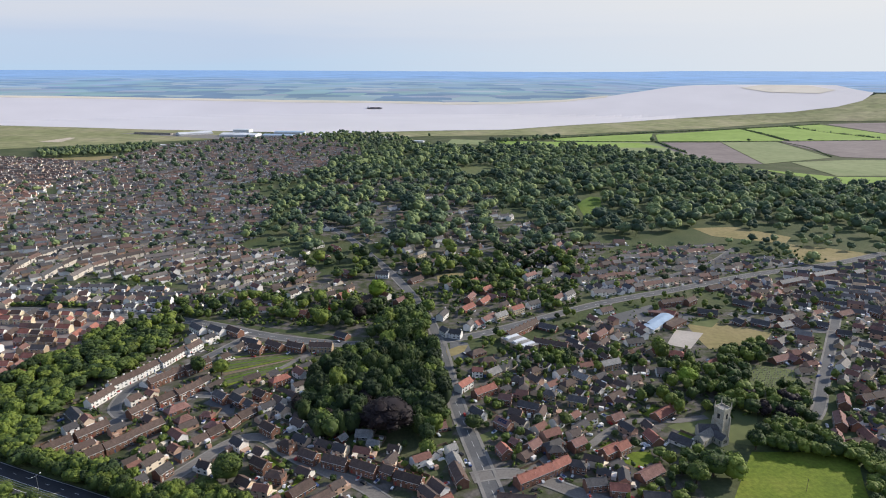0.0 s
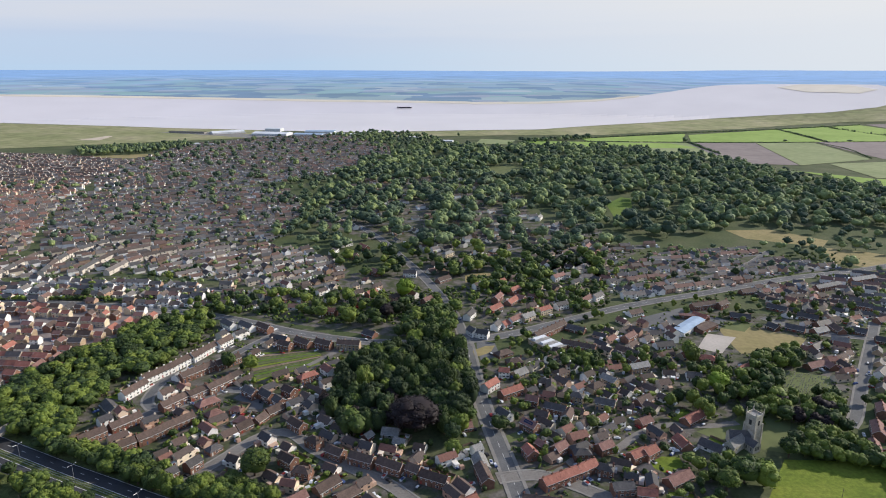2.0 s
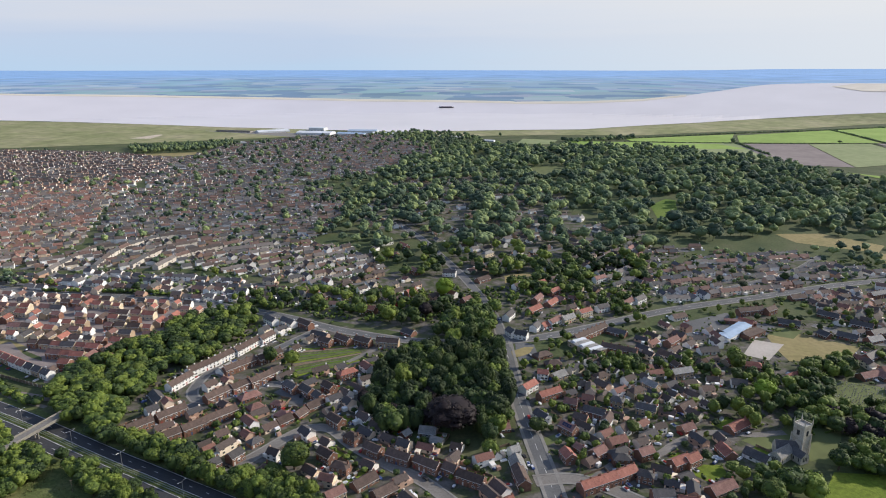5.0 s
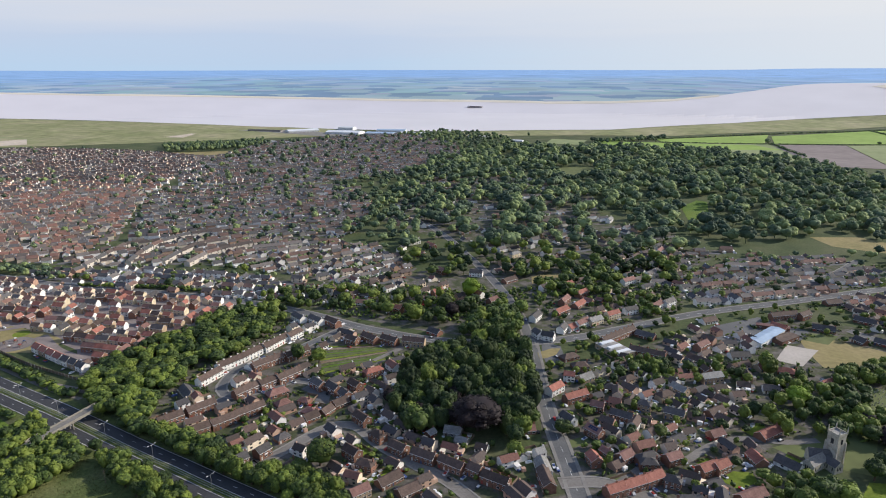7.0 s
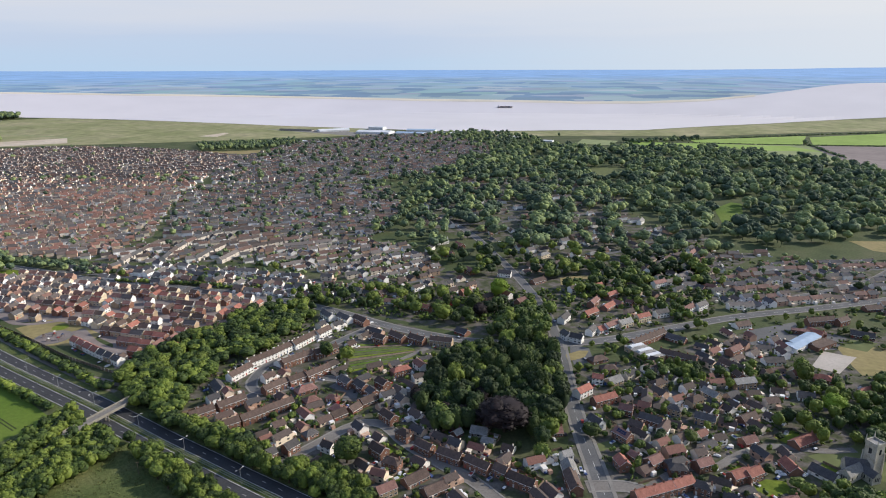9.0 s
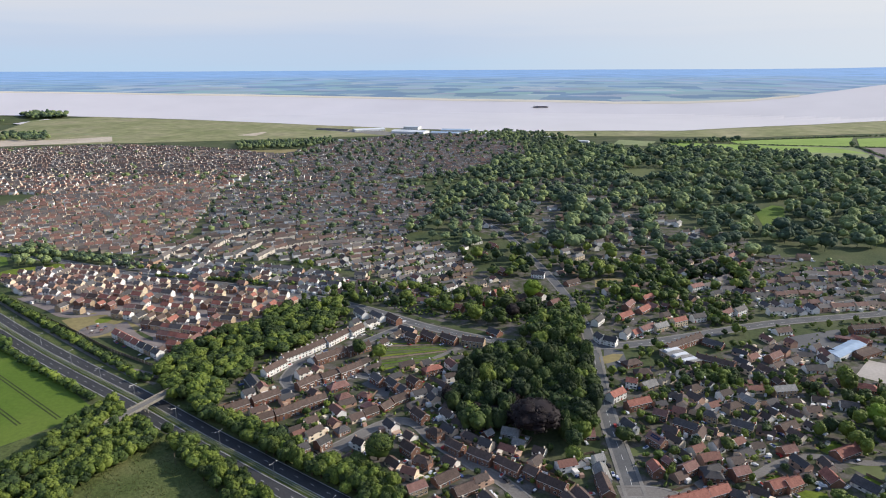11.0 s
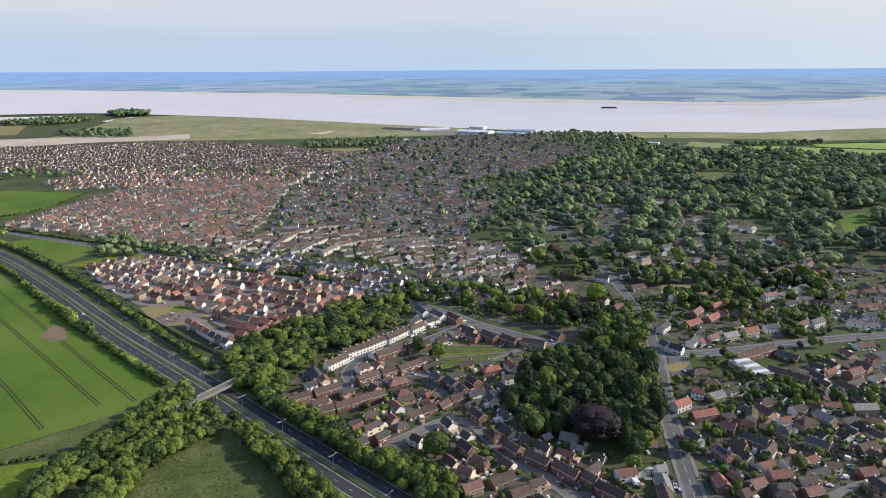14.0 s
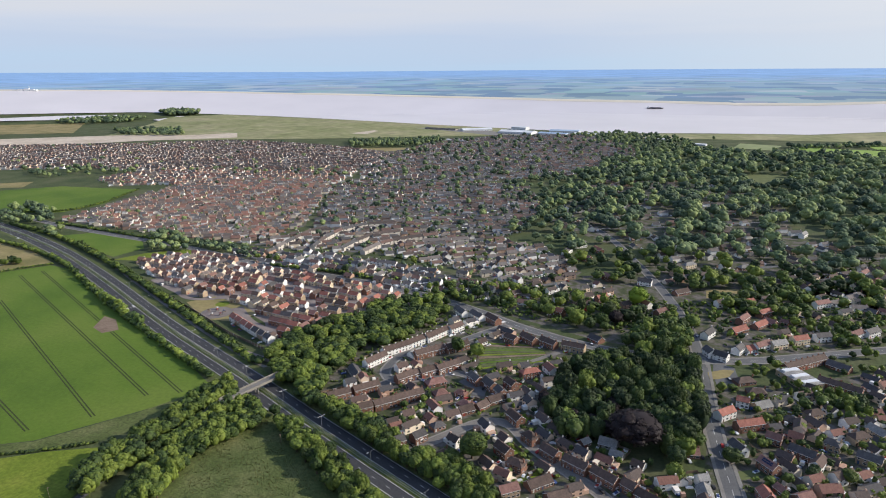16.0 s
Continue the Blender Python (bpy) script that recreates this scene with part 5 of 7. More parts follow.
grove([(4.9, 503.2), (137.5, 606.4), (96, 362.4), (16.6, 328.1)], 90, (1.6, 4.4), (3.4, 9.2), 0.8)
grove([(72.6, 480), (105.4, 494), (102.2, 451.3), (77, 456.2)], 16, (3.4, 5.8), (8, 12.6), 0.55)
grove([(29.9, 461.9), (178, 507.2), (112.3, 295.6), (29.9, 295.1)], 70, (1.4, 3.9), (3.4, 8), 0.8)
grove([(137.8, 404.2), (169.3, 439), (211.4, 458.8), (229.2, 458.9), (198.7, 389), (172.7, 381.5), (150, 381.2)], 26, (4, 6.3), (9.2, 13.8), 0.6)
grove([(236.2, 490.9), (272.5, 502.8), (265.6, 469.6), (238.1, 449.2), (224.8, 458.9)], 20, (4, 6.3), (9.2, 13.8), 0.5)
grove([(212.5, 430.3), (225.4, 413.2), (257.9, 413.4), (244.6, 374.9), (212.3, 385.4), (201.5, 404.6)], 24, (4.6, 6.9), (10.3, 14.9), 0.5, ("leaf", "leaf", "leaf", "copper"))
grove([(201.8, 362.8), (223.3, 376.7), (238.2, 363.1), (248.4, 344), (268.1, 338.3), (253.1, 315.8), (242.9, 335.2), (225.8, 340.9), (204.7, 346.8)], 48, (4, 6.3), (9.2, 13.8), 0.45)
grove([(251.3, 332.3), (268.1, 338.3), (223.1, 261.5), (214.7, 261.5)], 20, (3.4, 5.2), (6.9, 10.3), 0.5)
grove([(293.3, 462), (364.9, 483.7), (276.1, 350.5), (249.6, 376.9)], 30, (2.3, 4.6), (4.6, 9.2), 0.8)
grove([(122.8, 604.1), (441.2, 661.1), (325.4, 486), (247.3, 560)], 45, (2.3, 4.8), (4.6, 10.3), 0.9)

grove([(-304.6, 557.9), (-257, 597.6), (-210.6, 560.5), (-233.4, 542.3)], 16, (3.4, 5.8), (8, 12.6), 0.6)
grove([(-11.2, 661.9), (85.6, 740.6), (86.6, 637), (20.4, 632.4)], 40, (4, 8), (9, 15), 0.7, ("leaf", "leaf", "leaf", "dark"))
grove([(58.3, 625.1), (115, 649), (136.8, 603.1), (128.3, 553), (98.9, 587)], 20, (3.4, 5.8), (8, 12.6), 0.7)
grove([(163.4, 460.8), (239.8, 482.5), (259.3, 415.7), (245.9, 376.9), (211.8, 383.9), (178.6, 406.7)], 24, (4, 6.3), (9.2, 13.8), 0.6)
grove([(43.1, 459.6), (98.4, 470.4), (149.6, 492.7), (158.9, 460.7), (94.7, 450.2)], 16, (3.4, 5.8), (8, 11.5), 0.7)
grove([(116.5, 343.1), (158.2, 343.4), (139.1, 294.2), (111.7, 294)], 14, (2.9, 5.2), (5.8, 10.3), 0.7)
mid_wood.made("trees", "leafy green trees of gardens and groves", M["leaf"])
mid_copper.made("copper_trees", "dark purple-leaved trees", M["leaf_copper"])
mid_dark.made("dark_trees", "tall dark green trees of the old grove", M["leaf_dark"])
mid_lime.made("lime_trees", "bright yellow-green trees", M["leaf_light"])


# ---- new estate: red and brown roofed detached houses ----
def rows_in(poly, ang, street, plot, bend=0.0, setback=9.5):
    """Plots on both sides of parallel streets inside an outline: place, turn of the ridge, side; and the streets' lines."""
    c, s = math.cos(radians(ang)), math.sin(radians(ang))
    us = [x * c + y * s for x, y in poly]
    vs = [-x * s + y * c for x, y in poly]
    plots, lines = [], []
    v = min(vs) + street * 0.5
    while v < max(vs):
        line, u = [], min(us)
        while u < max(us):
            w = v + bend * math.sin(u / 90 + v / 70)
            x, y = u * c - w * s, u * s + w * c
            if inside(poly, x, y):
                line.append((x, y))
            elif len(line) > 2:
                lines.append(line)
                line = []
            u += 8
        if len(line) > 2:
            lines.append(line)
        for side in (-1, 1):
            u = min(us) + rng.uniform(0, plot)
            while u < max(us):
                w = v + bend * math.sin(u / 90 + v / 70) + side * (setback + rng.uniform(-1, 1))
                x, y = u * c - w * s, u * s + w * c
                slope = math.degrees(math.atan(bend / 90 * math.cos(u / 90 + v / 70)))
                if inside(poly, x, y):
                    plots.append((x, y, ang + slope, side))
                u += plot * rng.uniform(0.9, 1.25)
        v += street
    return plots, lines


new_poly = [(-651, 531.1), (-639.4, 573.1), (-599.3, 595.2), (-451.2, 580), (-347.6, 572.6), (-295, 564.8), (-293.9, 525.6), (-307.6, 454.2), (-321.6, 405.7), (-345.4, 398.2), (-378.4, 438.8), (-457.7, 474.4), (-502.1, 464.9), (-563.4, 488.8)]
sheet("estate_ground", new_poly, 0.0, M["brickpave"], "block-paved courts between new houses")
plots, lines = rows_in(new_poly, math.degrees(math.atan2(new_poly[5][1] - new_poly[1][1], new_poly[5][0] - new_poly[1][0])), 31, 11.2, 2, 8.0)
NEW_HOUSES = 0
SPARE = []
plots.sort(key=lambda p: math.hypot(p[0], p[1]))
for x, y, a, side in plots:
    if taken(x, y) or rng.random() < 0.1:
        continue
    if NEW_HOUSES >= 105:
        SPARE.append((x, y, a))
        take(x, y, 3.5)
        continue
    turn = 90 if rng.random() < 0.3 else 0
    house(x, y, a + turn + rng.uniform(-4, 4), rng.choice([7.5, 8.5, 9.5, 12.0]), rng.choice(list("rrrppbbd")), rng.choice(list("kccyyw")), "2n", "houses of the new estate")
    take(x, y, 3.5)
    NEW_HOUSES += 1
for x0, y0, x1, y1, n, roof in ((-412.6, 433.6, -372.2, 415.7, 4, "r"), (-372.2, 415.7, -343, 404.2, 3, "d")):
    a, run = math.degrees(math.atan2(y1 - y0, x1 - x0)), math.hypot(x1 - x0, y1 - y0)
    for i in range(n):
        t = (i + 0.5) / n
        house(x0 + (x1 - x0) * t, y0 + (y1 - y0) * t, a, run / n - 1.6, roof, "w" if i != 1 else "y", "2n", "houses of the new estate")


# ---- play area and barrier of the new estate ----
def disc(name, x, y, r, z, mat, label):
    return sheet(name, [(x + r * math.cos(2 * math.pi * i / 28), y + r * math.sin(2 * math.pi * i / 28)) for i in range(28)], z, M[mat], label)


disc("path", -439.5, 441.2, 15.5, 0.10, "lane", "pale round path of the play area")
disc("play_area", -439.5, 441.2, 13.0, 0.13, "brickpave", "round paved play area")
disc("lawn", -451, 462, 7.0, 0.10, "pasture", "small round lawn")
frame_proto = new("climbing_frame")
tagged(frame_proto, "dark steel climbing frame on the paved play area", "climbing frame", "play equipment")
for a in (-1, 1):
    for b in (-1, 1):
        part("post", Solid().tube((a * 1.4, b * 1.0, 0), (a * 1.0, b * 0.7, 2.4), 0.09, 0.07, 6).made("post", M["tyre"]), frame_proto)
part("platform", Solid().box(-1.15, -0.8, 1.3, 1.15, 0.8, 1.45).made("platform", M["fence"]), frame_proto)
part("roof", Solid().prism([(-1.3, 2.4), (1.3, 2.4), (0, 3.1)], -0.9, 0.9).made("roof", M["door"]), frame_proto)
frame_proto.matrix_basis = pose(-441, 444, 0.13, 0, 0, 20)
for dx, dy, a in ((7, 3, 60), (-8, -2, 110), (2, -8, 10), (-5, 7, 150), (9, -4, 80)):
    copy_thing(frame_proto, pose(-439.5 + dx, 441.2 + dy, 0.13, 0, 0, a))
barrier = new("noise_barrier")
tagged(barrier, "long dark timber noise barrier beside the new houses", "fence")
PANEL = Solid().box(-1.95, -0.06, 0, 1.95, 0.06, 2.6).made("panel", M["fence"])
POST = Solid().box(-0.1, -0.12, 0, 0.1, 0.12, 2.75).made("post", M["steel"])
fence_line = smooth_line([(-640, 505), (-529.5, 460.8), (-454, 431.5), (-397.4, 407.7), (-354.3, 394.3), (-320, 384)], 4.0)
for p, q in zip(fence_line, fence_line[1:]):
    m = pose((p.x + q.x) / 2, (p.y + q.y) / 2, 0, 0, 0, math.degrees(math.atan2(q.y - p.y, q.x - p.x)))
    part("panel", PANEL, barrier, "", m)
    part("post", POST, barrier, "", m @ pose(2.0, 0, 0))


# ---- far streets: houses joined by district ----
class Town:
    """Many small houses joined into one mesh: walls, roofs, windows."""

    def __init__(self):
        self.v, self.f, self.m, self.n = [], [], [], 0

    def put(self, V, F, mats, x, y, ang):
        c, s = math.cos(radians(ang)), math.sin(radians(ang))
        V = np.array(V)
        P = np.stack([V[:, 0] * c - V[:, 1] * s + x, V[:, 0] * s + V[:, 1] * c + y, V[:, 2]], 1)
        self.v.append(P)
        self.f += [tuple(i + self.n for i in f) for f in F]
        self.m += mats
        self.n += len(P)

    def house(self, x, y, ang, L, D, e, windows=True):
        h = e + D * 0.34
        s = Solid()
        o = [(-D / 2, 0), (D / 2, 0), (D / 2, e), (0, h), (-D / 2, e)]
        s.v = [(-L / 2, a, b) for a, b in o] + [(L / 2, a, b) for a, b in o]
        s.f = [(4, 3, 2, 1, 0), (5, 6, 7, 8, 9)] + [(j, (j + 1) % 5, 5 + (j + 1) % 5, 5 + j) for j in (1, 4)]
        s.i = [0] * 4
        y1, z1, x1, k = D / 2 + 0.4, e - 0.25, L / 2 + 0.3, 10
        s.v += [(-x1, -y1, z1), (x1, -y1, z1), (x1, 0, h + 0.12), (-x1, 0, h + 0.12), (-x1, y1, z1), (x1, y1, z1)]
        s.f += [(k, k + 1, k + 2, k + 3), (k + 3, k + 2, k + 5, k + 4)]
        s.i += [1, 1]
        cx = L / 2 - 0.8
        s.box(cx - 0.4, -0.4, h - 0.7, cx + 0.4, 0.4, h + 1.0, 0)
        if rng.random() < 0.55:
            ex = rng.choice([-1, 1]) * L * 0.28
            s.box(ex - 1.6, -D / 2 - rng.uniform(2, 4), 0, ex + 1.6, -D / 2 + 0.1, 2.5, 0)
        if rng.random() < 0.4:
            s.box(L / 2 + 0.3, -3, 0, L / 2 + 3.2, 2.5, 2.4, 0)
        if rng.random() < 0.3:
            gx, gy = rng.uniform(-L / 2, L / 2), rng.choice([-1, 1]) * (D / 2 + rng.uniform(3, 7))
            s.box(gx - 1.4, gy - 1.2, 0, gx + 1.4, gy + 1.2, 2.2, 0, 0.12)
        if windows:
            for side in (-1, 1):
                for z in ((1.0, 3.4) if e > 4 else (1.0,)):
                    for wx in (-L * 0.28, L * 0.25):
                        yy = side * D / 2
                        s.box(wx - 0.8, min(yy, yy + side * 0.06), z, wx + 0.8, max(yy, yy + side * 0.06), z + 1.2, 2)
        self.put(s.v, s.f, s.i, x, y, ang)

    def car(self, x, y, ang):
        s = Solid().box(-2.1, -0.85, 0.25, 2.1, 0.85, 0.95, 3).box(-1.3, -0.75, 0.95, 0.9, 0.75, 1.45, 3, 0.2)
        self.put(s.v, s.f, s.i, x, y, ang)

    def made(self, name, label, roof, wall):
        if self.v:
            me = mesh(name, np.concatenate(self.v), self.f, [M[wall], M[roof], M["glass"], M["far_car"]], self.m)
            tagged(new(name, me), label, name.replace("_", " "), kind="stuff")


spare = Town()
for x, y, a in SPARE:
    spare.house(x, y, a + rng.choice([0, 0, 90]), rng.uniform(7.5, 10), 6.8, 4.9)


def infill(poly, count, roof_share=0.5, seed_gap=5.5):
    """Further small houses where the plan is still empty, squared to their nearest neighbour."""
    xs, ys = [p[0] for p in poly], [p[1] for p in poly]
    made = 0
    for _ in range(count * 30):
        if made >= count:
            return
        x, y = rng.uniform(min(xs), max(xs)), rng.uniform(min(ys), max(ys))
        g = seed_gap
        if not inside(poly, x, y) or any(taken(x + a, y + b) for a, b in ((0, 0), (g, 0), (-g, 0), (0, g), (0, -g))):
            continue
        ang = min(HOMES, key=lambda q: (q[0] - x) ** 2 + (q[1] - y) ** 2)[2]
        in_town.house(x, y, ang + rng.choice([0, 0, 90]), rng.uniform(7.5, 12.5), rng.uniform(6.2, 7.6), 4.7 if rng.random() < roof_share else 2.7)
        take(x, y, 4)
        if rng.random() < 0.7:
            in_town.car(x + rng.uniform(5, 8), y - rng.uniform(4, 6), rng.uniform(0, 180))
        made += 1


in_town = Town()
infill([(34.4, 461.8), (107.3, 517.4), (149.4, 570.8), (189.6, 543.6), (161.6, 453.2), (121.6, 386), (80.6, 371.6), (44.9, 385.4)], 57)
infill([(44.9, 385.4), (129.2, 386), (143.2, 358.9), (102, 312.7), (55.6, 302.5), (41, 345.6)], 27)
infill([(-243.6, 347.8), (-228.4, 414.7), (-214.8, 526.2), (-162.5, 504.5), (-102.7, 468.1), (-104.5, 407.3), (-112.8, 354.8), (-149.5, 311.3)], 44)
infill([(-137.3, 402.4), (-100.3, 391.7), (-55, 358.6), (-7, 342.1), (2.3, 292), (-80.2, 256.2), (-113.5, 314)], 27)
infill([(0.5, 649.3), (187.3, 893.8), (140.5, 619.4), (74.9, 591.6), (21.2, 582.2)], 27)
infill([(-264, 613.8), (-126.7, 671), (-30.2, 636.4), (-34.8, 572.4), (-125.9, 563.6)], 15)
infill([(298.9, 673.3), (400.1, 674.6), (372.6, 573.5), (326.4, 519.7), (301.6, 572.6)], 51, 0.3)
infill([(281.4, 519.2), (334.4, 507.8), (274.1, 418.4), (282.7, 474.4)], 17, 0.4)
infill([(358.9, 559.1), (443.6, 574.2), (286.6, 347.5), (255.1, 353.4), (319.7, 474.7)], 61, 0.5)
in_town.made("houses", "small brown-roofed houses among the gardens", "near_roof", "far_wall_brick")
spare.made("houses", "red-roofed houses at the back of the new estate", "far_roof_red", "far_wall_brick")
garden_trees = Wood()
street_n = [0]


def district(poly, ang, street, plot, roof, wall, size, tall, bend=4.0, leafy=0.8, skip=0.05, tall_share=0.5, label="rows of houses with brown roofs", ground="garden", cross=0.16):
    z = 0.01 + 0.004 * (street_n[0] % 5)
    sheet("gardens", poly, -0.02 + z, M[ground], "gardens between rows of houses")
    plots, lines = rows_in(poly, ang, street, plot, bend)
    for line in lines:
        street_n[0] += 1
        st = smooth_line(line, 12)
        tagged(new("street", ribbon_mesh("street", st, 2.9, -2.9, 0.05 + 0.01 * (street_n[0] % 5), M["tarmac"])), "grey estate street", "road", kind="structure")
    town = Town()
    for x, y, a, side in plots:
        if taken(x, y) or rng.random() < skip:
            continue
        d = math.hypot(x, y)
        L, D = rng.uniform(*size), rng.uniform(6.6, 8)
        e = 4.9 if rng.random() < tall_share else 2.7
        town.house(x, y, a + (90 if rng.random() < cross else 0) + rng.uniform(-3, 3), L, D, e, d < 760)
        take(x, y, 4)
        c, s = math.cos(radians(a)), math.sin(radians(a))
        if rng.random() < 0.75 and d < 1300:
            o = -side * rng.uniform(5.5, 8)
            town.car(x + L * 0.62 * c - o * s, y + L * 0.62 * s + o * c, a + rng.choice([0, 90]))
        for _ in range(2):
            if rng.random() < leafy * (0.85 if d < 1300 else 0.5):
                o, q = side * rng.uniform(7, 13), rng.uniform(-6, 6)
                gx, gy = x + q * c - o * s, y + q * s + o * c
                if not taken(gx, gy):
                    r = rng.uniform(1.3, 3.4)
                    garden_trees.add((TINY if d < 840 else SHRUB)[rng.integers(0, 6)], gx, gy, 0, r * 1.15, r * rng.uniform(1.5, 2.3), rng.uniform(0, 1))
    town.made("houses", label, roof, wall)


# long white-fronted terraces curving up from the main road
terraces = Town()
for pts in ([(-526.2, 642.3), (-531.9, 688.5), (-535.8, 733.6), (-524.5, 759.7)], [(-482.3, 660.4), (-495.6, 709.8), (-497.9, 756.2), (-481.2, 799.6), (-448.8, 828.2)], [(-444.6, 670.2), (-446.6, 711), (-443.4, 750.9), (-415.5, 782.9)], [(-411.5, 667.1), (-409.9, 710.8), (-389.7, 750.1), (-359.1, 785.5)], [(-365.4, 744.3), (-329, 765.5), (-310, 779.6)]):
    line = smooth_line(pts, 22)
    for p, q in zip(line, line[1:]):
        d = q - p
        terraces.house((p.x + q.x) / 2, (p.y + q.y) / 2, math.degrees(math.atan2(d.y, d.x)), d.length * 0.9, 7.4, 5.0)
        for k in (0.0, 0.25, 0.5, 0.75, 1.0):
            take(p.x + d.x * k, p.y + d.y * k, 5)
terraces.made("houses", "long curving terraces with white fronts", "far_roof", "terrace_wall")
district([(-590, 598), (-560, 632), (-505, 640), (-401, 668), (-309, 655), (-235, 628), (-150, 590), (-180, 572), (-243, 576), (-308, 577), (-383, 583), (-483, 592)], -2, 36, 12, "far_roof_grey", "far_wall", (9, 14), 4.9, 3, 0.9, tall_share=0.25, label="rows of grey-roofed bungalows beside the main road")
district([(-578, 650.9), (-540, 753.6), (-410.9, 828.5), (-263.3, 808.6), (-181.1, 762.5), (-140.2, 704.6), (-150, 640), (-235, 640), (-309, 668), (-401, 680), (-505, 655)], 40, 38, 13, "far_roof", "far_wall", (9, 14), 4.9, 6, 0.9, tall_share=0.35, label="curving rows of brown-roofed semis and bungalows")
district([(-946.6, 650.3), (-970.7, 729.7), (-1006.9, 923.5), (-947, 1068.2), (-737.8, 1120), (-653.6, 917.3), (-572, 770.5), (-581.9, 655.6), (-688.6, 650.8), (-789.1, 651.8)], 34, 34, 11.5, "far_roof_red", "far_wall_brick", (8, 12), 4.9, 5, 0.6, tall_share=0.9, label="rows of red-roofed brick houses")
district([(-726.7, 1124.3), (-567.4, 1201.4), (-361.6, 1211.4), (-271.7, 1011.1), (-268.1, 823), (-414, 834.8), (-547.9, 765.1), (-644.3, 921)], 22, 38, 12.5, "far_roof_grey", "far_wall", (9, 14), 4.9, 6, 0.9, tall_share=0.3, label="rows of grey-roofed bungalows")
district([(-2317.9, 1014.7), (-2088.2, 1275.5), (-1748.6, 1448), (-1471.8, 1650.4), (-1160.5, 1647.6), (-1015.9, 1610.8), (-831.1, 1545.4), (-781.7, 1284.2), (-925.1, 1175.2), (-1147.6, 1143.5), (-1195.7, 1070.4), (-1422.1, 1056.8), (-1583.8, 956.6), (-1732, 745.9)], 12, 34, 11, "far_roof", "far_wall_brick", (8, 12), 4.9, 8, 0.35, tall_share=0.9, label="dense rows of brown-roofed brick houses")
district([(-1248.8, 950.4), (-1220.6, 1060.8), (-1096.9, 1057.7), (-1041.6, 971.6), (-1141.3, 904.3)], 12, 34, 12, "far_roof_red", "far_wall_brick", (8, 12), 4.9, 8, 0.8, tall_share=0.8, label="rows of brick houses among trees")
district([(-781.7, 1284.2), (-842.4, 1566.5), (-851.5, 1892.5), (-690.8, 2098), (-484.3, 2211), (-255, 1920.6), (-197.2, 1605), (-318.2, 1360.4), (-452.5, 1231.7), (-708.1, 1161.6)], 16, 36, 12, "far_roof_grey", "far_wall", (8, 12), 4.9, 8, 0.9, tall_share=0.7, label="dense grey-roofed town houses among trees")
district([(147, 699.4), (192.1, 753.7), (257.8, 811.1), (349, 835.1), (389.4, 773.9), (451, 743.4), (362.3, 715.2), (257.6, 663.1), (161.2, 620.9)], 20, 38, 13, "far_roof_grey", "far_wall_brick", (10, 15), 2.7, 5, 0.9, tall_share=0.35, label="rows of grey-roofed bungalows among hedges")
district([(344.9, 677.8), (470.5, 730), (687.6, 817.9), (456.7, 521.2), (398.8, 532.9), (376.8, 580.8), (358.9, 620)], -24, 38, 13, "far_roof_grey", "far_wall_brick", (10, 15), 2.7, 5, 0.8, tall_share=0.35, label="rows of grey-roofed bungalows")
district([(358.9, 520.1), (390.5, 520.4), (447.2, 509), (321.8, 347.8), (279.4, 353.5), (278.3, 373.2), (311.8, 436.1)], 52, 34, 13, "far_roof", "far_wall", (9, 13), 2.7, 3, 0.8, tall_share=0.6, label="rows of brown-roofed semis")
district([(-121, 673.4), (-81.1, 733.8), (-63.4, 874.8), (19.3, 940.7), (89.2, 953.2), (197.3, 952.2), (151, 680.3), (111.4, 687.5), (74, 715.7), (20.6, 712.4), (-46.3, 694.4)], 40, 60, 22, "far_roof", "far_wall", (10, 16), 4.9, 8, 0.9, skip=0.35, tall_share=0.7, label="scattered brown-roofed villas among trees", ground="garden")
district([(84.8, 794.9), (172.3, 832.2), (242.9, 839.2), (167.3, 734.6), (135.4, 671), (76.7, 711.1)], 10, 50, 18, "far_roof", "far_wall", (10, 16), 4.9, 8, 0.9, skip=0.3, tall_share=0.7, label="brown-roofed villas among trees", ground="garden")
district([(-239.8, 927.4), (-252.6, 1258.2), (-111.4, 1483.1), (85.4, 1266.4), (98.3, 933.5), (-3.1, 835.1), (-125.3, 833.2)], 30, 62, 26, "far_roof", "far_wall", (10, 18), 4.9, 8, 0.5, skip=0.4, tall_share=0.8, label="scattered villas among dense trees", ground="garden")
district([(-1195, 1075), (-1147, 1140), (-925, 1172), (-781, 1280), (-735, 1125), (-945, 1072), (-1000, 960), (-1060, 950)], 14, 35, 12, "far_roof_red", "far_wall_brick", (8, 12), 4.9, 6, 0.7, tall_share=0.8, label="rows of brick houses among garden trees")
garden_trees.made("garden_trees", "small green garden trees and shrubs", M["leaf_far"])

# ---- shrubs, hedges and small trees in the village gardens ----
shrubs = Wood()


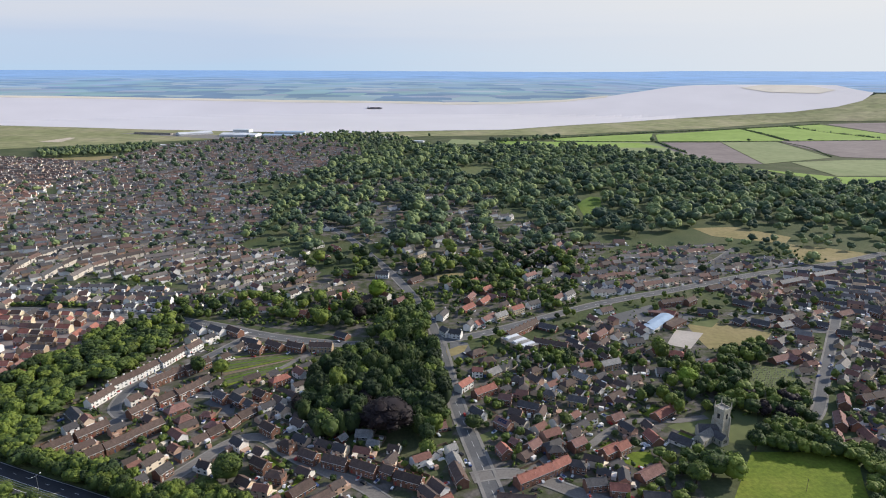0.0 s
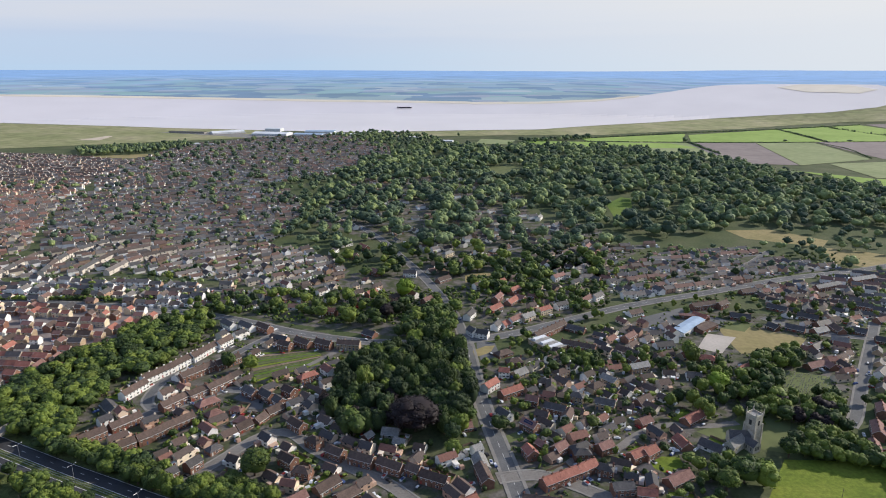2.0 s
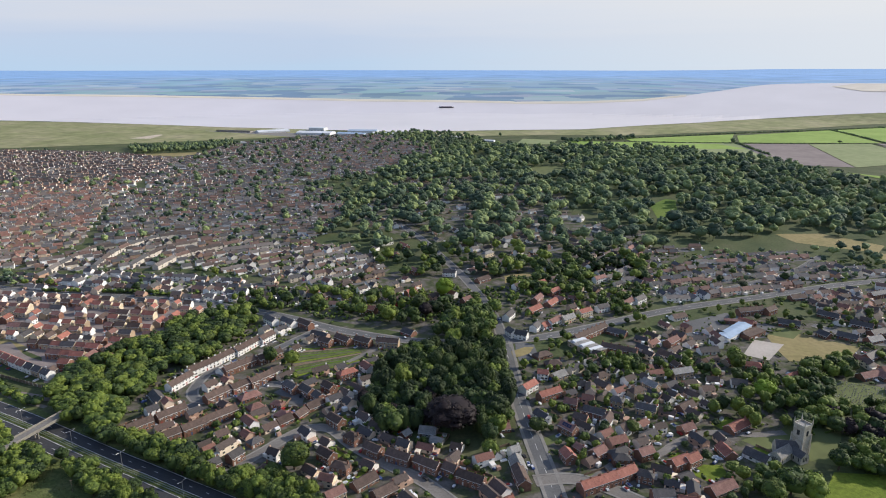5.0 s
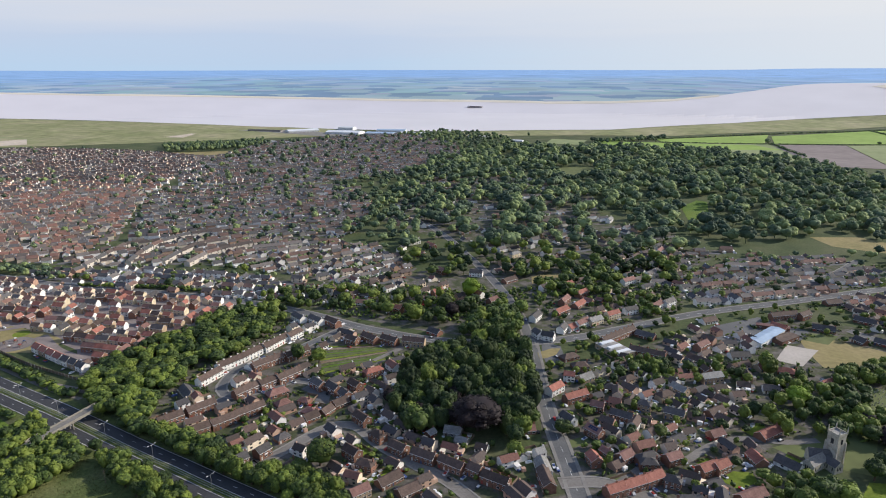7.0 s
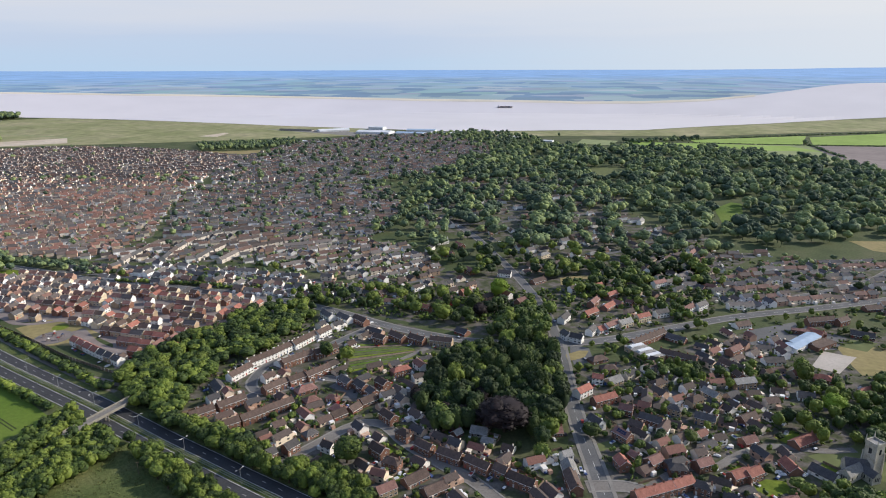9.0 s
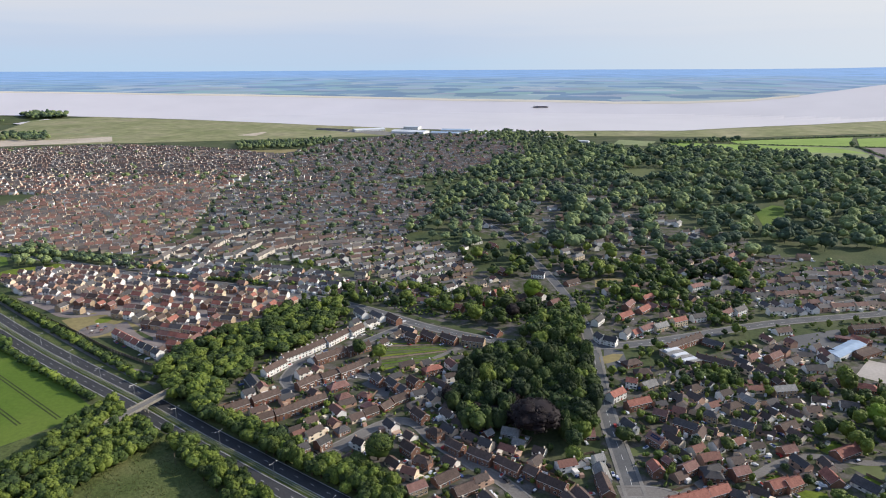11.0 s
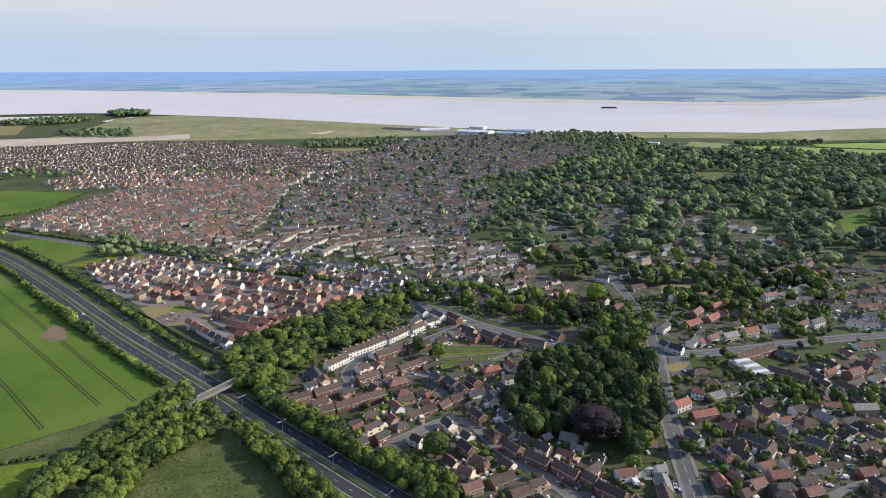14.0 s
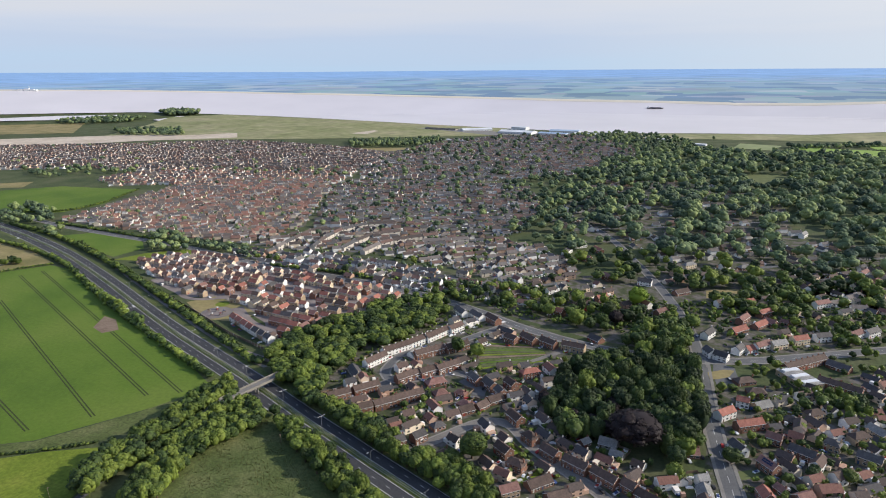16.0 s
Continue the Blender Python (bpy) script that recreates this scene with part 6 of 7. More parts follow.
def scrub(poly, count, r=(0.7, 2.2), tall=1.1):
    xs, ys = [p[0] for p in poly], [p[1] for p in poly]
    for _ in range(count):
        x, y, rr = rng.uniform(min(xs), max(xs)), rng.uniform(min(ys), max(ys)), rng.uniform(*r)
        if inside(poly, x, y) and not taken(x, y) and noise.noise((x / 26, y / 26, 4.0)) > -0.3:
            k = rng.integers(0, 6)
            if rng.random() < 0.35:
                a, n = rng.uniform(0, 3.14), rng.integers(3, 7)
                for j in range(n):
                    gx, gy = x + math.cos(a) * j * 1.3, y + math.sin(a) * j * 1.3
                    if not taken(gx, gy):
                        shrubs.add(SHRUB[k], gx, gy, -0.3, 1.0, rng.uniform(1.6, 2.4), rng.uniform(0.1, 0.7))
            else:
                shrubs.add((TINY if rr > 1.7 else SHRUB)[k], x, y, -0.2, rr, rr * rng.uniform(1.2, 2.0) * tall, rng.uniform(0.05, 0.95))


scrub([(-260.6, 340.6), (-264.8, 388.1), (-270.6, 432.4), (-226.1, 554), (-187.4, 545.5), (-92.9, 507.7), (-104.5, 456.4), (-106.8, 415.4), (-77.4, 362.8), (-12.4, 334.2), (2.3, 292), (-75.4, 241.9), (-155.9, 308.5)], 1500)
scrub([(7.6, 461.5), (55.4, 493.6), (160.3, 571), (236.2, 602.2), (345.2, 573.1), (315, 474.6), (261, 402.2), (155, 372.2), (145.9, 302.2), (112.9, 252.7), (-22, 252), (6.1, 345.4)], 2300)
scrub([(356.2, 573.2), (443.6, 574.2), (286.6, 347.5), (256.4, 387.1)], 700)
scrub([(-275.5, 609), (-206.6, 637.7), (-9.7, 645), (-5.5, 557.6), (-70.3, 543.5), (-175.2, 542.9)], 1500, (1.0, 3.0))
scrub([(-9.7, 645), (187.3, 893.8), (136, 592.7), (21.6, 521)], 2300, (1.2, 4.0))
scrub([(145.7, 809.4), (475.6, 814.6), (475.9, 716.8), (149.4, 570.8)], 700, (1, 2.6))
scrub([(-396.1, 591.4), (-264, 613.8), (-236.5, 549.6), (-312.7, 573)], 200, (1.2, 3))
scrub([(-270.5, 396.7), (-249.4, 454.2), (-214.8, 526.2), (-158.5, 492.7), (-154.8, 322.4), (-239.9, 349.4)], 500, (0.8, 1.8))
scrub([(-594.5, 626), (-181.9, 796), (-149.5, 661.6), (-477.5, 593)], 500, (1, 2.4))
shrubs.made("shrubs", "garden shrubs, hedges and small trees", M["leaf"], "shrubs")

# ---- parkland woods ----
woods, near_woods = Wood(), Wood()


def forest(poly, spacing, r=(3.5, 6.5), h=(9, 16), fill=0.85, shade=(0.0, 0.9), glade=-1.0):
    xs, ys = [p[0] for p in poly], [p[1] for p in poly]
    y = min(ys)
    while y < max(ys):
        x = min(xs)
        while x < max(xs):
            px, py = x + rng.uniform(-0.5, 0.5) * spacing, y + rng.uniform(-0.5, 0.5) * spacing
            if rng.random() < fill and inside(poly, px, py) and noise.noise((px / 60, py / 60, 2.0)) > glade and not taken(px, py) and not any(inside(c, px, py) for c in GAPS):
                rr = rng.uniform(*r)
                d = math.hypot(px, py)
                tint = float(np.clip((0.02 if rng.random() < 0.2 else rng.uniform(*shade)) + 0.6 * noise.noise((px / 45, py / 45, 7.0)), 0, 1))
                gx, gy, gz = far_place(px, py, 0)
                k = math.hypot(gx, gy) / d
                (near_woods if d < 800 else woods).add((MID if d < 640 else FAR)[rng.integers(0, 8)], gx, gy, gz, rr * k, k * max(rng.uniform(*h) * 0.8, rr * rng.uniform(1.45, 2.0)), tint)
            x += spacing
        y += spacing


GAPS = [[(84, 1020), (130, 1030), (134, 890), (78, 890)], [(-47.2, 771.6), (-16.8, 789.1), (-14.9, 750), (-44.3, 737.8)], [(227.2, 1093.2), (269.8, 1176.2), (292.1, 1155.1), (268.2, 1039.2), (223, 980.6)], [(370.8, 924.2), (437.5, 932.5), (491.4, 873.5), (464.6, 837), (381.5, 877.9)], [(464.6, 837), (513.4, 815.2), (552.6, 789.1), (522.5, 758.6), (474.5, 748.4), (435.8, 767.2)], [(13.7, 1486.7), (104.3, 1561.6), (126.1, 1489.8), (65.9, 1332.6)], [(-6.5, 691.4), (20.6, 708.5), (36.8, 707.6), (20.8, 678.7), (-5.5, 667.7)]]
forest([(-294.7, 1477.9), (-220.8, 1729.7), (-41.4, 1900.8), (193.4, 1909.2), (379.3, 1915.8), (497, 1789.2), (631.4, 1723), (661.3, 1504.9), (708.1, 1408), (785.9, 1283.4), (917.6, 1196.4), (685.3, 876.8), (581.4, 816.2), (613.3, 942.8), (530.6, 948.6), (409.1, 946.3), (270.4, 854.4), (160.6, 809.6), (86.2, 808.4), (-2.9, 780.6), (-91.8, 805.6), (-196.3, 964.9), (-283.8, 1197.2)], 18.5, (6, 13.5), (11, 20), 0.86, glade=-0.27)
forest([(704.6, 1281.5), (984.4, 1288.2), (721.9, 927.1), (625.4, 908.3), (554.2, 960.1)], 21.2, (6.2, 11.2), (10, 17.5), 0.5)
forest([(-286.4, 860.4), (-283.8, 1197.2), (-196.3, 964.9), (-91.8, 805.6), (-2.9, 780.6), (100.4, 803.2), (175.6, 809.8), (174.1, 734.8), (122.8, 670.9), (50.3, 710.8), (-14.8, 669.1), (-70.3, 731.3), (-147.1, 708), (-224.4, 803.4)], 16.2, (5, 10), (10, 17.5), 0.5)
forest([(-119.2, 634.7), (-81.2, 690), (-16.8, 677.6), (20.9, 666.4), (95.4, 724.7), (151, 680.3), (182.8, 867), (65.4, 751.3), (-39.2, 751.2), (-123, 716.4)], 13.8, (4.4, 8.8), (8.8, 15), 0.55)
forest([(376.1, 938.5), (469.8, 947.5), (568.4, 924.4), (581.4, 816.2), (534.2, 744.6), (448.3, 738.7), (385.2, 813.1)], 18.8, (4.4, 8.1), (8.8, 13.8), 0.6)
forest([(430.7, 757.3), (611.6, 816.7), (558.7, 740.4), (445, 720.7)], 15, (3.8, 6.2), (7.5, 11.2), 0.5)
forest([(147, 699.4), (192.1, 753.7), (257.8, 811.1), (349, 835.1), (389.4, 773.9), (451, 743.4), (362.3, 715.2), (257.6, 663.1), (161.2, 620.9)], 17.5, (3.1, 6.2), (6.2, 11.2), 0.7)
forest([(344.9, 677.8), (470.5, 730), (622.3, 790.2), (426.6, 520.8), (398.8, 532.9), (376.8, 580.8), (358.9, 620)], 20, (3.1, 5.6), (6.2, 10), 0.6)
forest([(66.8, 601.4), (156.8, 715), (142.9, 633.7), (100.7, 596.2)], 11.2, (3.1, 5), (7.5, 11.2), 0.5)
forest([(-732, 616.2), (-736.7, 666), (-666.1, 633.6), (-631.1, 593.4), (-674.5, 578.4)], 10, (4.4, 6.9), (10, 15), 0.9)
forest([(-669.8, 632), (-573.6, 634.7), (-498.8, 609.7), (-490.2, 587.9), (-571.9, 601), (-639.2, 601.7)], 8.8, (3.8, 5.6), (7.5, 11.2), 0.9)
forest([(-1126, 667.3), (-1098.2, 708.1), (-1013, 693.7), (-937.6, 629.6), (-1015.9, 597.7)], 12.5, (5, 7.5), (11.2, 16.2), 0.9)
forest([(-925.2, 634.6), (-854.4, 582.8), (-854.6, 565.9), (-904.9, 597.4)], 10, (5, 7.5), (11.2, 16.2), 0.9)
forest([(-1549.6, 988.6), (-1452.4, 1064.8), (-1197.7, 1105.6), (-982.3, 1207.1), (-822.1, 1250.4), (-746.3, 1177.9), (-955.7, 1096.3), (-1133.8, 1094.4), (-1301.8, 978), (-1393.2, 909.8)], 16.2, (5, 8.1), (11.2, 17.5), 0.4)
forest([(-2203.8, 1783), (-1981.4, 1909.7), (-1768.6, 1713.7), (-2029.3, 1662.5)], 20, (7.5, 11.2), (15, 22.5), 0.9)
forest([(-2855.4, 2017.7), (-2844, 2312.3), (-2610.1, 2311.2), (-2461.4, 2084.2), (-2602.9, 1913.9)], 25, (7.5, 12.5), (12.5, 20), 0.8)
forest([(-2893.4, 2642.6), (-2921.9, 2833), (-2730.6, 2789.9), (-2540.8, 2573.6), (-2622.5, 2464)], 27.5, (10, 15), (17.5, 25), 0.9)
forest([(-1120, 1760.6), (-955, 1855.1), (-879.4, 1954.3), (-813, 1806.5), (-903.6, 1681.3), (-1030.7, 1634.4)], 13.8, (5, 7.5), (15, 22.5), 0.9)
forest([(-484.3, 2211), (-353, 2340.1), (-154.7, 2214.7), (-75.4, 1986.8), (14.9, 1792.2), (-208, 1685.6), (-345.8, 1887.1)], 18.8, (5.6, 8.8), (11.2, 18.8), 0.7)
forest([(-1954.4, 1293.7), (-1770, 1424.2), (-1426.6, 1598.6), (-1353.7, 1515.4), (-1645, 1320.7), (-1819.3, 1201.2)], 20, (3.8, 6.2), (7.5, 12.5), 0.3)
forest([(137.8, 2089.7), (399.2, 2223.5), (386.5, 2150.6), (169.3, 2026.4)], 15, (5, 8.8), (8.8, 13.8), 0.8)
forest([(302.9, 1807.4), (515.4, 1920.7), (489.1, 1789), (295.1, 1712.2)], 15, (6.2, 10), (15, 21.2), 0.9)
forest([(-781.7, 1284.2), (-842.4, 1566.5), (-851.5, 1892.5), (-690.8, 2098), (-484.3, 2211), (-255, 1920.6), (-197.2, 1605), (-318.2, 1360.4), (-452.5, 1231.7), (-708.1, 1161.6)], 23.8, (5, 9.4), (8.8, 15), 0.62, (0.0, 0.6))
forest([(-578, 650.9), (-540, 753.6), (-410.9, 828.5), (-263.3, 808.6), (-181.1, 762.5), (-140.2, 704.6), (-150.4, 665.4), (-246.7, 621), (-311.9, 598), (-395, 589.6), (-502.3, 603.1)], 25, (3.1, 5.6), (6.2, 10), 0.5)
forest([(-726.7, 1124.3), (-567.4, 1201.4), (-361.6, 1211.4), (-271.7, 1011.1), (-268.1, 823), (-414, 834.8), (-547.9, 765.1), (-644.3, 921)], 21.2, (3.8, 7.5), (7.5, 12.5), 0.6, (0.0, 0.7))
forest([(-413.5, 1190.9), (-321.7, 1375.2), (-196.1, 1100.5), (-195.6, 852.6), (-257.8, 898.4)], 18.8, (5, 8.8), (10, 15), 0.7, (0.0, 0.6))
forest([(-946.6, 650.3), (-970.7, 729.7), (-1006.9, 923.5), (-947, 1068.2), (-737.8, 1120), (-653.6, 917.3), (-572, 770.5), (-581.9, 655.6), (-688.6, 650.8), (-789.1, 651.8)], 32.5, (3.1, 6.2), (6.2, 10), 0.5)
forest([(-2317.9, 1014.7), (-2088.2, 1275.5), (-1748.6, 1448), (-1471.8, 1650.4), (-1160.5, 1647.6), (-1015.9, 1610.8), (-831.1, 1545.4), (-781.7, 1284.2), (-925.1, 1175.2), (-1147.6, 1143.5), (-1195.7, 1070.4), (-1422.1, 1056.8), (-1583.8, 956.6), (-1732, 745.9)], 42.5, (3.8, 7.5), (7.5, 12.5), 0.4)
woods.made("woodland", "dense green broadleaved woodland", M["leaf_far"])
near_woods.made("garden_woodland", "green trees between the nearer gardens", M["leaf"])


# ---- hedges ----
def hedge(pts, w, h, label="thick green leafy hedge", gap=1.0, lumpy=0.35):
    wood = Wood()
    d = math.hypot(*pts[0])
    base = FAR if d < 840 else TINY
    step = w * 0.65
    for p in smooth_line(pts, step):
        if rng.random() < gap:
            k = rng.uniform(1 - lumpy, 1 + lumpy)
            wood.add(base[rng.integers(0, 6)], p.x + rng.normal(0, w * 0.12), p.y + rng.normal(0, w * 0.12), -h * 0.25, w * 0.75 * rng.uniform(0.85, 1.2), h * 1.25 * k, rng.uniform(0.1, 0.8))
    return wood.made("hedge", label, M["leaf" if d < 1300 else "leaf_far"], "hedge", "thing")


hedge([(-999.4, 604.4), (-862, 579.7), (-668.9, 513.6), (-501.5, 441.7), (-380, 388.4), (-328.3, 366.6)], 6.3, 5.3, "dense scrubby roadside hedge")
hedge([(-803.5, 570.7), (-640.7, 505.9), (-481.1, 436.7), (-355.6, 381.5)], 4.6, 3.7, "trimmed hedge beside the path")
hedge([(-912.5, 532.4), (-820.6, 518.2), (-735.7, 496.1), (-643.1, 455.5), (-545.3, 411.4), (-461.8, 377.9), (-384.8, 348.1), (-345.6, 334.8)], 5.3, 4.8, "dense scrubby roadside hedge")
hedge([(-584.8, 430.2), (-520.4, 403.7), (-482.8, 390.4)], 8, 8, "tall bushes beside the carriageway")
hedge([(-770.3, 442.6), (-756.6, 467.4), (-742.9, 487.9)], 2.5, 2.1, "low green hedge between fields")
hedge([(-794.8, 461.4), (-794.6, 471.6), (-783.4, 471.2)], 8, 6.9, "clump of bushes in the field")
hedge([(-405.2, 191.4), (-391.4, 203), (-368.2, 219.7), (-348.7, 236.3)], 2.5, 1.7, "low green hedge between fields")
hedge([(-940.6, 636.4), (-808.8, 629.3), (-656.4, 618.7)], 3.4, 3.4, "green hedge along the road")
hedge([(-490.2, 587.9), (-426.6, 590.2), (-366.6, 592.4), (-288.6, 579.1)], 3.7, 3.7, "green hedge along the road")
hedge([(-1107.5, 655.7), (-1016.9, 701.6), (-1012, 773.9), (-1060.3, 895.9)], 3.4, 2.9, "green hedge round a field")
hedge([(347, 2081.3), (518.2, 2071.7), (683.8, 2078)], 3.4, 3.4, "dark hedge between distant fields", 0.8)
hedge([(683.8, 2078), (906, 2086.6), (1120, 2111.4), (1481.4, 2159.5)], 3.4, 3, "dark hedge between distant fields", 0.6)
hedge([(683.8, 2078), (676.7, 1898.8), (680.6, 1795.3)], 4.6, 5.8, "dark hedge between distant fields", 0.8)
hedge([(351.4, 2166.8), (758.4, 2377.7), (1169.5, 2554.2), (1611.6, 2784.7)], 4.6, 4.6, "dark hedge between distant fields", 0.7)
hedge([(1169.5, 2554.2), (1162.3, 2353.7), (1138.3, 2128.9)], 4.6, 4.6, "dark hedge between distant fields", 0.7)
hedge([(1407, 2692.2), (1440.6, 2407.7), (1505.5, 2195.6)], 4.6, 5.8, "dark hedge between distant fields", 0.35)
hedge([(1092.6, 2093.8), (1101, 1941.7), (1049.8, 1736.5)], 3.4, 2.3, "dark hedge between distant fields", 0.8)
for px, py, r, h in ((672.6, 2077.6, 11, 18), (1005.4, 2123.6, 10, 8), (1212.7, 2131.8, 10, 8), (614.9, 1596.1, 10, 12), (-48, 2204.9, 7, 14)):
    one = Wood()
    one.add(FAR[0], px, py, 0, r, h, 0.3)
    one.made("field_tree", "round hedgerow tree in the open fields", M["leaf_far"], "tree", "thing")


# ---- bridge over the dual carriageway ----
da, db = Vector((*deck_a, 0)), Vector((*deck_b, 0))
bridge = new("road_bridge")
bridge.matrix_basis = pose(*((da + db) / 2)[:2], 0, 0, 0, math.degrees(math.atan2((db - da).y, (db - da).x)))
tagged(bridge, "pale concrete road bridge over the dual carriageway", "bridge")
BL = (db - da).length / 2 + 2
part("deck", Solid().box(-BL, -3.4, 5.4, BL, 3.4, 6.4).made("deck", M["concrete"]), bridge)
part("carriageway", Solid().box(-BL, -2.5, 6.4, BL, 2.5, 6.46).made("carriageway", M["lane"]), bridge, "worn pale tarmac surface")
for s in (-1, 1):
    part("parapet", Solid().box(-BL, s * 3.4 - 0.15, 6.4, BL, s * 3.4 + 0.15, 7.4).made("parapet", M["concrete"]), bridge, "weathered concrete parapet")
    part("abutment", Solid().box(s * BL - 1.2, -3.8, 0, s * BL + 1.2, 3.8, 5.4).made("abutment", M["concrete"]), bridge)
for s in (-1.6, 1.6):
    part("pier", Solid().tube((0, s, 0), (0, s, 5.4), 0.5, 0.5, 10).made("pier", M["concrete"]), bridge)


def bank(a, b, top, half=3.5):
    """An earth bank from a point at ground level up to the bridge's end."""
    a, b = Vector((*a, 0)), Vector((*b, 0))
    n = Vector((-(b - a).y, (b - a).x, 0)).normalized()
    v = [a + n * half, a - n * half, b + n * half + Vector((0, 0, top)), b - n * half + Vector((0, 0, top)), b + n * (half + top * 1.6), b - n * (half + top * 1.6)]
    me = mesh("earth_bank", v, [(0, 1, 3, 2), (0, 2, 4), (1, 5, 3), (2, 3, 5, 4)], [M["meadow"]])
    tagged(new("earth_bank", me), "grassy bank carrying the lane to the bridge", "bank", kind="structure")


bank(lane_pts[-1], deck_a, 6.3)
bank((2 * db - da)[:2], deck_b, 6.3)

# ---- lamp columns in the central reserve ----
column = new("street_lamp")
tagged(column, "tall twin-armed steel lamp column in the central reserve", "street lamp", "lamps of the dual carriageway")
part("pole", Solid().tube((0, 0, 0), (0, 0, 10), 0.14, 0.09).made("pole", M["steel"]), column)
for s in (-1, 1):
    arm = part("arm", Solid().tube((0, 0, 9.9), (0, s * 2.0, 10.3), 0.07, 0.06, 6).made("arm", M["steel"]), column)
    part("lantern", Solid().box(-0.2, s * 2.4 - 0.45, 10.25, 0.2, s * 2.4 + 0.45, 10.42, 0, 0.05).made("lantern", M["white"]), arm, "pale lamp head")
first = True
for px, py in [(-570.4, 453.8), (-517.2, 428.4), (-460.8, 402.1), (-409.1, 380.6), (-363, 360.8), (-319, 343.9), (-269.2, 323.6), (-224.5, 305.5), (-175, 283.6), (-129.2, 262.8)]:
    i = min(range(len(hw)), key=lambda k: (hw[k].x - px) ** 2 + (hw[k].y - py) ** 2)
    d = hw[min(i + 1, len(hw) - 1)] - hw[max(i - 1, 0)]
    m = pose(px, py, 0.1, 0, 0, math.degrees(math.atan2(d.y, d.x)))
    if first:
        column.matrix_basis, first = m, False
    else:
        copy_thing(column, m)
pole = new("utility_pole")
tagged(pole, "weathered wooden utility pole with a short crossarm", "pole", "utility poles")
part("shaft", Solid().tube((0, 0, 0), (0, 0, 8), 0.13, 0.1, 7).made("shaft", M["fence"]), pole)
part("crossarm", Solid().box(-0.9, -0.06, 7.5, 0.9, 0.06, 7.65).made("crossarm", M["fence"]), pole)
pole.matrix_basis = pose(-238.7, 280.9, 0)
copy_thing(pole, pose(-322.7, 186.7, 0, 0, 0, 40))
copy_thing(pole, pose(204.6, 308.4, 0, 0, 0, 70))

# ---- church ----
church = new("church")
tagged(church, "old pale stone church with a square pinnacled tower", "church")
tx, ty = 178.7, 364.3
church.matrix_basis = pose(tx, ty, 0)
CT = 33
tower_turn = pose(0, 0, 0, 0, 0, CT) @ Matrix.Scale(1.12, 4)
tw = Solid().box(-3.1, -3.1, 0, 3.1, 3.1, 17.5).box(-3.3, -3.3, 17.5, 3.3, 3.3, 17.9)
tower = part("tower", tw.made("tower", M["stone"]), church, "square tower of pale weathered stone", tower_turn)
for s in (-1, 1):
    part("parapet", Solid().box(-3.3, s * 3.1 - 0.2, 17.9, 3.3, s * 3.1 + 0.2, 18.9).made("parapet", M["stone"]), tower)
    part("parapet", Solid().box(s * 3.1 - 0.2, -2.9, 17.9, s * 3.1 + 0.2, 2.9, 18.9).made("parapet", M["stone"]), tower)
    for r in (-1, 1):
        part("pinnacle", Solid().box(s * 3.1 - 0.3, r * 3.1 - 0.3, 18.9, s * 3.1 + 0.3, r * 3.1 + 0.3, 22.2, 0, 0.24).made("pinnacle", M["stone"]), tower)
        part("buttress", Solid().box(s * 3.3 - 0.5, r * 3.3 - 0.5, 0, s * 3.3 + 0.5, r * 3.3 + 0.5, 13, 0, 0.2).made("buttress", M["stone"]), tower)
    part("belfry_window", Solid().box(-0.8, s * 3.1 - 0.06, 12.5, 0.8, s * 3.1 + 0.06, 15.5, 0).made("belfry_window", M["glass"]), tower, "dark louvred belfry opening")
    part("belfry_window", Solid().box(s * 3.1 - 0.06, -0.8, 12.5, s * 3.1 + 0.06, 0.8, 15.5, 0).made("belfry_window", M["glass"]), tower, "dark louvred belfry opening")
part("tower_roof", Solid().box(-2.9, -2.9, 17.9, 2.9, 2.9, 18.1).made("tower_roof", M["g"]), tower, "flat lead tower roof")
for name, (ax, ay), (bx, by), D, e in (("nave", *[(164, 364), (176.6, 362.8)], 8, 5.2), ("transept", *[(171, 361.3), (160.2, 352.1)], 7, 4.8), ("chancel", *[(172.8, 362), (177.6, 352.9)], 6.5, 4.2)):
    L = math.hypot(bx - ax, by - ay)
    h = e + D * 0.48
    m = pose((ax + bx) / 2 - tx, (ay + by) / 2 - ty, 0, 0, 0, math.degrees(math.atan2(by - ay, bx - ax)))
    s = Solid()
    o = [(-D / 2, 0), (D / 2, 0), (D / 2, e), (0, h - 0.05), (-D / 2, e)]
    s.v = [(-L / 2, a, b) for a, b in o] + [(L / 2, a, b) for a, b in o]
    s.f = [(4, 3, 2, 1, 0), (5, 6, 7, 8, 9)] + [(j, (j + 1) % 5, 5 + (j + 1) % 5, 5 + j) for j in range(5)]
    s.i = [0] * 7
    body = part(name, s.made(name, M["stone"]), church, "", m)
    part("roof", gable_roof(L, D, e, h, 0.2).made("roof", M["d" if name != "transept" else "g"], M["stone"]), body, "steep slate roof")
    for i in range(3):
        for sd in (-1, 1):
            part("lancet_window", Solid().box(-0.35, -0.06, 1.5, 0.35, 0.06, 3.8, 0, 0.03).made("lancet_window", M["glass"]), body, "", pose(-L / 2 + (i + 0.5) * L / 3, sd * D / 2, 0))
    for i in (-1.2, 0, 1.2):
        part("lancet_window", Solid().box(-0.06, i - 0.35, 1.8, 0.06, i + 0.35, 4.2, 0, 0.03).made("lancet_window", M["glass"]), body, "", pose(L / 2, 0, 0))
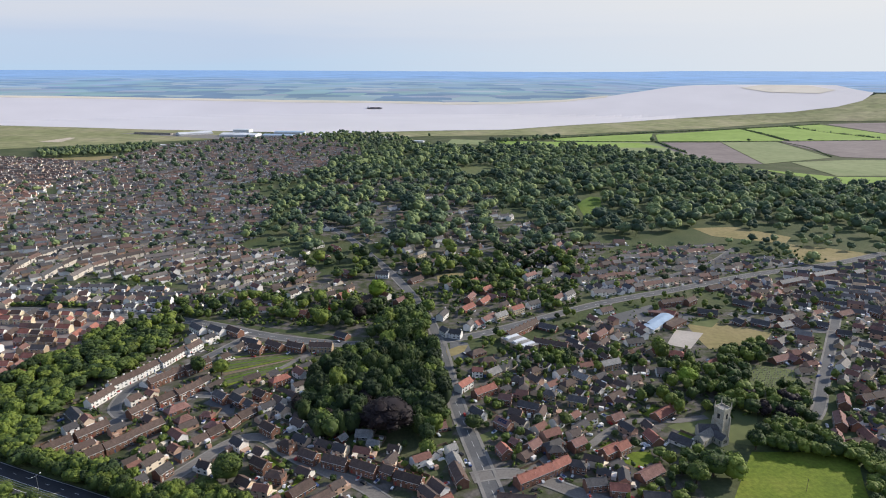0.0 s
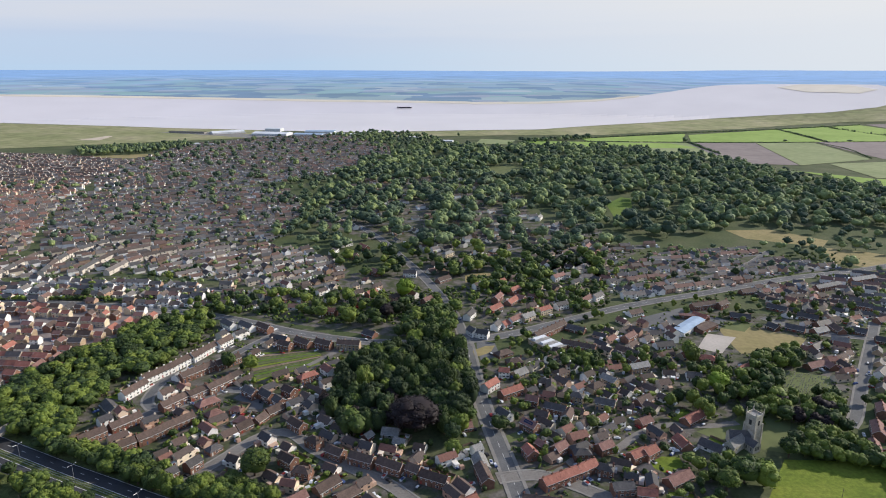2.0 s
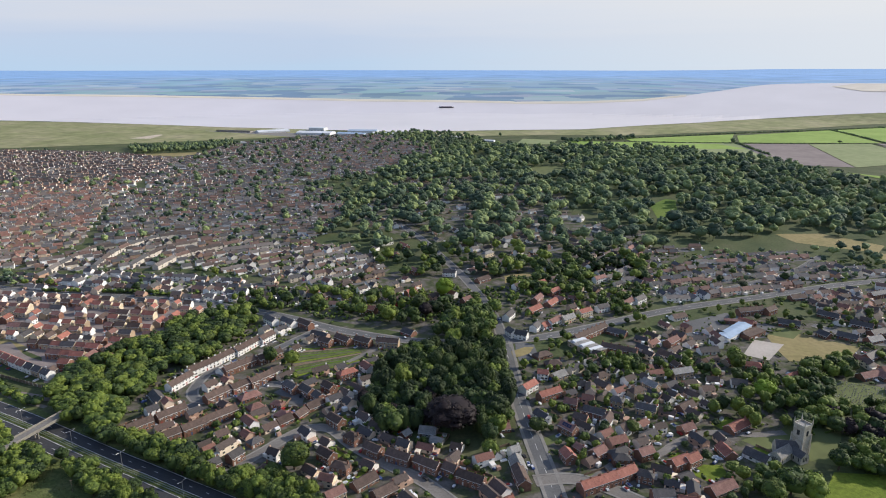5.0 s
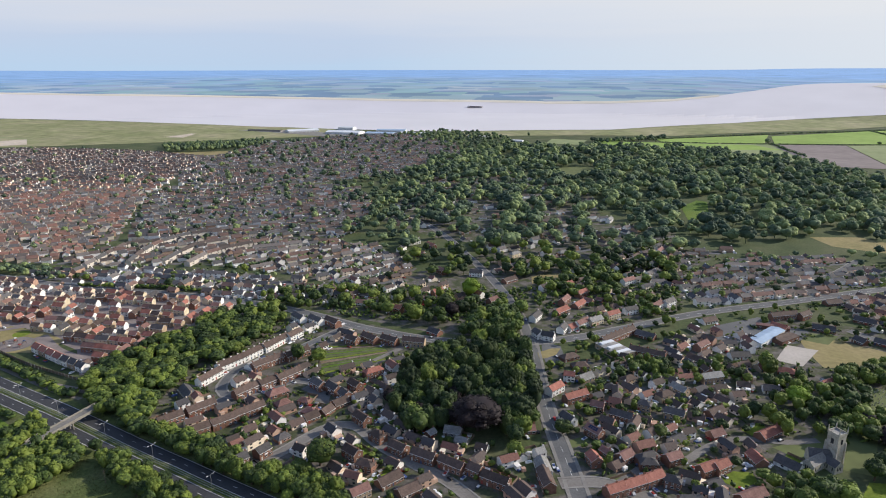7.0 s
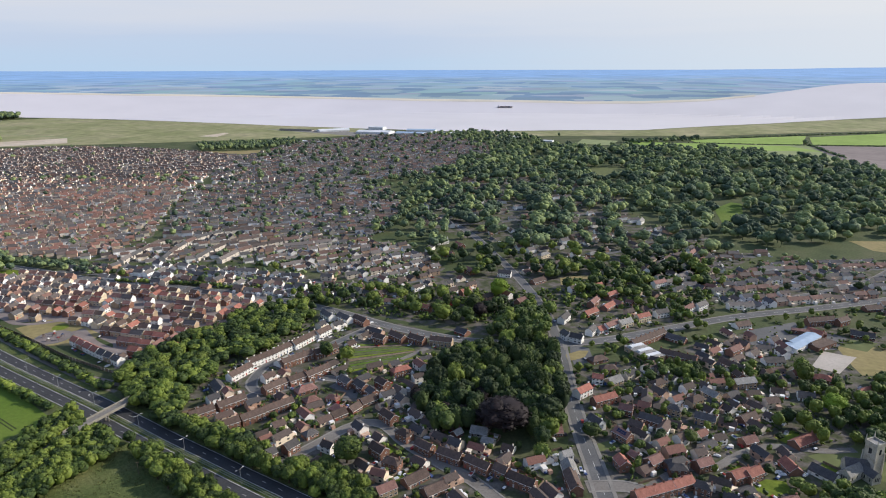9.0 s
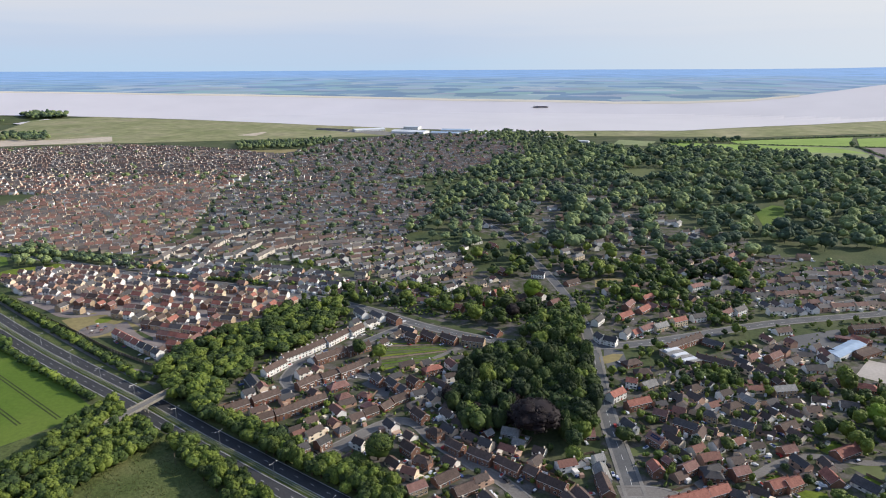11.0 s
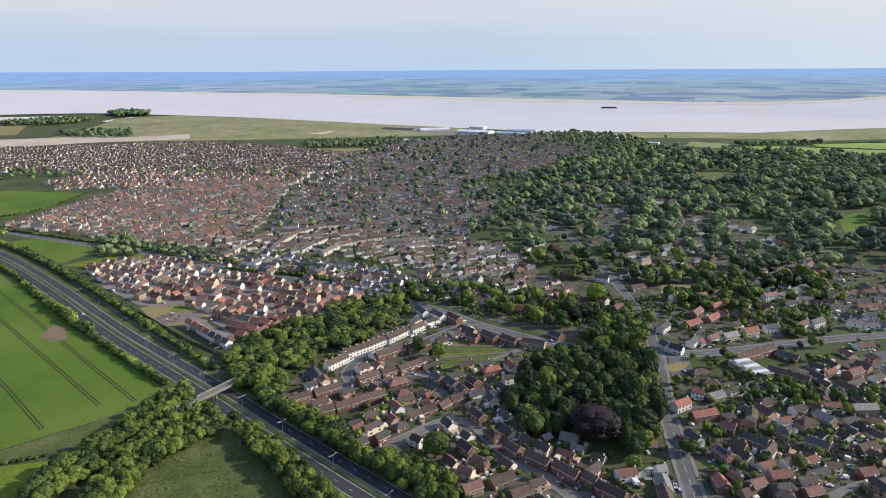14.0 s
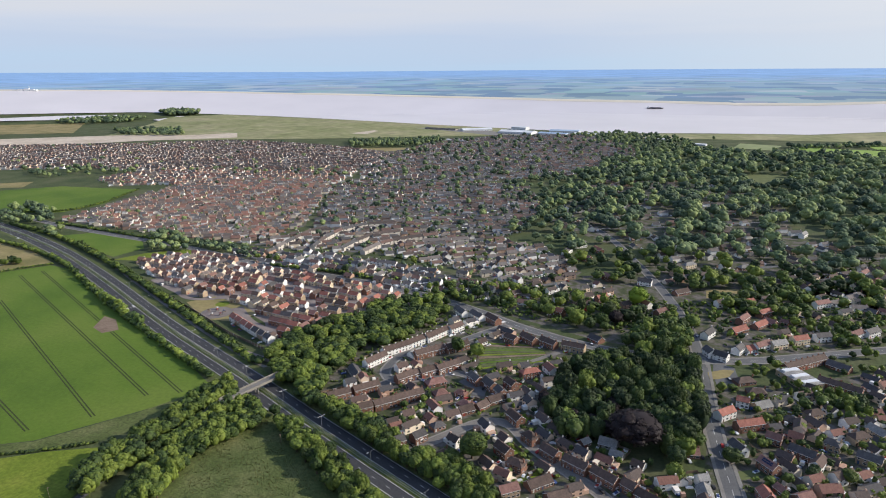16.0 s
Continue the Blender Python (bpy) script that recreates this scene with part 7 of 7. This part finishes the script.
# headstones
cem = [(236.8, 461.8), (247.2, 466.8), (274.7, 457.2), (265.2, 437.4), (245.3, 426.7), (230.2, 428.3)]
STONE = Solid().prism([(-0.35, 0), (0.35, 0), (0.35, 0.8), (0.2, 1.0), (-0.2, 1.0), (-0.35, 0.8)], -0.08, 0.08).made("headstone", M["stone"])
for i in range(26):
    for j in range(12):
        x, y = min(p[0] for p in cem) + i * 2.1 + rng.uniform(-0.4, 0.4), min(p[1] for p in cem) + j * 3.4 + rng.uniform(-0.4, 0.4)
        if inside(cem, x, y) and rng.random() < 0.7:
            ob = new("headstone", STONE)
            ob.matrix_basis = pose(x, y, 0.05, 0, 0, rng.uniform(10, 30)) @ Matrix.Diagonal((1.3, 1.3, rng.uniform(0.8, 1.4), 1))
            tagged(ob, "weathered grey headstone in the cemetery grass", "headstone", "headstones of the cemetery")


# ---- school, sheds, docks ----
def shed(x, y, ang, L, W, e, roof, wall, rise=0.12, label="long low shed with a pale sheet roof", lights=0, name="shed"):
    base = new(name)
    base.matrix_basis = pose(x, y, 0, 0, 0, ang)
    tagged(base, label, "shed")
    part("wall", Solid().box(-L / 2, -W / 2, 0, L / 2, W / 2, e).made("wall", wall), base)
    h = e + W * rise + 0.15
    part("roof", Solid().prism([(-W / 2 - 0.3, e), (W / 2 + 0.3, e), (W / 2 + 0.3, e + 0.15), (0, h), (-W / 2 - 0.3, e + 0.15)], -L / 2 - 0.3, L / 2 + 0.3).made("roof", roof), base, "", pose(0, 0, 0.002, 0, 0, 90))
    for i in range(lights):
        x0 = -L / 2 + (i + 0.5) * L / lights
        part("rooflight", Solid().box(x0 - L / lights * 0.22, -W * 0.4, e + 0.1, x0 + L / lights * 0.22, W * 0.4, h + 0.35, 0, 0.2).made("rooflight", M["shed_white"]), base, "pale rooflight strip")
    n = max(2, int(L / 6))
    for i in range(n):
        for sd in (-1, 1):
            part("window", WINDOW_BIG, base, "", pose(0, sd * W / 2, 0, 0, 0, 0 if sd > 0 else 180) @ pose(-L / 2 + (i + 0.5) * L / n, 0, 1.0))
    return base


def between(pts):
    (ax, ay), (bx, by) = pts
    return (ax + bx) / 2, (ay + by) / 2, math.degrees(math.atan2(by - ay, bx - ax)), math.hypot(bx - ax, by - ay)


x, y, a, L = between([(183.6, 532.2), (213, 565.3)])
shed(x, y, a, L, 12, 4.2, M["shed_blue"], M["white"], 0.1, "school building with a pale blue roof", name="school")
x, y, a, L = between([(199.4, 540.2), (222.8, 559.7)])
shed(x + 2, y - 2, a, L * 0.8, 11, 3.6, M["b"], WALL["k"], 0.06, "low brick school wing with a brown roof", name="school")
x, y, a, L = between([(198.5, 577), (224.8, 571.3)])
shed(x, y, a, L, 6, 3.2, M["p"], WALL["k"], 0.2, "low brick school wing with a tiled roof", name="school")
x, y, a, L = between([(54.7, 511.6), (70.8, 490.8)])
shed(x + 3, y + 1, a, L * 1.1, 17, 4.5, M["g"], WALL["y"], 0.05, "buff brick workshop with pale rooflight strips", 3, name="workshop")
for (p0, p1, W, e, rf) in ((*[(-915.6, 2225.4), (-824.5, 2292.8)], 60, 10, "shed_white"), (*[(-756.2, 2216.9), (-631, 2202.4)], 70, 12, "shed_white"), (*[(-611.5, 2206.9), (-508.9, 2188.9)], 50, 10, "shed_blue"), (*[(-494.9, 2233.8), (-404.4, 2213.2)], 40, 9, "shed_white"), (*[(-1077.6, 2259.5), (-942.8, 2242.4)], 24, 9, "d"), (*[(-959.3, 1882), (-905.8, 1894.7)], 20, 7, "shed_white"), (*[(-902.2, 1895.5), (-820.2, 1915.1)], 24, 7, "shed_white"), (*[(-792.6, 1904.6), (-739.8, 1917.1)], 24, 6, "shed_white"), (*[(-758, 2356.3), (-698.5, 2345.4)], 40, 16, "shed_white"), (*[(-598.1, 2298), (-492.7, 2299.6)], 50, 11, "shed_blue"), (*[(-126.2, 2062.7), (-62.5, 2048.5)], 26, 6, "shed_white"), (*[(-249.4, 2195.6), (-179.4, 2161)], 24, 5, "shed_white"), (*[(754.4, 1194.7), (782, 1201.2)], 18, 6, "shed_white"), (*[(-805.3, 1225.2), (-775.1, 1236.7)], 16, 5, "shed_white"), (*[(-782.3, 1380.2), (-744.8, 1384)], 18, 5, "shed_white")):
    x, y, a, L = between((p0, p1))
    shed(x, y, a, L, W * 0.8, e * 0.62, M[rf], M["shed_white"] if rf != "d" else WALL["g"], 0.08, "large pale industrial hangar by the river", name="hangar")
sheet("apron", [(-1147.4, 2279.5), (-913, 2309.3), (-771.6, 2229.5), (-417.1, 2229.2), (-403.1, 2155.4), (-751.7, 2111.4), (-962.2, 2207)], 0.9, M["pave"], "pale concrete dock apron")
sheet("sports_field", [(-1030.7, 1634.4), (-793.3, 1722), (-765.6, 1661.5), (-987.6, 1565.3)], 0.3, M["dry"], "dry mown sports field")

# ---- ship ----
ship = new("cargo_ship")
sx, sy = -396.8, 3762.6
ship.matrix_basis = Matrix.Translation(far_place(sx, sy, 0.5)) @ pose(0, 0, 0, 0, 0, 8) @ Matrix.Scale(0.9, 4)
tagged(ship, "long low dark cargo barge on the river", "ship")
part("hull", Solid().prism([(-42, 0.5), (-45, 5), (45, 5.5), (41, 0.5)], -6, 6).made("hull", M["hull"]), ship)
part("hatch", Solid().box(-30, -4.5, 5.2, 32, 4.5, 7.2, 0, 0.3).made("hatch", M["hull"]), ship)
part("wheelhouse", Solid().box(-41, -4, 5.2, -33, 4, 12, 0, 0.4).made("wheelhouse", M["white"]), ship, "white wheelhouse")


# ---- cars ----
def car_proto(colour, van=False):
    base = new("van" if van else "car")
    tagged(base, f"parked {colour} {'delivery van' if van else 'family car'} on the tarmac", "van" if van else "car", "parked vehicles")
    if van:
        prof = [(-2.6, 0.35), (2.6, 0.35), (2.6, 1.1), (1.9, 1.35), (1.2, 2.2), (-2.55, 2.25), (-2.6, 2.0)]
        glass = [(1.27, 1.4), (1.86, 1.4), (1.3, 2.1), (1.0, 2.1)]
    else:
        prof = [(-2.1, 0.35), (2.1, 0.35), (2.15, 0.7), (1.2, 0.92), (0.55, 1.42), (-1.1, 1.45), (-1.9, 0.95), (-2.15, 0.85)]
        glass = [(-1.75, 0.96), (1.05, 0.96), (0.52, 1.36), (-1.05, 1.39)]
    part("body", Solid().prism(prof, -0.86, 0.86).made("body", PAINT[colour]), base)
    part("glazing", Solid().prism(glass, -0.88, 0.88).made("glazing", M["glass"]), base, "dark side glass")
    if not van:
        part("windscreen", Solid().prism([(0.62, 1.39), (1.14, 0.985), (1.17, 1.0), (0.65, 1.405)], -0.72, 0.72).made("windscreen", M["glass"]), base)
    wheel = Solid().tube((0, -0.1, 0.33), (0, 0.1, 0.33), 0.33, 0.33, 10).made("wheel", M["tyre"])
    for wx in (-1.35, 1.35):
        for wy in (-0.8, 0.8):
            part("wheel", wheel, base, "", pose(wx, wy, 0))
    return base


protos = {}


def car(x, y, ang, colour, van=False, z=0.1):
    key = (colour, van)
    m = pose(x, y, z, 0, 0, ang)
    if key in protos:
        return copy_thing(protos[key], m)
    protos[key] = car_proto(colour, van)
    protos[key].matrix_basis = m
    return protos[key]


COLOURS = ["white", "silver", "black", "blue", "red", "grey", "white", "grey"]
cars = 0
for x, y, ang, L, D in HOMES[:170]:
    if math.hypot(x, y) < 470 and rng.random() < 0.5:
        side = rng.choice([-1, 1])
        c, s = math.cos(radians(ang)), math.sin(radians(ang))
        u, w = (L / 2 + 1.7) * side, rng.uniform(-3.5, -1)
        car(x + u * c - w * s, y + u * s + w * c, ang + 90 + rng.uniform(-6, 6), COLOURS[rng.integers(0, 8)], z=0.03)
        cars += 1
for line, w in ROADS[1:]:
    if w < 3 or w > 9:
        continue
    nn = sides(line)
    for i in range(1, len(line) - 1, 2):
        p = line[i]
        if 165 < math.hypot(p.x, p.y) < 580 and rng.random() < 0.13 and cars < 140 and p.z < 0.1:
            sd = rng.choice([-1, 1])
            q = p + nn[i] * sd * min(2.6, w * 0.45)
            d = line[i + 1] - p
            car(q.x, q.y, math.degrees(math.atan2(d.y, d.x)) + (180 if sd > 0 else 0), COLOURS[rng.integers(0, 8)], rng.random() < 0.08, 0.2)
            cars += 1
kerbside = Town()
for x, y, ang, L, D in HOMES[:330]:
    for _ in range(2):
        if rng.random() < 0.6 and math.hypot(x, y) < 620:
            c, s = math.cos(radians(ang)), math.sin(radians(ang))
            u, w = rng.uniform(-L / 2, L / 2), rng.choice([-1, 1]) * (D / 2 + rng.uniform(2.5, 4.5))
            kerbside.car(x + u * c - w * s, y + u * s + w * c, ang + rng.choice([0, 90]) + rng.uniform(-8, 8))
kerbside.made("parked_cars", "parked cars on drives and kerbs", "near_roof", "far_wall")
for px, py, colour in ((-904.2, 552.2, "white"), (-779.2, 515.4, "silver"), (-527.6, 420.5, "white"), (-476.3, 471.1, "white")):
    i = min(range(len(hw)), key=lambda k: (hw[k].x - px) ** 2 + (hw[k].y - py) ** 2)
    d = hw[min(i + 1, len(hw) - 1)] - hw[max(i - 1, 0)]
    car(px, py, math.degrees(math.atan2(d.y, d.x)), colour)
# a lorry in the lay-by
lorry = new("lorry")
lx, ly = -529.7, 412.8
i = min(range(len(hw)), key=lambda k: (hw[k].x - lx) ** 2 + (hw[k].y - ly) ** 2)
d = hw[i + 1] - hw[i - 1]
lorry.matrix_basis = pose(lx, ly, 0.05, 0, 0, math.degrees(math.atan2(d.y, d.x)))
tagged(lorry, "white articulated lorry standing beside the carriageway", "lorry")
part("trailer", Solid().box(-7, -1.25, 1.1, 4.2, 1.25, 3.9).made("trailer", M["white"]), lorry)
part("cab", Solid().box(4.6, -1.2, 0.6, 6.8, 1.2, 3.3, 0, 0.12).made("cab", PAINT["white"]), lorry)
part("chassis", Solid().box(-6.8, -0.9, 0.6, 5, 0.9, 1.1).made("chassis", M["tyre"]), lorry)
for wx in (-6, -4.8, -3.6, 3.4, 5.8):
    for wy in (-1.05, 1.05):
        part("wheel", Solid().tube((wx, wy - 0.15, 0.48), (wx, wy + 0.15, 0.48), 0.48, 0.48, 10).made("wheel", M["tyre"]), lorry)

# ---- garden fences, sheds and hedges round the nearest homes ----
for x, y, ang, L, D in HOMES[:160]:
    d = math.hypot(x, y)
    if d > 480:
        continue
    back = 1 if (math.cos(radians(ang)) * y - math.sin(radians(ang)) * x) > 0 else -1
    m = pose(x, y, 0, 0, 0, ang)
    reach = rng.uniform(7, 11)
    c, s = math.cos(radians(ang)), math.sin(radians(ang))
    w = back * (D / 2 + reach)
    if not taken(x - w * s, y + w * c):
        y0, y1 = sorted((back * (D / 2 + 0.3), w))
        ob = new("garden_fence")
        ob.matrix_basis = m
        tagged(ob, "weathered brown board fence round a back garden", "fence", "garden fences")
        part("back_panel", Solid().box(-L / 2, w - 0.05, 0, L / 2, w + 0.05, 1.7).made("back_panel", M["fence"]), ob)
        part("side_panel", Solid().box(L / 2, y0, 0, L / 2 + 0.1, y1, 1.7).made("side_panel", M["fence"]), ob)
        lawn = Solid().box(-L / 2 + 0.4, y0 + 0.8, 0, L / 2 - 0.4, y1 - 0.4, 0.06)
        lw = new("lawn", lawn.made("lawn", M["pasture"] if rng.random() < 0.6 else M["olive"]))
        lw.matrix_basis = m
        tagged(lw, "small mown back garden lawn", "lawn", kind="structure")
        if rng.random() < 0.6:
            sh = new("garden_shed")
            sh.matrix_basis = m @ pose(rng.uniform(-L / 2 + 1.5, L / 2 - 1.5), w - back * 1.6, 0.06)
            tagged(sh, "small wooden garden shed with a felt roof", "shed", "garden sheds")
            part("wall", Solid().box(-1.2, -0.9, 0, 1.2, 0.9, 1.8).made("wall", M["fence"] if rng.random() < 0.6 else M["white"]), sh)
            part("roof", Solid().prism([(-1.1, 1.8), (1.1, 1.8), (1.1, 1.9), (0, 2.4), (-1.1, 1.9)], -1.35, 1.35).made("roof", M["g"]), sh, "", pose(0, 0, 0, 0, 0, 90))

# ---- meadow tufts ----
tuft_v = np.array([(-0.3, 0, 0), (0.3, 0, 0), (0.1, 0.15, 0.8), (0, -0.3, 0), (0.05, 0.3, 0), (-0.2, 0, 0.7), (-0.25, -0.2, 0), (0.2, 0.25, 0), (0.25, -0.1, 0.6)])
tuft_f = np.array([(0, 1, 2), (3, 4, 5), (6, 7, 8)])
tufts = Wood()
meadow_poly = [(-288, 251.6), (-281.5, 289.9), (-271.1, 306.2), (-227.6, 291.1), (-179.4, 267.7), (-135.7, 241), (-109.9, 226.9), (-236.5, 171.8)]
mx, my = [p[0] for p in meadow_poly], [p[1] for p in meadow_poly]
for _ in range(9000):
    x, y = rng.uniform(min(mx), max(mx)), rng.uniform(min(my), max(my))
    if inside(meadow_poly, x, y) and noise.noise((x / 9, y / 9, 0)) > -0.15:
        k = rng.uniform(0.5, 1.3)
        tufts.add((tuft_v, tuft_f), x, y, 0.02, k, k * 0.8, rng.uniform(0.3, 1))
M["tuft"] = material("tall_grass", [(0.075, 0.10, 0.028), (0.11, 0.135, 0.042), (0.17, 0.17, 0.070)], 0.95, 0.5, pick="tint", stain=0.2)
tufts.made("grass_tufts", "tall rough grass tufts of the meadow", M["tuft"], "grass")

# ---- a pale works with a chimney on the far shore ----
works = new("factory")
wx, wy = -7718.5, 5131.7
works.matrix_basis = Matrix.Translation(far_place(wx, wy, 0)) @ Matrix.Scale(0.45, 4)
tagged(works, "pale distant factory with a chimney across the river", "factory")
for i, (o, w, h) in enumerate(((-110, 40, 14), (-50, 60, 20), (20, 50, 26), (75, 40, 18), (110, 30, 12))):
    part("hall", Solid().box(o - w / 2, -20, -6, o + w / 2, 20, h).made("hall", M["shed_white"]), works, "", pose(0, 0, 0, 0, 0, 35))
part("stack", Solid().tube((45, 0, 0), (45, 0, 52), 3.2, 2.2, 10).made("stack", M["shed_white"]), works, "tall pale chimney", pose(0, 0, 0, 0, 0, 35))
